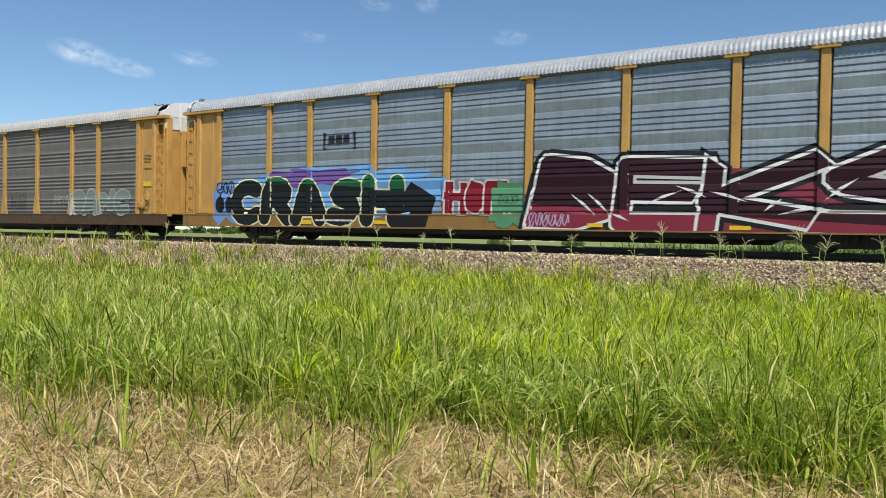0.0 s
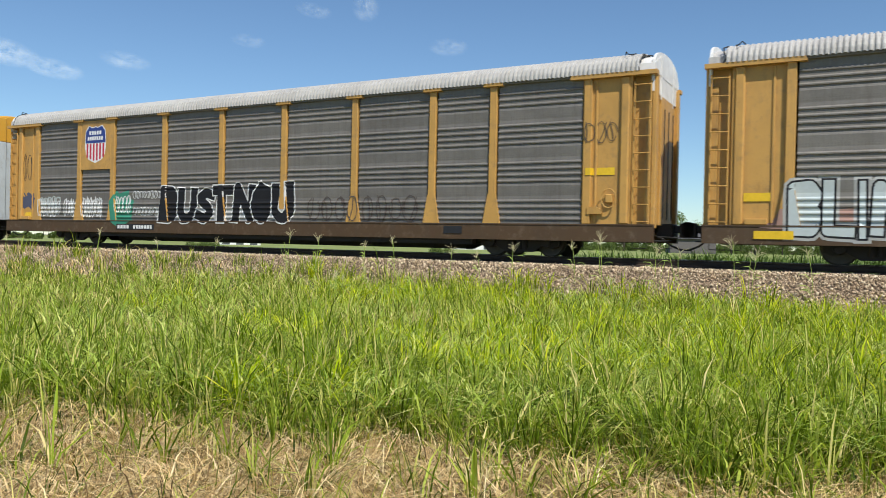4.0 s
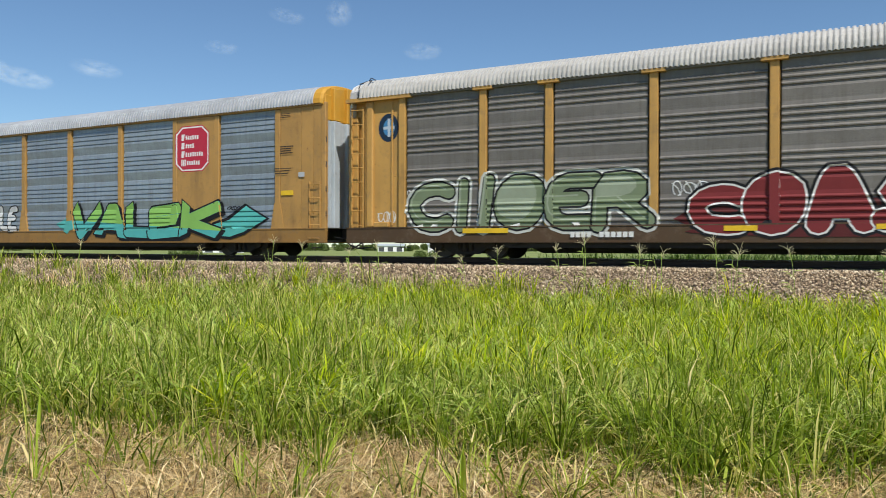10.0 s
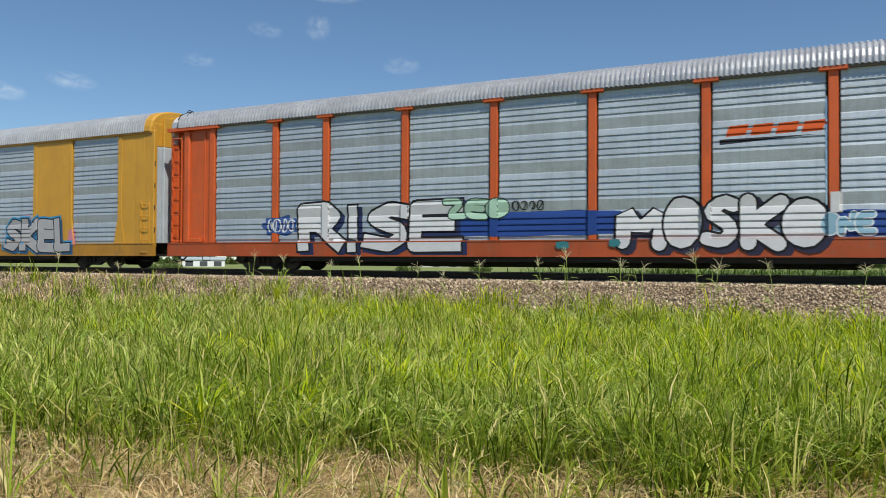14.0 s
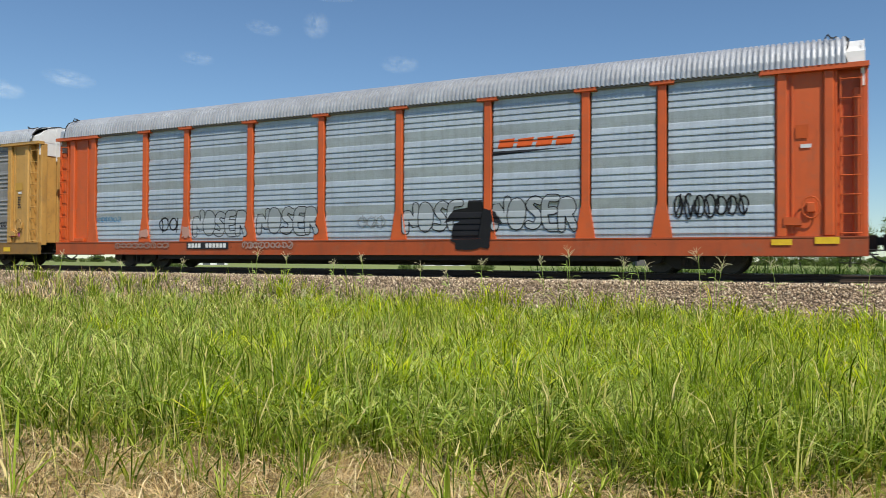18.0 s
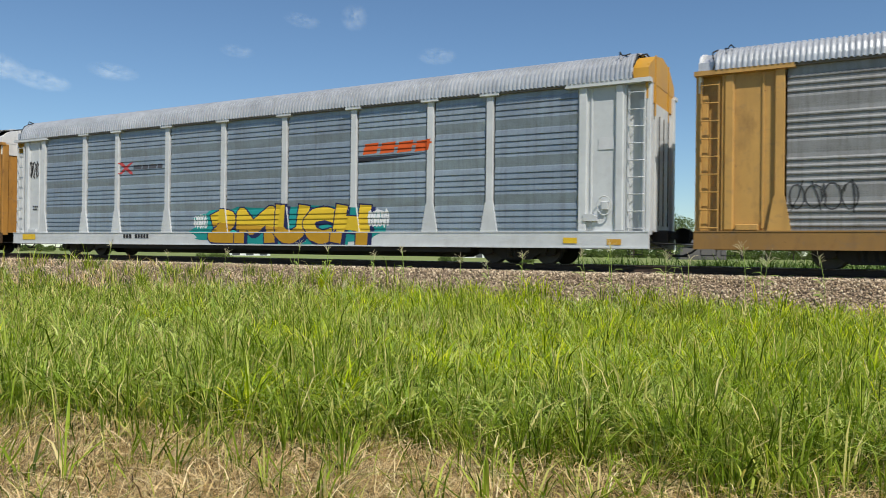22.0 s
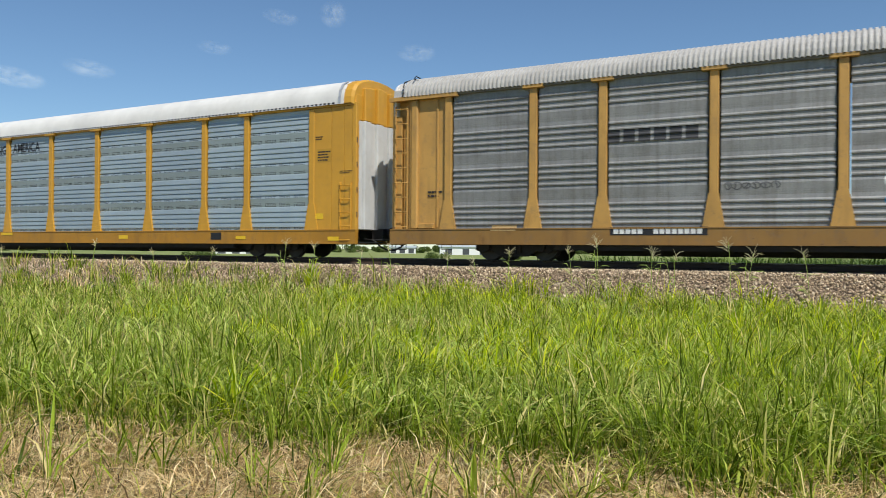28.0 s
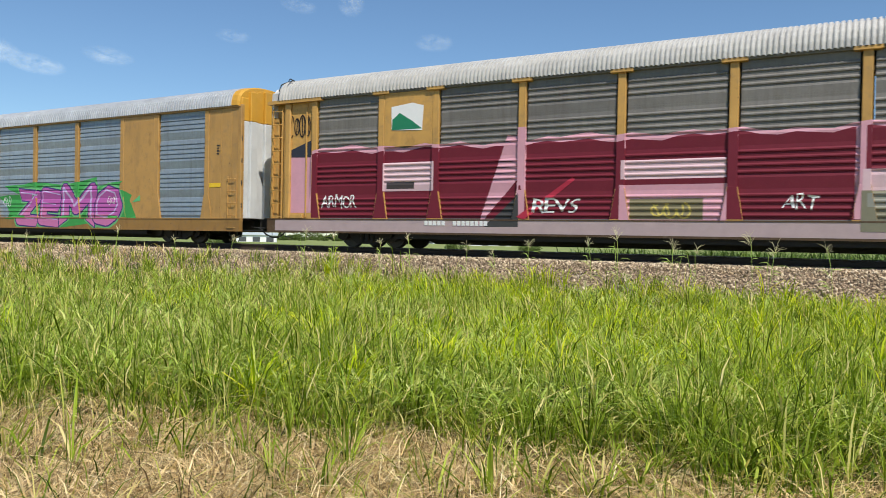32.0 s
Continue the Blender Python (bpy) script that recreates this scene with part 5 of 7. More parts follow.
    blades("dry_grass", "matted dry straw-coloured grass", x, y, 0.06 + 0.2 * rng.random(len(x)), 0.003 + 0.004 * rng.random(len(x)), 0.5 + 2.2 * rng.random(len(x)), straw, rng)
    x, y, d = scatter(rng, 16000, 3.6, 14.0)
    k = y < edge_of_straw(x) + 0.9 + 1.0 * patchy(x, y, 0.8, 1.0)
    x, y, d = x[k], y[k], d[k]
    blades("fallen_straw", "long bent bleached straw over the dry mat", x, y, 0.16 + 0.22 * rng.random(len(x)), 0.005 + 0.006 * rng.random(len(x)), 0.8 + 1.3 * rng.random(len(x)), straw, rng)
    x, y, d = scatter(rng, 3500, 3.6, 9.0)
    k = y < edge_of_straw(x) + 0.6
    x, y, d = x[k], y[k], d[k]
    blades("sparse_grass", "thin green shoots in the dry mat", x, y, 0.12 + 0.32 * rng.random(len(x)) ** 1.5, 0.006 + 0.006 * rng.random(len(x)), 0.3 + 0.9 * rng.random(len(x)), green, rng)
    # long arching leaves, a pale green that paints sun highlights into the colour
    bright = leaf_material("grass_sun_highlight", [(0.0, (0.22, 0.34, 0.05)), (0.6, (0.48, 0.60, 0.12)), (1.0, (0.80, 0.82, 0.30))], 0.4)
    x, y, d = scatter(rng, 24000, 4.6, 26.0)
    k = (y > edge_of_straw(x) + 0.2) & (y < -3.0)
    x, y, d = x[k], y[k], d[k]
    blades("arching_grass", "long arching grass leaves, coloured as sunlit", x, y, 0.42 + 0.3 * rng.random(len(x)), np.maximum(0.012 + 0.014 * rng.random(len(x)), d * 0.001), 0.5 + 0.9 * rng.random(len(x)), bright, rng)
    # dead growth under and between the green
    x, y, d = scatter(rng, 50000, 4.5, 48.0)
    k = (y > edge_of_straw(x) + 0.5) & (y < edge_of_stone(x)) & (patchy(x, y, 0.4, 17.0) - 0.02 * (x + 9) - 0.03 * (y - edge_of_straw(x) - 3.0) > -0.08)
    x, y, d = x[k], y[k], d[k]
    blades("dead_grass", "bleached dead grass between the green tufts", x, y, 0.24 + 0.34 * rng.random(len(x)), np.maximum(0.005 + 0.005 * rng.random(len(x)), d * 0.0006), 0.3 + 1.4 * rng.random(len(x)), straw, rng)
    x, y, d = scatter(rng, 26000, 5.0, 45.0)
    k = (y > edge_of_straw(x)) & (y < edge_of_stone(x)) & (patchy(x, y, 0.5, 12.0) > -0.05)
    x, y, d = x[k], y[k], d[k]
    blades("dry_stems", "bleached dead stems among the grass", x, y, 0.22 + 0.28 * rng.random(len(x)), np.maximum(0.004, d * 0.0005), 0.3 + 1.0 * rng.random(len(x)), straw, rng)
    # the verge goes on to both sides and behind
    x, y = -45 + 80 * rng.random(60000), -32 + 29 * rng.random(60000)
    az, dist = np.degrees(np.arctan2(EYE[0] - x, y - EYE[1])), np.hypot(x - EYE[0], y - EYE[1])
    out = ((az < -5) | (az > 71) | (dist < 4.0)) & (dist > 0.5)
    k = out & (y > edge_of_straw(x) + 1.3 * patchy(x, y, 0.75, 1.0)) & (y < edge_of_stone(x))
    n = int(k.sum())
    blades("side_grass", "green grass along the verge beside the track", x[k], y[k], 0.3 + 0.35 * rng.random(n), 0.02 + 0.02 * rng.random(n), 0.2 + 0.8 * rng.random(n), green, rng)
    k = out & (y <= edge_of_straw(x) + 1.3 * patchy(x, y, 0.75, 1.0))
    n = int(k.sum())
    blades("side_straw", "dry straw-coloured grass behind the verge", x[k], y[k], 0.08 + 0.2 * rng.random(n), 0.008 + 0.008 * rng.random(n), 0.5 + 2.0 * rng.random(n), straw, rng)
    x, y = -75 + 95 * rng.random(30000), 6.0 + 9 * rng.random(30000) ** 1.5
    blades("far_grass", "green grass on the far side of the track", x, y, 0.2 + 0.3 * rng.random(len(x)), 0.03 + 0.02 * rng.random(len(x)), 0.3 + 0.7 * rng.random(len(x)), lime, rng)
    x, y = -15 + 20 * rng.random(9000), 7.5 + 12 * rng.random(9000)
    k = patchy(x, y, 0.3, 40.0) + 0.05 * (x + 6) > 0.0
    x, y = x[k], y[k]
    blades("far_weeds", "tall dark weeds beyond the track", x, y, 0.9 + 0.75 * rng.random(len(x)), 0.03 + 0.03 * rng.random(len(x)), 0.2 + 0.7 * rng.random(len(x)), dark, rng)


# ---- build the setting ----
ground_sheet()
track()
ballast()
grasses()


def car_row():
    """The sixteen cars, from the head of the visible train to its tail."""
    a, b = A_POSTS, B_POSTS
    yes, no = True, False
    E = {}
    E[0] = autorack(0, "yellow autorack with bluish steel sheets and large dark graffiti", no, YELLOW, SHEET_BLUE, ROOF_METAL, SILL_GOLD, no, a, [], YELLOW, HOOD_WHITE, ROOF_METAL, no, crown=0.8)
    E[1] = autorack(1, "yellow autorack with dark grimy sheets and pale block graffiti", no, YELLOW, SHEET_DARK, ROOF_DULL, SILL_BROWN, yes, a, [(1, 2.95)], YELLOW, HOOD_WHITE, ROOF_DULL, no, crown=0.84)
    E[2] = autorack(2, "yellow autorack with dark grimy sheets and many white tags", no, YELLOW, SHEET_DARK, ROOF_DULL, SILL_BROWN, yes, a, [(1, 2.95)], YELLOW, HOOD_WHITE, ROOF_DULL, no, crown=0.88)
    E[3] = autorack(3, "gold autorack with blue-grey sheets, red octagons and colourful graffiti", yes, GOLD, SHEET_BLUE, ROOF_METAL, SILL_GOLD, yes, b, [(1, DECK), (7, DECK)], GREY_DOOR, YELLOW_FRESH, YELLOW_FRESH, yes, caps=no, crown=0.96)
    E[4] = autorack(4, "yellow autorack with dark sheets and green, red and turquoise graffiti", no, YELLOW, SHEET_DARK, ROOF_DULL, SILL_BROWN, no, a, [], YELLOW, HOOD_WHITE, ROOF_DULL, no)
    E[5] = autorack(5, "gold autorack with blue-grey sheets, red octagons and turquoise graffiti", yes, GOLD, SHEET_BLUE, ROOF_METAL, SILL_GOLD, yes, b, [(1, DECK), (7, DECK)], GREY_DOOR, YELLOW_FRESH, YELLOW_FRESH, yes, caps=no, ends=(-0.1, 0.4))
    E[6] = autorack(6, "orange autorack with pale sheets and white block graffiti", no, ORANGE, SHEET_PALE, ROOF_METAL, SILL_ORANGE, no, a, [], ORANGE, HOOD_WHITE, ROOF_METAL, no)
    E[7] = autorack(7, "yellow autorack with pale sheets, a striped shield and blue graffiti", yes, YELLOW_FRESH, SHEET_PALE, ROOF_METAL, SILL_FRESH, yes, b, [(1, DECK), (7, DECK)], GREY_DOOR, YELLOW_FRESH, YELLOW_FRESH, yes, caps=no, crown=1.2)
    E[8] = autorack(8, "orange autorack with pale sheets and thin black tags", no, ORANGE, SHEET_PALE, ROOF_METAL, SILL_ORANGE, yes, a, [], ORANGE, HOOD_WHITE, ROOF_METAL, no, crown=1.18)
    E[9] = autorack(9, "yellow autorack with grey sheets and faded pink and white graffiti", no, YELLOW, SHEET_GREY, ROOF_METAL, SILL_GOLD, yes, a, [], YELLOW, HOOD_WHITE, ROOF_METAL, no)
    E[10] = autorack(10, "white autorack with grey sheets and yellow and teal graffiti", no, WHITE, SHEET_BLUE, ROOF_METAL, WHITE, yes, a, [], WHITE, YELLOW_FRESH, ROOF_METAL, no, crown=1.22)
    E[11] = autorack(11, "rusty yellow autorack with dark sheets and purple-white graffiti", no, RUSTY, SHEET_GREY, ROOF_DULL, SILL_BROWN, yes, a, [(1, 2.95)], RUSTY, HOOD_WHITE, ROOF_DULL, no)
    E[12] = autorack(12, "yellow autorack with grey sheets and blue and white block letters", no, YELLOW, SHEET_GREY, ROOF_DULL, SILL_GOLD, yes, a, [], YELLOW, HOOD_WHITE, ROOF_DULL, no)
    E[13] = autorack(13, "clean yellow autorack with perforated sheets and a smooth white roof", yes, YELLOW_FRESH, SHEET_NEW, ROOF_WHITE, SILL_FRESH, yes, a, [(1, 2.75)], WHITE, YELLOW_FRESH, YELLOW_FRESH, yes, ribbed=no, ends=(0.25, 0.38), crown=1.28)
    E[14] = autorack(14, "yellow autorack with dark sheets half painted maroon and pink", no, YELLOW, SHEET_DARK, ROOF_DULL, SILL_BROWN, yes, a, [(1, 3.2)], YELLOW, HOOD_WHITE, ROOF_DULL, no, crown=1.18)
    E[15] = autorack(15, "gold autorack with blue-grey sheets and pink and green graffiti", yes, GOLD, SHEET_BLUE, ROOF_METAL, SILL_GOLD, yes, b, [(1, DECK), (7, DECK)], WHITE, YELLOW_FRESH, YELLOW_FRESH, yes, caps=no, crown=1.1)
    return E


FLEET = car_row()


# ---- emblems, numbers and graffiti, car by car ----
def facet_lines(mk, x, z, w, h, color, n, width):
    """Slashes and cuts that split broad letters into facets."""
    bm = bmesh.new()
    rng = mk.rng
    for i in range(n):
        ax, az = x + w * (i + rng.uniform(0.1, 0.9)) / n, z + h * rng.uniform(0.15, 0.85)
        ln, a = rng.uniform(0.5, 1.1), rng.choice((-0.45, 0.6, -0.7, 0.3)) + rng.uniform(-0.15, 0.15)
        bx, bz = ax + ln * math.cos(a), az + ln * math.sin(a)
        nx, nz = -math.sin(a) * width, math.cos(a) * width
        add_flat(bm, [(ax - nx * 0.2, az - nz * 0.2), ((ax + bx) / 2 + nx, (az + bz) / 2 + nz), (bx, bz), ((ax + bx) / 2 - nx * 0.4, (az + bz) / 2 - nz * 0.4)], 0.0001 * i)
    mk.put("graffiti_lines", bm, color, "")


def paint_cars():
    black, white, cream = (0.012, 0.012, 0.014), (0.70, 0.70, 0.68), (0.72, 0.68, 0.42)
    car, side, _ = FLEET[0]
    mk = Marks(car, side, 100)
    mk.blob(-12.1, 0.62, 1.9, 1.5, (0.16, 0.30, 0.60), 0.2, 9)
    mk.blob(-9.76, 0.9, 8.0, 1.6, (0.16, 0.36, 0.66), 0.14, 15)
    mk.blob(-9.04, 1.91, 3.75, 0.60, (0.16, 0.09, 0.30), 0.2, 9)
    mk.piece("CRASH", -11.19, 0.48, 8.0, 1.74, (0.010, 0.014, 0.014), cream, None, None, 0.3, 0.0, 0.36, 0.0, "graffiti word in dark green and black with cream outlines", None, 0.06, (0.015, 0.12, 0.05), 0.62)
    mk.disc(-12.02, 0.98, 0.42, 0.62, black, "graffiti_dot")
    mk.disc(-11.55, 0.98, 0.42, 0.62, black, "graffiti_dot")
    mk.poly([(-3.41, 0.51), (-4.01, 1.37), (-3.74, 1.55), (-3.36, 1.44), (-3.04, 1.14), (-2.82, 1.43), (-3.18, 1.55), (-2.79, 1.98), (-1.81, 1.46), (-2.20, 1.28), (-2.14, 0.53)], black, "graffiti_arrow", "black graffiti arrow")
    mk.tag(-11.96, 1.67, 0.89, 0.54, black, 3, 0.04)
    mk.piece("HOF", -1.43, 0.95, 2.11, 0.98, (0.22, 0.012, 0.025), (0.68, 0.58, 0.58), None, None, 0.5, 0.0, 0.24, 0.0, "", None, 0.06, None, 0.5, "block")
    mk.blob(0.20, 0.56, 1.09, 1.35, (0.10, 0.27, 0.14), 0.1)
    mk.tag(0.43, 1.23, 0.67, 0.29, (0.03, 0.08, 0.05), 4, 0.02)
    mk.blob(1.56, 0.36, 9.79, 1.72, (0.20, 0.03, 0.05), 0.05, 9)
    mk.piece("DEKS", 1.62, 0.44, 10.1, 1.95, (0.23, 0.028, 0.05), white, black, None, 0.7, 0.08, 0.235, 0.0, "huge maroon graffiti letters with white outlines", None, 0.085, (0.030, 0.008, 0.014), 0.45, "sharp")
    facet_lines(mk, 2.2, 0.7, 9.2, 1.2, white, 11, 0.06)
    mk.tag(1.50, 0.57, 1.28, 0.44, (0.5, 0.42, 0.6), 6, 0.03)
    mk.bars(-6.80, -5.06, 0.63, 0.80, 0.06, STENCIL_WHITE, 1)
    mk.poly([(-6.57, 3.76), (-6.44, 3.75), (-6.44, 3.71), (-6.51, 3.69), (-6.51, 3.24), (-6.43, 3.22), (-6.43, 3.18), (-6.56, 3.19)], BLACK, "emblem_bracket")
    mk.poly([(-5.12, 3.73), (-5.24, 3.74), (-5.24, 3.70), (-5.17, 3.68), (-5.16, 3.22), (-5.23, 3.20), (-5.23, 3.16), (-5.11, 3.16)], BLACK, "emblem_bracket")
    for a in range(3):
        mk.rect(-6.33, -6.05, 3.36, 3.66, BLACK, "emblem_block") if a == 0 else mk.rect(-5.99, -5.71, 3.37, 3.66, BLACK, "emblem_block") if a == 1 else mk.rect(-5.66, -5.39, 3.37, 3.66, BLACK, "emblem_block")
    mk.rect(-7.47, -6.98, 0.58, 0.72, LABEL_YELLOW, "reflector_strip")
    mk.rect(-4.19, -3.67, 0.60, 0.72, LABEL_YELLOW, "reflector_strip")
    mk.rect(3.33, 3.79, 0.58, 0.68, LABEL_YELLOW, "reflector_strip")
    mk.rect(7.15, 7.66, 0.54, 0.65, LABEL_YELLOW, "reflector_strip")
    car, side, _ = FLEET[1]
    mk = Marks(car, side, 101)
    railroad_shield(mk, -8.30, 3.91, 1.18, 1.47)
    mk.blob(-12.31, 0.71, 5.40, 0.64, (0.36, 0.22, 0.18), 0.1)
    mk.piece("BLINKER", -11.87, 0.66, 4.7, 1.36, (0.50, 0.56, 0.56), black, (0.40, 0.40, 0.38), None, 0.55, 0.0, 0.27, 0.0, "pale blue block graffiti word with black outlines", None, 0.05, None, 0.5, "block")
    mk.piece("RELIC", -4.18, 0.62, 4.1, 1.66, (0.60, 0.63, 0.57), black, None, black, 0.45, 0.03, 0.30, 0.0, "pale grey graffiti word with black outlines", (0.70, 0.72, 0.68), 0.06)
    mk.poly([(-4.66, 1.55), (-4.28, 1.62), (-4.08, 1.31), (-4.20, 0.81), (-4.71, 0.77)], (0.26, 0.27, 0.20), "graffiti_patch")
    mk.tag(-5.10, 1.08, 0.57, 0.62, (0.45, 0.42, 0.33), 3, 0.03)
    mk.tag(-0.22, 1.46, 0.48, 0.51, (0.5, 0.48, 0.35), 4, 0.03)
    mk.number_board(-6.94, -4.88, 0.56, 0.78, None, STENCIL_WHITE)
    mk.rect(-12.96, -12.30, 1.52, 1.73, LABEL_YELLOW, "label_plate", "yellow warning label")
    mk.rect(-12.69, -11.79, 0.59, 0.79, LABEL_YELLOW, "reflector_strip")
    mk.piece("OANC", 7.19, 0.89, 4.27, 1.17, (0.22, 0.25, 0.23), (0.38, 0.42, 0.40), None, None, 0.5, 0.0, 0.34, 0.0, "faded grey-green graffiti word", None, 0.05)
    mk.poly([(7.20, 0.86), (7.27, 1.74), (7.49, 1.50), (7.42, 0.86)], (0.5, 0.5, 0.48), "graffiti_patch")
    mk.tag(5.79, 1.39, 1.23, 0.44, (0.4, 0.38, 0.36), 6, 0.03)
    mk.tag(1.75, 1.07, 1.66, 1.00, (0.10, 0.09, 0.09), 5, 0.03)
    mk.rect(12.42, 13.03, 2.85, 3.44, (0.50, 0.29, 0.06), "stencil_panel")
    mk.bars(12.45, 13.00, 3.36, 3.40, 0.035, BLACK, 6, 0.35)
    mk.rect(12.42, 13.03, 2.09, 2.29, LABEL_YELLOW, "label_plate", "yellow warning label")
    mk.rect(-4.49, -3.95, 0.69, 0.83, LABEL_YELLOW, "reflector_strip")
    mk.rect(-1.44, -0.95, 0.71, 0.84, LABEL_YELLOW, "reflector_strip")
    car, side, _ = FLEET[2]
    mk = Marks(car, side, 102)
    railroad_shield(mk, -8.22, 3.97, 1.21, 1.38)
    mk.tag(-13.00, 2.52, 0.61, 1.29, (0.06, 0.04, 0.03), 2, 0.03)
    mk.blob(-12.96, 1.43, 0.72, 0.61, (0.08, 0.09, 0.14), 0.25, 9)
    mk.blob(-12.82, 1.03, 0.52, 0.23, LABEL_YELLOW, 0.05)
    mk.tag(-11.83, 1.04, 1.40, 0.81, white, 6, 0.05)
    mk.tag(-11.80, 1.43, 1.36, 0.50, (0.5, 0.55, 0.54), 5, 0.05)
    mk.tag(-10.21, 1.05, 0.75, 0.79, white, 4, 0.05)
    mk.tag(-9.02, 0.99, 1.20, 0.91, white, 6, 0.055)
    mk.blob(-7.23, 0.76, 1.14, 1.27, (0.05, 0.26, 0.17), 0.14)
    mk.tag(-7.03, 1.19, 0.86, 0.73, white, 4, 0.05)
    mk.tag(-6.06, 1.76, 1.75, 0.32, (0.6, 0.6, 0.58), 9, 0.03)
    mk.tag(-6.01, 1.11, 1.47, 0.35, (0.55, 0.56, 0.54), 8, 0.04)
    mk.blob(-4.6, 0.92, 6.2, 0.5, (0.40, 0.40, 0.39), 0.12, 13)
    mk.number_board(-6.85, -4.73, 0.58, 0.79, BLACK)
    mk.piece("BUSTNOU", -4.52, 0.86, 6.4, 1.35, (0.015, 0.015, 0.018), white, None, None, 0.5, 0.04, 0.34, 0.0, "black graffiti word with white outlines", None, 0.045, None, 0.5, "block")
    mk.tag(2.49, 0.94, 4.24, 0.86, (0.10, 0.08, 0.07), 8, 0.035)
    mk.rect(12.05, 12.84, 2.26, 2.46, LABEL_YELLOW, "label_plate", "yellow warning label")
    mk.rect(7.71, 8.33, 0.62, 0.84, BLACK, "label_plate", "small black label")
    mk.tag(11.97, 3.10, 0.93, 0.64, (0.12, 0.09, 0.06), 3, 0.025)
    car, side, _ = FLEET[3]
    mk = Marks(car, side, 103)
    octagon_sign(mk, -8.18, 3.82, 1.63, 1.63)
    octagon_sign(mk, 8.27, 3.88, 1.63, 1.63)
    mk.word("GONS", -8.99, 1.14, 1.44, 0.35, black, "", -0.005, 0.0, 0.5)
    mk.tag(-7.03, 1.06, 1.99, 0.66, (0.05, 0.06, 0.07), 5, 0.04)
    mk.tag(-5.75, 1.14, 1.37, 0.69, (0.26, 0.05, 0.03), 4, 0.06)
    mk.piece("PBOA", -4.43, 0.84, 3.6, 1.08, (0.62, 0.55, 0.03), (0.30, 0.02, 0.03), (0.14, 0.24, 0.50), None, 0.7, 0.05, 0.2, 0.0, "yellow graffiti word with red outlines", None, 0.07, (0.66, 0.60, 0.12), 0.5)
    mk.tag(-1.09, 1.00, 1.28, 0.96, (0.30, 0.05, 0.03), 4, 0.07)
    mk.tag(0.12, 1.39, 0.58, 0.42, (0.05, 0.06, 0.08), 3, 0.03)
    mk.tag(1.73, 1.44, 1.53, 0.36, (0.07, 0.08, 0.1), 6, 0.03)
    mk.number_board(-5.92, -3.55, 0.56, 0.79, BLACK)
    mk.tag(-12.79, 1.82, 0.69, 0.62, black, 3, 0.025)
    mk.rect(-12.80, -12.25, 1.27, 1.47, LABEL_YELLOW, "label_plate", "yellow warning label")
    mk.blob(4.04, 0.86, 6.97, 1.05, (0.10, 0.22, 0.52), 0.14, 11)
    mk.piece("WEWC", 4.61, 0.90, 5.84, 1.02, (0.68, 0.66, 0.34), (0.26, 0.012, 0.03), (0.10, 0.24, 0.56), None, 0.45, 0.04, 0.22, 0.0, "pale yellow graffiti word with dark red outlines on blue", None, 0.1, None, 0.5, "sharp")
    mk.rect(12.09, 12.67, 1.91, 2.11, LABEL_YELLOW, "label_plate", "yellow warning label")
    mk.bars(12.02, 12.60, 3.55, 3.60, 0.035, BLACK, 4, 0.4)
    mk.bars(12.07, 12.66, 2.72, 2.77, 0.02, BLACK, 3, 0.8)
    mk.rect(12.98, 13.18, 2.54, 2.73, (0.55, 0.55, 0.53), "label_plate")
    car, side, _ = FLEET[4]
    mk = Marks(car, side, 104)
    mk.disc(-12.81, 3.58, 0.73, 0.87, (0.012, 0.03, 0.06), "emblem_disc", "dark blue round emblem with a pale cross")
    mk.disc(-12.64, 3.76, 0.41, 0.52, (0.06, 0.22, 0.42))
    mk.rect(-12.64, -12.23, 3.97, 4.06, (0.45, 0.52, 0.6), "emblem_bar")
    mk.rect(-12.48, -12.39, 3.73, 4.30, (0.45, 0.52, 0.6), "emblem_bar")
    mk.tag(-11.76, 1.86, 0.92, 0.21, white, 6, 0.02)
    mk.tag(-12.83, 1.05, 0.64, 0.39, white, 3, 0.025)
    mk.piece("CIIOER", -11.7, 0.78, 7.3, 1.62, (0.20, 0.25, 0.15), black, (0.55, 0.56, 0.52), None, 0.6, 0.08, 0.25, 0.0, "grey-green graffiti word with black outlines", (0.32, 0.37, 0.27), 0.055)
    mk.tag(-3.90, 1.65, 0.96, 0.41, white, 3, 0.03)
    mk.blob(-3.52, 0.62, 6.99, 0.9, (0.10, 0.02, 0.02), 0.08, 9)
    mk.piece("COASO", -3.47, 0.66, 6.95, 1.62, (0.20, 0.030, 0.032), white, black, None, 0.5, 0.0, 0.33, 0.42, "dark red rounded graffiti with white outlines", None, 0.05)
    mk.tag(2.89, 1.64, 0.58, 0.46, white, 3, 0.03)
    mk.blob(4.44, 1.21, 1.58, 1.06, (0.42, 0.18, 0.32), 0.14)
    mk.blob(7.11, 1.40, 3.13, 1.09, (0.42, 0.20, 0.34), 0.12)
    mk.blob(10.77, 0.88, 1.25, 1.02, (0.36, 0.16, 0.28), 0.14)
    mk.piece("SEPER", 4.21, 0.62, 7.7, 1.80, (0.34, 0.52, 0.60), (0.012, 0.015, 0.04), None, black, 0.6, 0.08, 0.24, 0.42, "pale turquoise rounded graffiti with black outlines on pink", (0.52, 0.66, 0.72), 0.07, (0.36, 0.48, 0.66), 0.45)
    mk.number_board(-6.62, -4.71, 0.56, 0.79, None, STENCIL_WHITE)
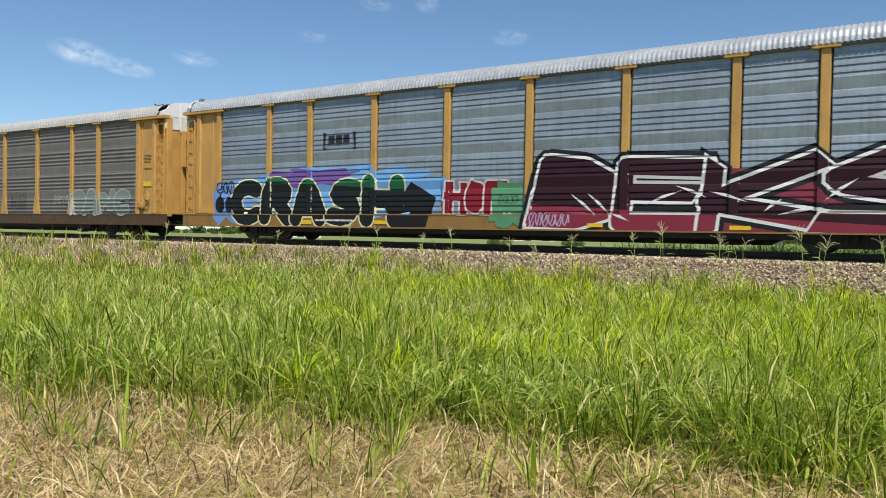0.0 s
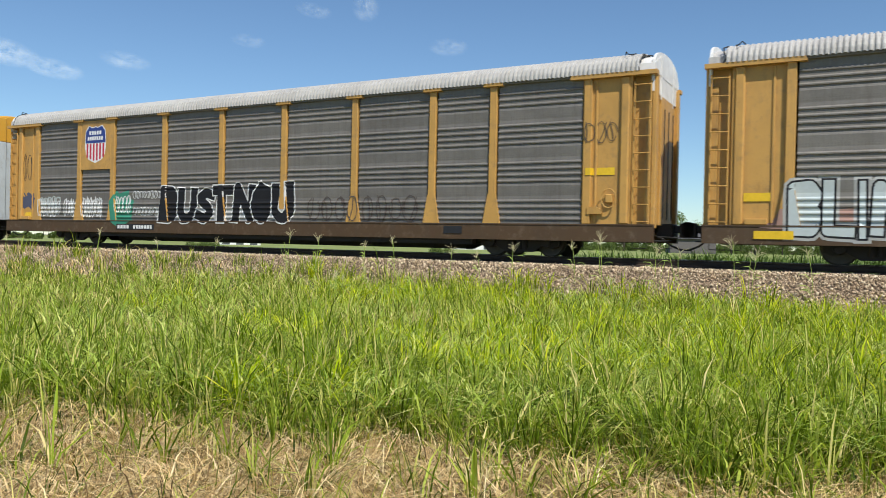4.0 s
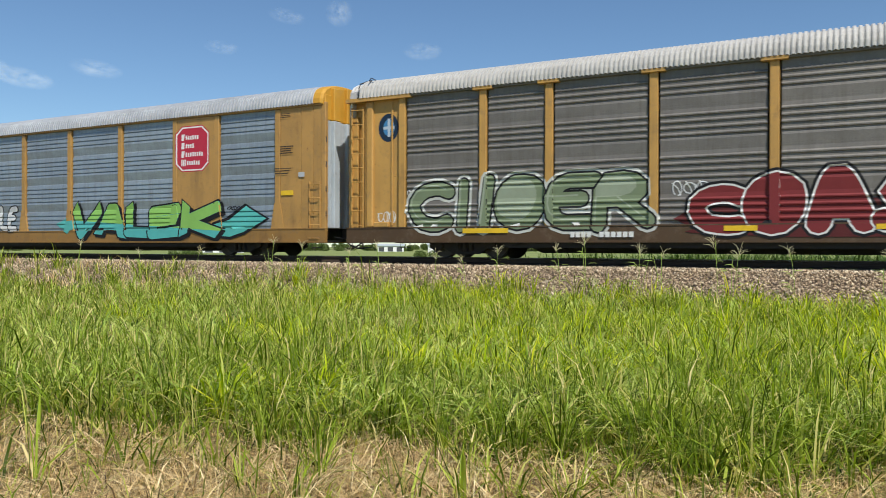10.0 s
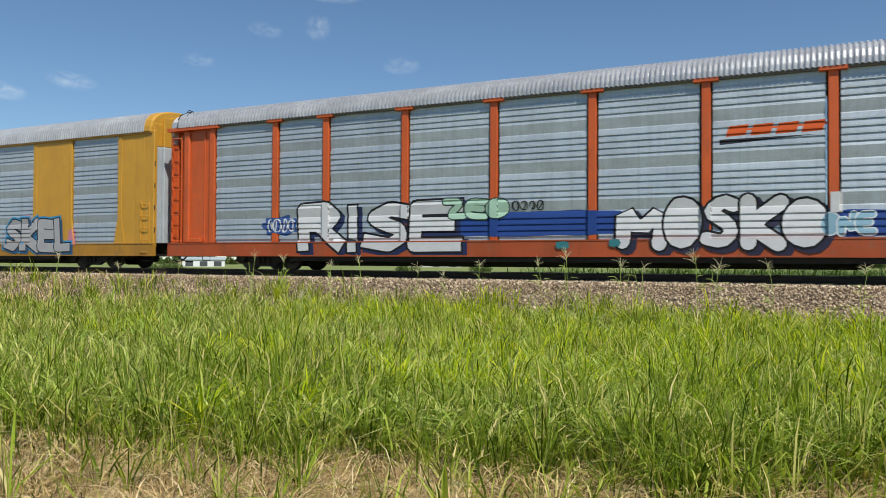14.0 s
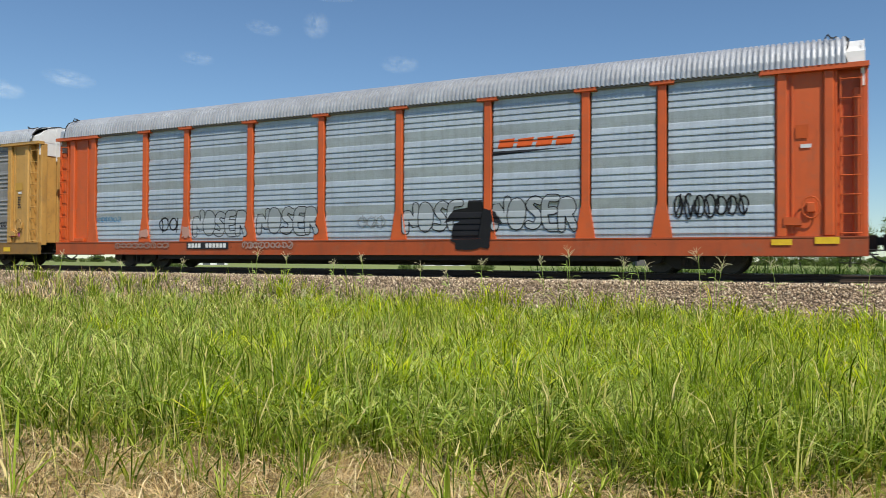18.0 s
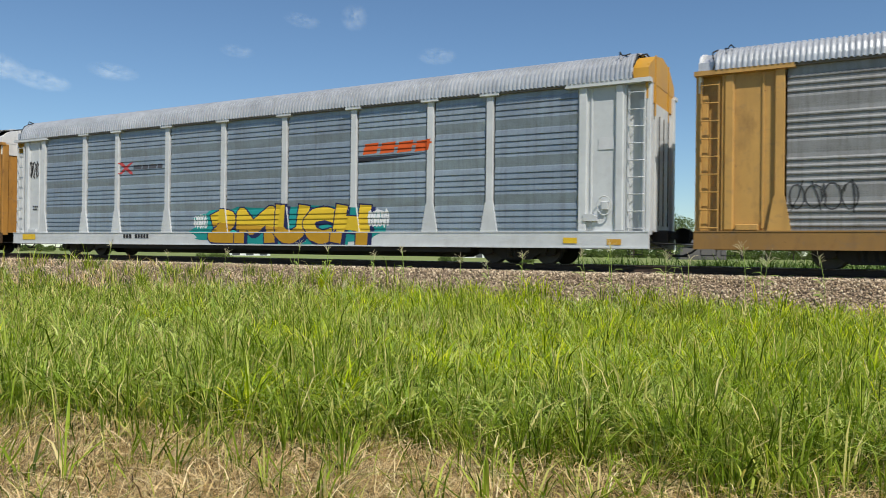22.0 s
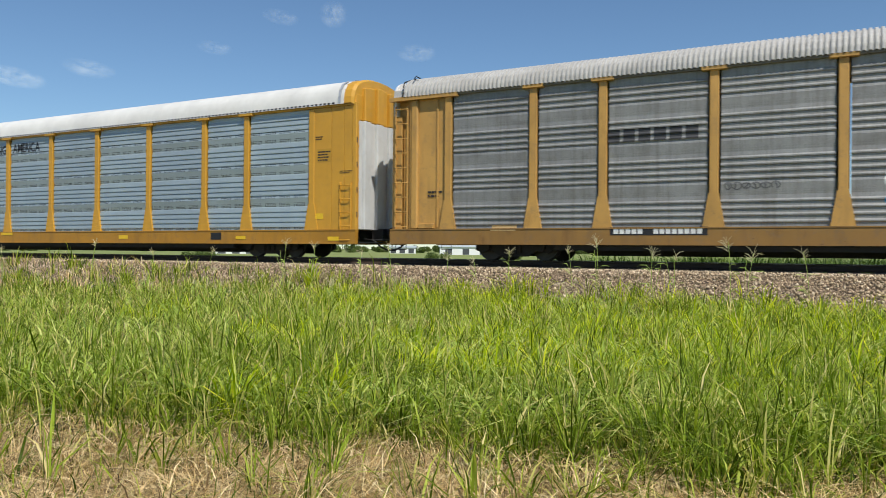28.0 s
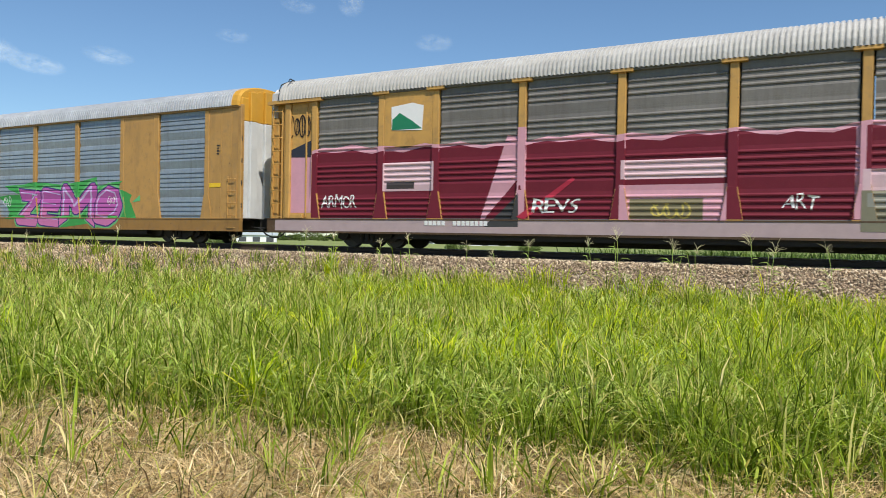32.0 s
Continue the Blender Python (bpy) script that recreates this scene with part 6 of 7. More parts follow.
    for a in range(4):
        mk.rect(-9.81, -8.38, 0.73, 0.87, LABEL_YELLOW, "reflector_strip") if a == 0 else mk.rect(-2.58, -1.80, 0.75, 0.88, LABEL_YELLOW, "reflector_strip") if a == 1 else mk.rect(0.73, 1.17, 0.77, 0.89, LABEL_YELLOW, "reflector_strip") if a == 2 else mk.rect(11.47, 12.21, 0.75, 0.88, LABEL_YELLOW, "reflector_strip")
    mk.bars(12.38, 12.92, 3.32, 3.40, 0.05, BLACK, 3, 0.4)
    mk.bars(12.48, 12.72, 2.84, 2.88, 0.03, BLACK, 3, 0.6)
    mk.bars(12.49, 12.79, 2.33, 2.39, 0.04, BLACK, 3, 0.5)
    mk.rect(7.92, 8.32, 0.67, 0.89, BLACK, "label_plate", "small black label")
    car, side, _ = FLEET[5]
    mk = Marks(car, side, 105)
    octagon_sign(mk, -8.27, 3.74, 1.64, 1.61)
    octagon_sign(mk, 8.05, 3.82, 1.63, 1.64)
    mk.blob(-12.89, 0.34, 1.46, 1.66, LABEL_YELLOW, 0.05)
    mk.piece("GORE", -12.75, 0.36, 4.7, 1.66, black, (0.58, 0.48, 0.06), None, None, 0.7, 0.1, 0.27, 0.0, "black graffiti word with yellow outlines", None, 0.05)
    mk.blob(-8.13, 1.07, 1.27, 0.93, (0.62, 0.62, 0.60), 0.16, 9)
    mk.piece("DISTYLE", -5.84, 0.95, 3.9, 1.0, (0.60, 0.61, 0.60), black, None, None, 0.8, 0.08, 0.30, 0.0, "white graffiti word with black outlines", None, 0.05)
    mk.poly([(0.58, 1.19), (1.30, 1.45), (1.30, 1.31), (2.00, 1.37), (2.00, 1.01), (1.35, 0.94), (1.39, 0.80)], (0.09, 0.40, 0.37), "graffiti_arrow")
    mk.poly([(8.86, 0.66), (9.04, 1.16), (9.66, 1.34), (10.48, 1.81), (11.56, 1.27), (10.56, 0.73), (9.91, 0.57)], black, "graffiti_arrow")
    mk.poly([(8.98, 0.73), (9.14, 1.10), (9.78, 1.25), (10.52, 1.72), (11.42, 1.27), (10.49, 0.82), (9.88, 0.66)], (0.09, 0.42, 0.38), "graffiti_arrow")
    mk.tag(9.68, 1.58, 0.63, 0.15, black, 3, 0.03)
    mk.piece("VALEK", 1.52, 0.64, 7.74, 1.28, (0.09, 0.42, 0.40), black, None, black, 0.6, 0.08, 0.31, 0.0, "turquoise and green graffiti word with black outlines", None, 0.055, (0.24, 0.48, 0.11), 0.62, "sharp")
    mk.number_board(-5.92, -3.55, 0.52, 0.77, BLACK)
    mk.rect(12.09, 12.61, 2.03, 2.19, LABEL_YELLOW, "label_plate", "yellow warning label")
    mk.bars(12.06, 12.60, 3.62, 3.68, 0.04, BLACK, 4, 0.4)
    mk.bars(11.86, 12.57, 2.90, 2.95, 0.03, BLACK, 3, 0.9)
    mk.rect(12.82, 13.07, 2.62, 2.78, (0.45, 0.47, 0.48), "label_plate")
    mk.bars(12.07, 12.50, 4.72, 4.76, 0.02, BLACK, 3, 0.9)
    car, side, _ = FLEET[6]
    mk = Marks(car, side, 106)
    mk.swoosh(4.67, 7.10, 3.25, 3.78)
    mk.blob(-9.66, 1.17, 1.32, 0.59, (0.04, 0.09, 0.26), 0.15)
    mk.tag(-9.55, 1.24, 1.15, 0.46, white, 4, 0.04)
    mk.blob(-3.73, 1.04, 6.52, 0.70, (0.02, 0.06, 0.24), 0.04, 15)
    mk.blob(6.57, 0.96, 2.73, 0.62, (0.02, 0.06, 0.24), 0.04, 15)
    mk.piece("RISE", -8.20, 0.62, 5.75, 1.50, (0.62, 0.63, 0.64), black, None, (0.02, 0.03, 0.09), 0.4, 0.0, 0.27, 0.0, "white block graffiti word with black outlines", None, 0.065, None, 0.5, "block")
    mk.piece("ZEO", -3.00, 1.56, 2.02, 0.58, (0.40, 0.60, 0.46), (0.03, 0.05, 0.05), None, None, 0.6, 0.0, 0.3, 0.0, "", None, 0.035)
    mk.tag(-0.88, 1.76, 0.96, 0.28, black, 4, 0.03)
    mk.piece("MOSKO", 2.10, 0.64, 5.0, 1.42, (0.64, 0.65, 0.66), black, None, (0.03, 0.03, 0.06), 0.45, 0.0, 0.30, 0.15, "white block graffiti word with black outlines", None, 0.06)
    mk.piece("ONE", 6.95, 0.98, 1.13, 0.54, (0.25, 0.42, 0.52), (0.62, 0.66, 0.68), None, None, 0.4, 0.0, 0.26, 0.0, "", None, 0.035)
    mk.rect(7.15, 7.41, 1.52, 2.01, (0.6, 0.6, 0.6), "painted_patch")
    mk.piece("RAKO", 9.3, 0.98, 3.0, 0.92, (0.02, 0.024, 0.014), (0.32, 0.34, 0.12), None, None, 0.2, 0.0, 0.26, 0.0, "black graffiti word with dull yellow edges", None, 0.03, None, 0.5, "block")
    mk.rect(11.83, 12.26, 0.64, 0.79, LABEL_YELLOW, "reflector_strip")
    mk.rect(12.54, 12.78, 2.88, 2.96, (0.7, 0.7, 0.7), "label_plate")
    for a in range(2):
        mk.blob(0.45, 0.68, 0.36, 0.20, (0.04, 0.2, 0.22), 0.1) if a else mk.blob(1.91, 0.73, 0.29, 0.21, (0.04, 0.2, 0.22), 0.1)
    car, side, _ = FLEET[7]
    mk = Marks(car, side, 107)
    railroad_shield(mk, -8.15, 4.24, 1.33, 1.45)
    mk.word("BUILDING", -9.06, 3.06, 1.75, 0.30, BLACK, "black lettering BUILDING", 0.02)
    mk.word("AMERICA", -9.09, 2.70, 1.79, 0.29, BLACK, "black lettering AMERICA", 0.02)
    mk.blob(-10.67, 0.76, 1.38, 1.38, (0.66, 0.52, 0.12), 0.12)
    mk.blob(-7.18, 0.83, 1.55, 1.07, (0.66, 0.52, 0.16), 0.12)
    mk.piece("AWOL", -10.20, 0.62, 4.35, 1.44, (0.06, 0.40, 0.52), (0.012, 0.015, 0.03), (0.66, 0.55, 0.22), None, 0.6, 0.06, 0.34, 0.2, "cyan graffiti word with dark outlines on yellow", (0.22, 0.58, 0.66), 0.06)
    mk.tag(-12.17, 1.16, 0.95, 0.68, black, 4, 0.035)
    mk.number_board(-5.83, -3.36, 0.68, 0.87, BLACK)
    mk.bars(-12.71, -12.20, 2.40, 2.50, 0.06, BLACK, 2, 0.5)
    mk.blob(-1.88, 0.50, 5.80, 1.42, (0.025, 0.13, 0.36), 0.12, 9)
    mk.piece("ROEK", -1.53, 0.53, 5.0, 1.55, (0.012, 0.012, 0.018), white, black, None, 0.6, 0.12, 0.34, 0.0, "black graffiti word with white outlines on blue", None, 0.045, None, 0.5, "sharp")
    mk.tag(3.45, 0.67, 0.94, 0.15, (0.35, 0.06, 0.03), 5, 0.04)
    for a in range(4):
        mk.blob(5.73, 0.76, 0.57, 0.44, (0.55, 0.25, 0.30), 0.06) if a == 0 else mk.blob(6.52, 1.77, 0.38, 0.32, (0.6, 0.25, 0.32), 0.06) if a == 1 else mk.blob(7.14, 0.64, 0.38, 0.44, (0.5, 0.3, 0.36), 0.06) if a == 2 else mk.blob(9.19, 0.72, 0.33, 0.75, (0.55, 0.22, 0.28), 0.2)
    mk.piece("SKEL", 5.47, 0.62, 3.85, 1.32, (0.40, 0.40, 0.41), black, (0.04, 0.28, 0.52), (0.03, 0.10, 0.20), 0.5, -0.05, 0.30, 0.0, "grey graffiti word with black outlines", None, 0.045, None, 0.5, "block")
    car, side, _ = FLEET[8]
    mk = Marks(car, side, 108)
    mk.swoosh(4.49, 6.92, 3.27, 3.80)
    mk.tag(-8.49, 1.24, 0.88, 0.61, black, 2, 0.05)
    sheet = (0.35, 0.39, 0.41)
    mk.piece("NOSER", -6.87, 1.08, 2.43, 0.9, sheet, black, None, None, 0.5, 0.0, 0.34, 0.0, "thin black rounded graffiti outlines", None, 0.03)
    mk.piece("NOSER", -4.03, 1.12, 2.5, 0.92, sheet, black, None, None, 0.5, 0.0, 0.34, 0.0, "thin black rounded graffiti outlines", None, 0.03)
    mk.piece("NOSE", 1.62, 1.13, 1.95, 0.94, sheet, black, None, None, 0.5, 0.0, 0.34, 0.0, "thin black rounded graffiti outlines", None, 0.03)
    mk.piece("NOSER", 4.50, 1.14, 2.5, 0.96, sheet, black, None, None, 0.5, 0.0, 0.34, 0.0, "thin black rounded graffiti outlines", None, 0.03)
    mk.blob(3.25, 0.62, 1.25, 0.93, black, 0.08, 5)
    mk.poly([(2.97, 1.41), (3.25, 1.78), (3.70, 1.84), (3.75, 2.05), (4.18, 2.05), (4.22, 1.82), (4.59, 1.70), (4.78, 1.33), (4.50, 1.43), (3.25, 1.48)], black, "graffiti_patch", "black painted hat shape")
    mk.tag(-0.03, 1.27, 0.98, 0.44, (0.25, 0.27, 0.28), 3, 0.03)
    mk.tag(9.52, 1.38, 1.82, 0.68, black, 7, 0.045)
    mk.number_board(-7.07, -5.17, 0.66, 0.89, BLACK)
    mk.rect(11.85, 12.31, 0.72, 0.86, LABEL_YELLOW, "reflector_strip")
    mk.rect(12.80, 13.32, 0.75, 0.91, LABEL_YELLOW, "reflector_strip")
    mk.rect(12.38, 12.66, 3.29, 3.62, (0.5, 0.09, 0.02), "stencil_panel")
    mk.rect(12.49, 12.73, 3.06, 3.15, (0.7, 0.7, 0.7), "label_plate")
    mk.tag(-10.63, 0.68, 2.71, 0.21, (0.30, 0.2, 0.16), 9, 0.04)
    mk.tag(-4.57, 0.67, 2.12, 0.22, (0.36, 0.26, 0.22), 9, 0.04)
    mk.tag(-11.74, 1.68, 1.30, 0.19, (0.06, 0.25, 0.45), 6, 0.025)
    mk.blob(-9.41, 1.09, 0.48, 0.26, (0.5, 0.28, 0.22), 0.2)
    mk.blob(-7.32, 1.07, 0.36, 0.38, (0.5, 0.28, 0.22), 0.2)
    car, side, _ = FLEET[9]
    mk = Marks(car, side, 109)
    for a in range(4):
        mk.poly([(-6.87, 3.38), (-6.29, 3.84), (-6.11, 3.83), (-6.68, 3.37)] if a == 0 else [(-6.53, 3.37), (-6.00, 3.82), (-5.82, 3.81), (-6.35, 3.36)] if a == 1 else [(-6.20, 3.39), (-5.88, 3.82), (-5.23, 3.78), (-5.46, 3.35)] if a == 2 else [(-5.29, 3.34), (-5.12, 3.77), (-4.55, 3.76), (-4.72, 3.31)], BLACK, "emblem_stripe")
    mk.bars(-6.90, -4.66, 3.18, 3.28, 0.05, BLACK, 1)
    mk.blob(-4.73, 1.11, 3.08, 0.70, (0.22, 0.42, 0.46), 0.2, 9)
    mk.blob(4.20, 0.97, 1.92, 0.34, (0.25, 0.45, 0.50), 0.2, 9)
    mk.blob(1.22, 1.50, 0.89, 0.60, (0.25, 0.45, 0.50), 0.25, 9)
    for a in range(5):
        mk.plume(-4.88, 1.00, 1.93, 1.01, (0.46, 0.36, 0.36), (0.05, 0.04, 0.05)) if a == 0 else mk.plume(-3.76, 0.98, 2.73, 1.50, (0.52, 0.43, 0.42), (0.05, 0.04, 0.05), 8) if a == 1 else mk.plume(-1.40, 0.96, 2.62, 1.21, (0.48, 0.38, 0.37), (0.05, 0.04, 0.05), 8) if a == 2 else mk.plume(0.53, 0.94, 2.44, 1.34, (0.54, 0.46, 0.45), (0.05, 0.04, 0.05), 9) if a == 3 else mk.plume(2.33, 0.92, 2.27, 0.95, (0.47, 0.38, 0.38), (0.05, 0.04, 0.05), 7)
    mk.tag(-4.31, 1.06, 8.71, 0.65, (0.62, 0.60, 0.60), 9, 0.035, "faded pink and white graffiti with dark lines")
    grey = (0.27, 0.29, 0.30)
    mk.piece("SMOO", 7.75, 0.93, 3.2, 1.0, grey, black, None, None, 0.5, 0.0, 0.36, 0.2, "thin black rounded graffiti outlines", None, 0.028)
    mk.tag(10.89, 1.59, 0.97, 0.20, black, 5, 0.03)
    mk.tag(-11.73, 1.33, 1.54, 0.85, (0.05, 0.05, 0.05), 4, 0.03)
    mk.tag(12.28, 1.16, 0.38, 0.20, (0.5, 0.1, 0.3), 3, 0.03)
    mk.number_board(-6.88, -4.53, 0.66, 0.92, None, STENCIL_WHITE)
    mk.rect(12.33, 12.78, 3.05, 3.37, (0.52, 0.30, 0.06), "stencil_panel")
    mk.bars(12.51, 12.71, 2.75, 2.80, 0.05, BLACK, 5, 0.5)
    mk.rect(12.51, 12.74, 2.92, 3.00, (0.7, 0.7, 0.7), "label_plate")
    mk.rect(11.83, 12.25, 0.57, 0.74, LABEL_YELLOW, "reflector_strip")
    car, side, _ = FLEET[10]
    mk = Marks(car, side, 110)
    mk.poly([(-7.14, 3.68), (-6.97, 3.72), (-6.34, 3.29), (-6.30, 3.20), (-6.46, 3.22)], (0.45, 0.06, 0.06), "emblem_stroke")
    mk.poly([(-7.13, 3.25), (-6.47, 3.68), (-6.31, 3.67), (-6.96, 3.23)], (0.45, 0.06, 0.06), "emblem_stroke")
    mk.bars(-6.27, -4.61, 3.35, 3.59, 0.16, (0.08, 0.08, 0.09), 1)
    mk.swoosh(4.52, 7.29, 3.12, 3.81)
    mk.blob(-2.92, 0.49, 8.39, 1.31, (0.015, 0.27, 0.25), 0.05, 13)
    mk.piece("2MUCH", -2.04, 0.52, 6.9, 1.30, (0.50, 0.27, 0.02), (0.02, 0.025, 0.09), None, (0.02, 0.025, 0.09), 0.5, 0.08, 0.36, 0.0, "golden yellow graffiti word with navy shadow on teal", None, 0.045, (0.70, 0.47, 0.03), 0.5, "block")
    mk.tag(-2.88, 1.05, 0.67, 0.55, white, 5, 0.04)
    mk.tag(4.95, 1.05, 0.76, 0.62, white, 6, 0.05)
    mk.number_board(-6.75, -5.14, 0.66, 0.90, None, BLACK)
    mk.tag(-13.03, 3.24, 0.70, 0.82, black, 3, 0.045)
    mk.bars(-12.74, -12.38, 2.00, 2.12, 0.06, BLACK, 2, 0.5)
    mk.rect(-13.23, -12.33, 0.63, 0.86, LABEL_YELLOW, "reflector_strip")
    mk.rect(12.51, 12.95, 3.15, 3.49, (0.6, 0.6, 0.6), "stencil_panel")
    mk.rect(11.57, 11.97, 0.59, 0.75, LABEL_YELLOW, "reflector_strip")
    mk.rect(12.81, 13.20, 0.56, 0.71, (0.6, 0.32, 0.04), "reflector_strip")
    car, side, _ = FLEET[11]
    mk = Marks(car, side, 111)
    mk.piece("TNARP", 4.65, 0.88, 7.5, 1.34, (0.70, 0.69, 0.71), (0.05, 0.025, 0.06), (0.70, 0.68, 0.71), None, 0.6, 0.05, 0.25, 0.0, "white and lilac graffiti word with dark purple lines", None, 0.05, (0.34, 0.28, 0.37), 0.55, "sharp")
    mk.piece("HATERO", -8.95, 0.88, 5.09, 0.85, (0.17, 0.17, 0.16), (0.34, 0.34, 0.33), None, None, 0.4, 0.0, 0.34, 0.0, "faded outlined graffiti word", None, 0.035)
    for a in range(3):
        mk.tag(-1.08, 0.98, 2.13, 0.76, (0.10, 0.10, 0.10), 4, 0.09) if a == 0 else mk.tag(1.80, 0.99, 2.33, 0.72, (0.11, 0.11, 0.11), 5, 0.09) if a == 1 else mk.tag(-11.72, 1.13, 2.38, 0.79, (0.12, 0.12, 0.12), 4, 0.06)
    mk.tag(-13.02, 1.17, 1.02, 0.49, (0.6, 0.55, 0.45), 3, 0.04)
    mk.number_board(-7.78, -5.70, 0.62, 0.84, None, STENCIL_WHITE)
    mk.bars(-8.93, -7.56, 3.23, 4.53, 0.07, (0.62, 0.45, 0.2), 9, 0.35)
    for a in range(5):
        mk.rect(-12.26, -11.48, 0.69, 0.83, LABEL_YELLOW, "reflector_strip") if a == 0 else mk.rect(-9.32, -8.82, 0.73, 0.86, LABEL_YELLOW, "reflector_strip") if a == 1 else mk.rect(-3.44, -2.92, 0.72, 0.86, LABEL_YELLOW, "reflector_strip") if a == 2 else mk.rect(-0.92, -0.41, 0.68, 0.83, LABEL_YELLOW, "reflector_strip") if a == 3 else mk.rect(4.97, 5.65, 0.68, 0.86, (0.08, 0.25, 0.45), "reflector_strip")
    car, side, _ = FLEET[12]
    mk = Marks(car, side, 112)
    mk.number_board(-7.06, -4.63, 3.11, 3.65, None, spray((0.06, 0.06, 0.065)), ((0.0, 1.0),))
    mk.tag(-0.58, 1.82, 0.55, 0.39, white, 4, 0.035)
    mk.number_board(-6.97, -4.46, 0.72, 0.94, BLACK)
    mk.tag(-4.11, 1.86, 1.32, 0.19, (0.12, 0.12, 0.12), 6, 0.03)
    mk.rect(-10.49, -9.71, 0.86, 1.03, (0.6, 0.42, 0.2), "label_plate")
    mk.rect(3.26, 3.67, 0.65, 0.76, LABEL_YELLOW, "reflector_strip")
    mk.blob(0.15 - 0.5, 0.55, 6.27 + 1.0, 1.95, (0.12, 0.36, 0.58), 0.06, 15)
    mk.piece("8JHSAHS", 0.15, 0.55, 6.5, 1.66, (0.52, 0.52, 0.54), (0.04, 0.035, 0.07), (0.60, 0.60, 0.62), (0.03, 0.03, 0.06), 0.1, 0.0, 0.30, 0.0, "grey block graffiti letters with dark edges on sky blue", None, 0.06, None, 0.5, "block")
    mk.bars(-12.64, -12.15, 2.01, 2.08, 0.06, BLACK, 2, 0.5)
    car, side, _ = FLEET[13]
    mk = Marks(car, side, 113)
    railroad_shield(mk, -8.18, 3.97, 1.29, 1.41)
    mk.word("BUILDING", -6.39, 4.30, 1.89, 0.34, BLACK, "black lettering BUILDING", 0.02)
    mk.word("AMERICA", -4.04, 4.32, 1.83, 0.37, BLACK, "black lettering AMERICA", 0.02)
    mk.number_board(-7.89, -5.13, 0.67, 0.89, BLACK)
    mk.rect(-13.00, -12.13, 4.29, 4.51, WHITE_SIGN, "label_plate", "white maker's label")
    mk.rect(-13.01, -12.62, 4.65, 4.78, WHITE_SIGN, "label_plate")
    mk.bars(-12.97, -12.17, 4.13, 4.18, 0.03, (0.3, 0.1, 0.03), 3, 0.5)
    mk.bars(-13.08, -12.67, 2.42, 2.50, 0.06, BLACK, 1)
    mk.rect(-12.52, -12.25, 1.34, 1.54, LABEL_YELLOW, "label_plate", "yellow warning label")
    mk.bars(-12.53, -12.18, 2.28, 2.33, 0.03, (0.35, 0.05, 0.02), 3, 0.6)
    mk.rect(-8.46, -8.20, 0.76, 0.89, (0.6, 0.12, 0.03), "label_plate")
    mk.bars(12.24, 12.55, 3.95, 3.99, 0.035, BLACK, 2, 0.5)
    mk.rect(12.29, 12.88, 3.15, 3.57, (0.50, 0.28, 0.04), "stencil_panel")
    mk.bars(12.34, 12.85, 3.45, 3.50, 0.05, BLACK, 4, 0.4)
    mk.rect(12.26, 12.57, 1.28, 1.46, LABEL_YELLOW, "label_plate", "yellow warning label")
    mk.rect(7.64, 8.14, 0.60, 0.85, BLACK, "label_plate", "small black label")
    mk.bars(13.23, 13.74, 2.80, 2.83, 0.02, BLACK, 2, 0.9)
    for a in range(5):
        mk.rect(-12.40, -11.19, 0.96, 1.08, LABEL_YELLOW, "reflector_strip") if a == 0 else mk.rect(-4.67, -3.87, 0.78, 0.90, LABEL_YELLOW, "reflector_strip") if a == 1 else mk.rect(2.82, 3.32, 0.63, 0.77, LABEL_YELLOW, "reflector_strip") if a == 2 else mk.rect(8.83, 9.28, 0.61, 0.73, LABEL_YELLOW, "reflector_strip") if a == 3 else mk.rect(12.80, 13.24, 0.57, 0.70, LABEL_YELLOW, "reflector_strip")
    car, side, _ = FLEET[14]
    mk = Marks(car, side, 114)
    maroon, pink = (0.155, 0.016, 0.03), (0.60, 0.31, 0.37)
    pale = (0.62, 0.43, 0.46)
    edge = [(-12.0 + 24.1 * i / 60, 3.1 + 0.05 * math.sin(i * 1.9) + 0.05 * math.sin(i * 0.63)) for i in range(61)]
    mk.band([(x, z + 0.10 + 0.09 * max(0.0, math.sin(i * 0.31))) for i, (x, z) in enumerate(edge)], 2.85, pink, "painted_band")
    mk.band(edge, 0.96, maroon, "painted_side", "maroon paint rolled over the lower sheets")
    mk.rect(-13.6, 9.3, SILL_LOW + 0.06, DECK - 0.01, (0.42, 0.32, 0.32), "painted_sill", "pinkish grey paint on the sill")
    mk.rect(-13.11, -12.01, 1.13, 3.07, pink, "painted_patch")
    mk.poly([(-13.14, 3.03), (-13.14, 3.23), (-12.06, 3.60), (-12.04, 3.00)], (0.03, 0.035, 0.05), "painted_patch")
    for a in range(3):
        mk.rect(-4.47, -4.20, 1.01, 3.59, pink, "painted_patch") if a == 0 else mk.rect(4.14, 4.36, 0.97, 3.22, pink, "painted_patch") if a == 1 else mk.rect(11.85, 11.99, 1.01, 2.90, pink, "painted_patch")
    mk.poly([(-5.72, 0.71), (-4.41, 2.15), (-4.44, 3.32), (-4.80, 3.39), (-4.61, 2.79), (-4.64, 1.95)], pink, "painted_patch")
    mk.poly([(-5.47, 0.71), (-4.40, 1.69), (-4.37, 0.72)], (0.05, 0.05, 0.05), "painted_patch")
    mk.rect(-9.11, -7.24, 1.81, 2.71, pale, "painted_patch")
    mk.rect(-9.00, -7.97, 1.88, 2.09, (0.06, 0.05, 0.05), "painted_patch")
    mk.rect(-1.41, 1.27, 2.02, 2.53, pale, "painted_patch")
    mk.rect(-1.44, 1.31, 0.91, 1.87, pink, "painted_patch")
    mk.rect(-1.17, 0.73, 0.95, 1.50, (0.20, 0.17, 0.10), "painted_patch")
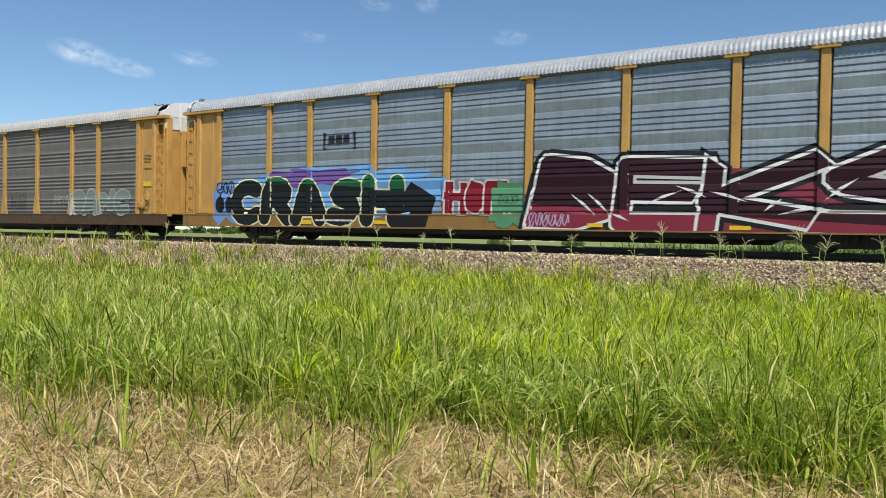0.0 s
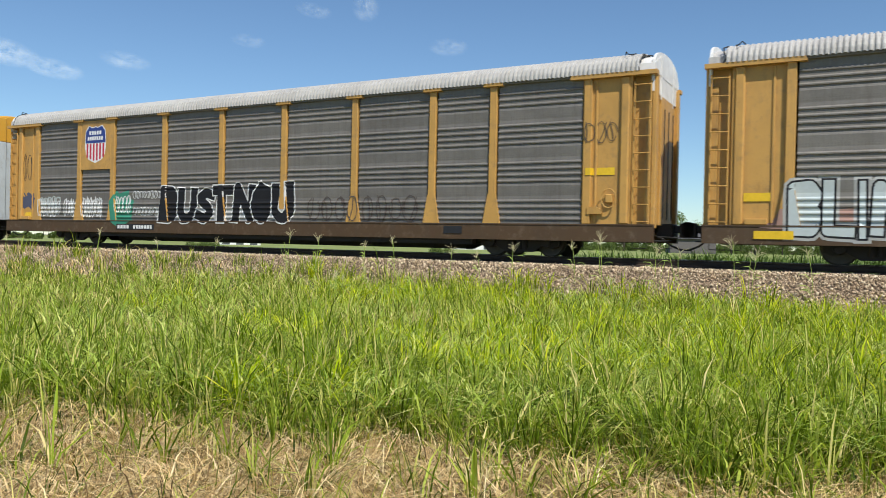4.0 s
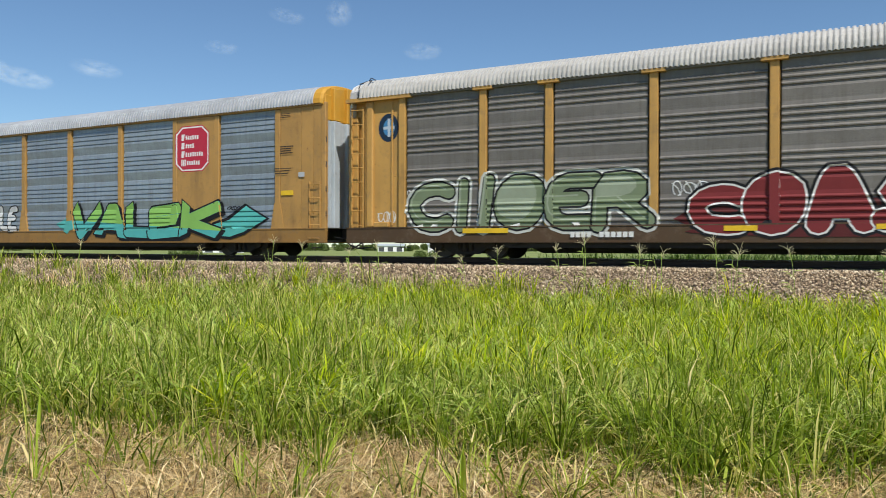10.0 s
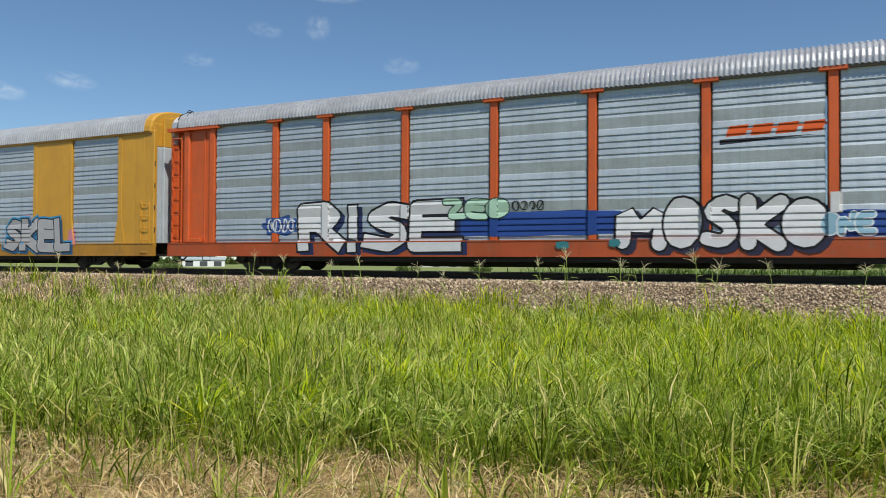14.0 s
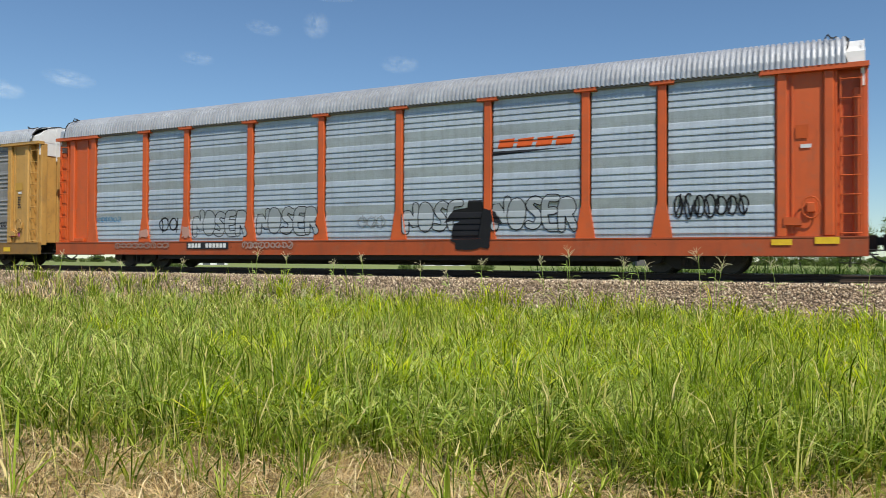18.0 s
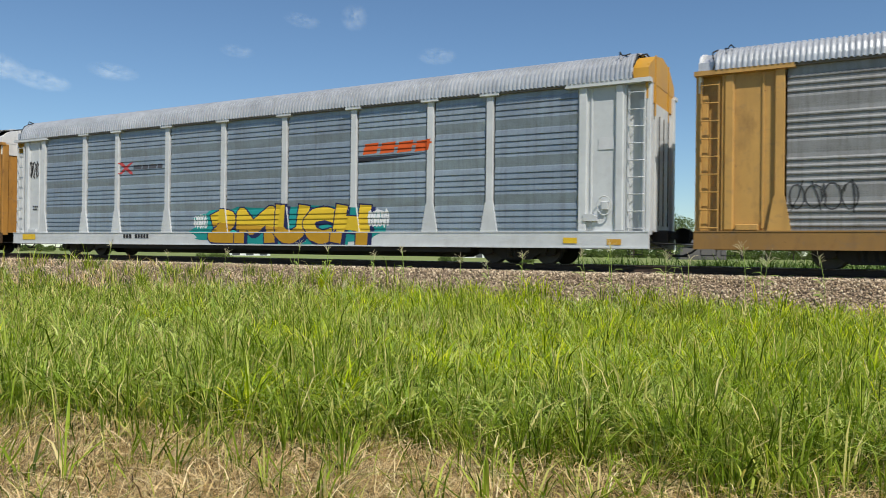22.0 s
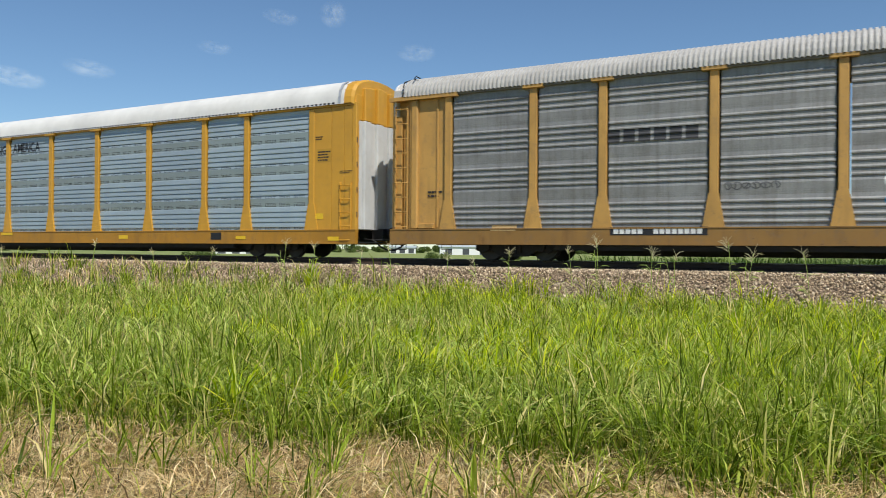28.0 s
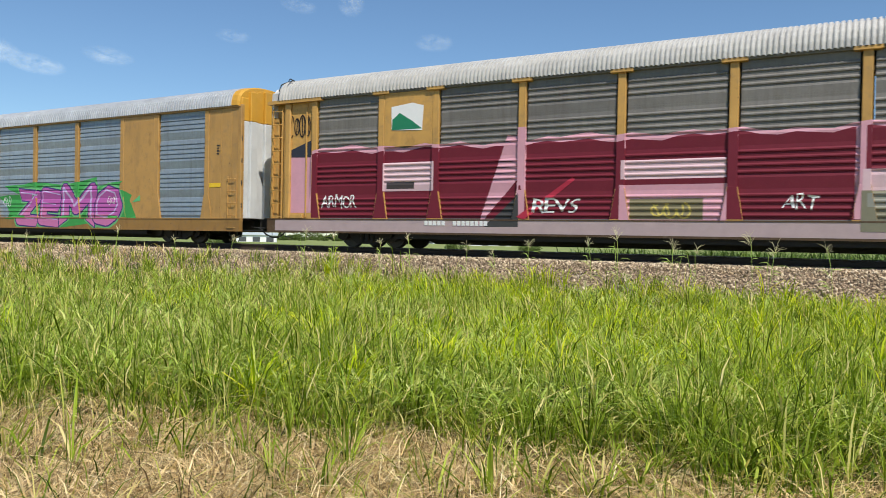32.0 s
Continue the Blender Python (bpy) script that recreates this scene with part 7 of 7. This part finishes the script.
    mk.tag(-0.59, 0.99, 1.02, 0.39, (0.5, 0.4, 0.1), 3, 0.05)
    mk.rect(4.30, 7.15, 1.64, 2.14, pale, "painted_patch")
    mk.rect(4.28, 6.91, 0.68, 1.64, (0.20, 0.19, 0.13), "painted_patch")
    mk.rect(4.40, 6.82, 1.26, 1.57, (0.26, 0.26, 0.22), "painted_patch")
    mk.rect(6.88, 7.13, 0.78, 1.66, pink, "painted_patch")
    mk.rect(7.29, 8.72, 1.01, 1.17, (0.62, 0.6, 0.6), "painted_patch")
    mk.rect(9.07, 11.84, 1.67, 2.12, pale, "painted_patch")
    mk.rect(9.19, 11.81, 0.94, 1.65, (0.27, 0.27, 0.18), "painted_patch")
    for a in range(3):
        mk.poly([(4.98, 1.82), (5.26, 2.13), (5.38, 2.09), (5.14, 1.78)] if a == 0 else [(10.15, 1.72), (10.47, 2.09), (10.60, 2.06), (10.32, 1.72)] if a == 1 else [(-4.44, 1.01), (-2.78, 2.13), (-2.72, 2.04), (-4.20, 0.93)], (0.42, 0.03, 0.06), "painted_slash")
    mk.poly([(12.09, 1.25), (12.03, 3.04), (12.33, 2.97), (12.72, 2.51), (13.07, 2.30), (13.07, 1.13), (12.50, 1.10)], (0.03, 0.033, 0.04), "painted_patch", "dark painted corner")
    mk.poly([(-8.80, 3.73), (-8.82, 4.46), (-8.04, 4.55), (-7.63, 4.44), (-7.68, 3.68)], WHITE_SIGN, "painted_flag", "white and green painted flag")
    mk.poly([(-8.80, 3.73), (-8.78, 4.05), (-8.51, 4.26), (-8.02, 3.97), (-7.68, 3.73)], (0.02, 0.20, 0.10), "painted_flag_green")
    mk.word("ARMOR", -11.61, 1.30, 1.42, 0.40, white, "white tag ARMOR", 0.0, 0.1, 0.6)
    mk.word("REVS", -3.97, 1.14, 1.38, 0.41, white, "white tag REVS", 0.0, 0.1, 0.7)
    mk.word("ART", 2.58, 1.22, 0.79, 0.37, white, "white tag ART", 0.0, 0.1, 0.6)
    mk.word("20", 7.91, 1.22, 0.58, 0.39, white, "white tag 20", 0.0, 0.2, 0.4)
    mk.tag(9.45, 1.41, 0.67, 0.25, (0.55, 0.55, 0.5), 4, 0.03)
    mk.number_board(-7.60, -5.22, 0.70, 0.92, None, STENCIL_WHITE)
    mk.tag(-13.09, 3.69, 0.94, 0.77, black, 4, 0.04)
    mk.rect(12.21, 12.74, 2.99, 3.30, (0.5, 0.29, 0.06), "stencil_panel")
    car, side, _ = FLEET[15]
    mk = Marks(car, side, 115)
    mk.blob(-0.67, 0.63, 8.13, 1.81, (0.05, 0.30, 0.07), 0.14, 11)
    mk.piece("ZEMO", 0.19, 0.62, 6.8, 1.65, (0.55, 0.17, 0.36), (0.06, 0.035, 0.16), (0.14, 0.42, 0.16), None, 0.8, 0.05, 0.30, 0.0, "pink graffiti word with purple outlines on green", (0.50, 0.40, 0.62), 0.06, (0.42, 0.10, 0.34), 0.5, "sharp")
    mk.poly([(7.86, 1.55), (8.32, 1.83), (8.33, 1.59)], (0.12, 0.45, 0.18), "graffiti_arrow")
    mk.tag(-0.93, 1.41, 0.61, 0.46, white, 2, 0.03)
    mk.tag(6.28, 1.47, 0.49, 0.32, white, 2, 0.03)
    mk.rect(12.08, 12.65, 2.06, 2.22, LABEL_YELLOW, "label_plate", "yellow warning label")
    mk.bars(12.45, 12.62, 3.53, 3.64, 0.05, BLACK, 4, 0.5)


paint_cars()


# ---- weeds, distance and clouds ----
def weed(x, y, height, seed):
    """A tall grass stalk with a bent stem, two or three leaves and a branching seed head."""
    rng = random.Random(seed)
    green = plain("weed_green", (0.30, 0.40, 0.07), 0.6, 0.0, 0.3)
    seedy = plain("weed_seed", (0.62, 0.54, 0.32), 0.7, 0.0, 0.3)
    z = max(verge_height(x, y), bed_z(y)) - 0.03
    root = thing("weed", "tall roadside grass stalk with a branching seed head", "weed", "weeds along the ballast", m=Matrix.Translation((x, y, z)))
    lean = rng.uniform(-0.14, 0.14)

    def at(s):
        return (lean * height * s * s, 0.03 * s, height * s)
    for k in range(rng.randint(1, 3)):
        bm = bmesh.new()
        off, tilt, tall = rng.uniform(-0.05, 0.05), rng.uniform(-0.2, 0.2), rng.uniform(0.6, 0.95) if k else 1.0
        add_tube(bm, [(off + px * tall + tilt * k * pz, py, pz * tall) for px, py, pz in (at(i / 5) for i in range(6))], 0.006, 5)
        part("stem", bm, green, root)
    for i in range(rng.randint(5, 8)):
        s, side = rng.uniform(0.05, 0.65), rng.choice((-1, 1)) * rng.uniform(0.5, 1.0)
        px, py, pz = at(s)
        ln = rng.uniform(0.2, 0.42)
        bm = bmesh.new()
        vs = []
        for q, wd in ((0, 0.005), (0.4, 0.013), (0.8, 0.008), (1.0, 0.002)):
            cx, cz = px + side * ln * q, pz + ln * (1.25 * q - 1.0 * q * q)
            vs.append((bm.verts.new((cx, py - wd, cz)), bm.verts.new((cx, py + wd, cz + wd))))
        for va, vb in zip(vs, vs[1:]):
            bm.faces.new([va[0], vb[0], vb[1], va[1]])
        part("leaf", bm, green, root)
    bm = bmesh.new()
    for i in range(rng.randint(9, 14)):
        a, ln = rng.uniform(-1.1, 1.1), height * rng.uniform(0.12, 0.22)
        px, py, pz = at(rng.uniform(0.82, 1.0))
        add_tube(bm, [(px, py, pz), (px + ln * 0.5 * math.sin(a), py, pz + ln * 0.5 * math.cos(a)), (px + ln * math.sin(a * 1.15), py, pz + ln * math.cos(a * 1.15) * 0.9)], 0.0035, 4)
    tagged(part("seed_head", bm, seedy, root), kind="stuff")


def weeds():
    rng = random.Random(5)
    # the stalks that stand out against the track bed, then a looser row farther along
    for x, top in ((-0.9, 0.02), (-2.05, 0.22), (-2.5, 0.18), (-3.6, -0.02), (-4.2, 0.08), (-5.55, 0.28), (-6.3, -0.05), (-7.9, 0.08), (-8.6, 0.0), (-9.5, 0.12), (-11.6, 0.1), (-12.4, -0.02), (-13.9, 0.2), (-15.5, 0.1), (-17.8, 0.2), (-20.5, 0.1), (-24.0, 0.25), (-28.5, 0.2), (0.8, 0.1)):
        y = rng.uniform(-2.6, -1.7)
        weed(x, y, top + 1.0 + rng.uniform(-0.1, 0.1), rng.randint(0, 9999))
    for i in range(26):
        x = -2 - 26 * rng.random()
        weed(x, rng.uniform(-6.5, -2.8), rng.uniform(0.45, 0.8), rng.randint(0, 9999))


def tree(x, y, height, spread, seed, kind="tree"):
    """A trunk with limbs, and a crown of many small leaf clumps with gaps."""
    rng = random.Random(seed)
    nr = np.random.default_rng(seed)
    bark = plain("bark", (0.10, 0.08, 0.06), 0.9)
    # leaf colour is lightened to stand for haze over the distance
    foliage = leaf_material("foliage", [(0.0, (0.07, 0.11, 0.03)), (0.6, (0.13, 0.18, 0.05)), (1.0, (0.22, 0.27, 0.09))], 0.3) if "foliage" not in MATS else MATS["foliage"]
    MATS["foliage"] = foliage
    root = thing(kind, "leafy dark green tree beyond the field" if kind == "tree" else "low dark green bush beyond the track", kind, "trees beyond the field" if kind == "tree" else "bushes beyond the track", m=Matrix.Translation((x, y, -1.3)))
    bm = bmesh.new()
    add_tube(bm, [(0, 0, -0.2), (0.1, 0, height * 0.3), (0, 0.1, height * 0.6)], height * 0.022 + 0.03, 7)
    part("trunk", bm, bark, root)
    centres = []
    for i in range(12 if kind == "tree" else 9):
        a, r = rng.uniform(0, 6.28), spread * rng.uniform(0.15, 0.5)
        top = (r * math.cos(a), r * math.sin(a), height * (rng.uniform(0.22, 0.9) if kind == "tree" else rng.uniform(0.12, 0.7)))
        centres.append((top, spread * rng.uniform(0.2, 0.34) if kind == "tree" else min(spread * 0.3, height * rng.uniform(0.34, 0.5))))
        bm = bmesh.new()
        add_tube(bm, [(0, 0, height * 0.25), (top[0] * 0.5, top[1] * 0.5, top[2] * 0.7), top], height * 0.008 + 0.01, 5)
        part("limb", bm, bark, root)
    pts = []
    for c, r in centres:
        n = 420
        v = nr.normal(size=(n, 3))
        v /= np.linalg.norm(v, axis=1)[:, None]
        pts.append(np.array(c) + v * r * (0.55 + 0.6 * nr.random((n, 1))) * np.array((1, 1, 0.85)))
    pts = np.concatenate(pts)
    n = len(pts)
    u = nr.normal(size=(n, 3))
    u /= np.linalg.norm(u, axis=1)[:, None]
    w = np.cross(u, nr.normal(size=(n, 3)))
    w /= np.linalg.norm(w, axis=1)[:, None]
    s = (0.04 + 0.05 * nr.random((n, 1))) * (spread / 4.0 + 0.4)
    quad = np.stack([pts - u * s, pts - w * s * 0.6, pts + u * s, pts + w * s * 0.6], 1).reshape(-1, 3)
    part("crown", raw_mesh(quad, np.arange(4 * n).reshape(-1, 4), 4, foliage), None, root)


def far_place(azimuth, distance):
    """A place at that many degrees to the left of the way across the track."""
    a = radians(azimuth - 4.2)
    return EYE[0] - distance * math.sin(a), EYE[1] + distance * math.cos(a)


def distance_row():
    rng = random.Random(11)
    for az, d, h, s in ((12.2, 120, 8.6, 5.5), (10.6, 118, 8.4, 6.5), (17.0, 110, 8.0, 6.0), (8.9, 150, 6.2, 6.0), (19.5, 160, 6.5, 6.0), (5.5, 140, 7.5, 7.0), (2.5, 130, 8.0, 7.0), (-1.0, 135, 9.0, 8.0), (15.0, 170, 6.5, 6.0), (44.0, 190, 5.0, 6.0)):
        x, y = far_place(az, 2 * d)
        tree(x, y, 2 * h - 1.5, 2 * s, rng.randint(0, 9999))
    for i in range(64):
        x, y = far_place(-4 + 66 * (i + rng.random()) / 64, rng.uniform(290, 360))
        tree(x, y, rng.uniform(2.2, 4.2) * (1.25 if i < 32 else 0.85), rng.uniform(9.0, 15.0), rng.randint(0, 9999), "bush")
    for az, d in ((50.5, 70), (49.6, 72), (33.0, 75), (27.5, 80)):
        x, y = far_place(az, d)
        tree(x, y, 1.3, 2.0, rng.randint(0, 9999), "bush")
    wall = plain("shed_white", (0.74, 0.74, 0.72), 0.7, 0.0, 0.1, 0.5)
    roof = plain("shed_roof", (0.55, 0.60, 0.58), 0.5, 0.3, 0.1, 0.5)
    dark = plain("shed_opening", (0.06, 0.065, 0.07), 0.6)
    for az, d, w, h, turn in ((30.8, 210, 14, 2.1, 30), (47.6, 200, 10, 1.7, 45), (35.5, 260, 9, 2.0, 30)):
        x, y = far_place(az, d)
        shed = thing("shed", "low white farm shed with a pale metal roof", "shed", "sheds beyond the field", m=pose(x, y, -1.25, 0, 0, turn))
        bm = box(-w / 2, w / 2, -2.5, 2.5, 0, h)
        part("wall", bm, wall, shed)
        bm = bmesh.new()
        extrude_poly(bm, [(-2.8, h + 0.01), (2.8, h + 0.01), (0, h + 0.7)], "x", -w / 2 - 0.3, w / 2 + 0.3)
        part("roof", bm, roof, shed)
        for i in range(3):
            cx = -w / 2 + (i + 0.5) * w / 3
            part("door", box(cx - 0.9, cx + 0.9, -2.56, -2.45, 0.1, h - 0.4, 0.03), dark, shed)
    x, y = far_place(14.9, 260)
    house = thing("barn", "dark gabled barn beyond the field", "barn", m=pose(x, y, -1.25, 0, 0, 20))
    part("wall", box(-7, 7, -5, 5, 0, 4.6), plain("barn_wall", (0.12, 0.11, 0.11), 0.8), house)
    bm = bmesh.new()
    extrude_poly(bm, [(-5.6, 4.61), (5.6, 4.61), (0, 9.0)], "x", -7.4, 7.4)
    part("roof", bm, plain("barn_roof", (0.07, 0.07, 0.075), 0.7), house)


CLOUDS = []
CLOUD_ROWS = (
    (59.5, 11.6, 190, 80, 0.75, 9.0), (56.6, 10.9, 170, 60, 0.6, 8.0), (52.2, 11.9, 150, 55, 0.4, 6.0),
    (35.6, 16.8, 90, 90, 0.35, -20.0), (29.4, 14.3, 130, 60, 0.35, 0.0), (39.4, 16.4, 120, 50, 0.25, 10.0),
    (34.3, 19.6, 260, 110, 0.9, 0.0), (18.5, 19.9, 300, 100, 0.8, 0.0), (1.0, 11.0, 160, 90, 0.6, 0.0),
    (0.2, 6.2, 120, 40, 0.5, 0.0), (44.0, 14.0, 110, 45, 0.25, 5.0),
)


def cloud(azimuth, height, wide, tall, thick, seed, tilt=0.0):
    """A thin wisp of cloud far off: a bowed patch that frays out to nothing."""
    n = Nodes("cloud_wisp")
    gen = n.tree.nodes.new("ShaderNodeMapping")
    gen.inputs["Location"].default_value = (-0.5, -0.5, 0)
    n.link(n.coord.outputs["UV"], gen.inputs["Vector"])
    length = n.tree.nodes.new("ShaderNodeVectorMath")
    length.operation = "LENGTH"
    n.link(gen.outputs[0], length.inputs[0])
    puff = n.noise(0.9 / tall * 2.2, 7, 0.62, (tall / wide * 1.6, 1, 1))
    fall = n.math("SUBTRACT", 1.0, n.math("MULTIPLY", length.outputs["Value"], 2.1))
    body = n.math("MULTIPLY", n.math("ADD", n.math("MULTIPLY", puff, 2.6), -0.95), n.math("MAXIMUM", fall, 0.0))
    alpha = n.math("MINIMUM", n.math("MAXIMUM", n.math("MULTIPLY", body, thick * 1.1), 0.0), 0.95)
    n.link(alpha, n.bsdf.inputs["Alpha"])
    n.done((0.95, 0.95, 0.95), 1.0)
    n.bsdf.inputs["Specular IOR Level"].default_value = 0.0
    bm = bmesh.new()
    uv = bm.loops.layers.uv.new("UVMap")
    rows = [[bm.verts.new(((i / 12 - 0.5) * wide, -0.15 * wide * (i / 12 - 0.5) ** 2, (j / 6 - 0.5) * tall)) for i in range(13)] for j in range(7)]
    for j in range(6):
        for i in range(12):
            f = bm.faces.new([rows[j][i], rows[j][i + 1], rows[j + 1][i + 1], rows[j + 1][i]])
            for loop, (a, b) in zip(f.loops, ((i, j), (i + 1, j), (i + 1, j + 1), (i, j + 1))):
                loop[uv].uv = (a / 12, b / 6)
    ob = new("cloud", mesh_of(bm, n.mat, True))
    tagged(ob, "thin white wisp of cloud in the blue sky", "cloud", "clouds", "structure")
    CLOUDS.append((ob, azimuth, height, tilt))


def clouds():
    # azimuth, elevation, width, height, density
    for i, row in enumerate(CLOUD_ROWS):
        cloud(*row[:5], i, row[5])


weeds()
distance_row()
clouds()


def motions():
    """The train rolls to the right; its wheels turn with it."""
    times = [0.5 * i for i in range(65)]
    for car, index in CARS:
        walk(car, [(t, Matrix.Translation((rolled(t) - CAR_PITCH * index - 13.5 + CAR_SHIFT[index], HW, 0))) for t in times])
    for ob, azimuth, height, tilt in CLOUDS:
        rows = []
        for t in (0.0, 16.0, 32.0):
            a, e = radians(azimuth + 1.25 * (t - 16) / 16), radians(height)
            rows.append((t, pose(EYE[0] - 2400 * math.sin(a) * math.cos(e), EYE[1] + 2400 * math.cos(a) * math.cos(e), 2400 * math.sin(e), 0, tilt, math.degrees(a))))
        walk(ob, rows)
    first = {}
    for wheel, x in WHEELSETS:
        if x not in first:
            walk(wheel, [(f / FPS, pose(x, 0, 0.415, 0, math.degrees((rolled(f / FPS) - rolled(0)) / 0.415), 0)) for f in range(0, 32 * FPS + 1)])
            first[x] = wheel
        else:
            wheel.rotation_mode = "QUATERNION"
            keys = wheel.animation_data_create()
            keys.action = first[x].animation_data.action
            keys.action_slot = first[x].animation_data.action_slot


motions()
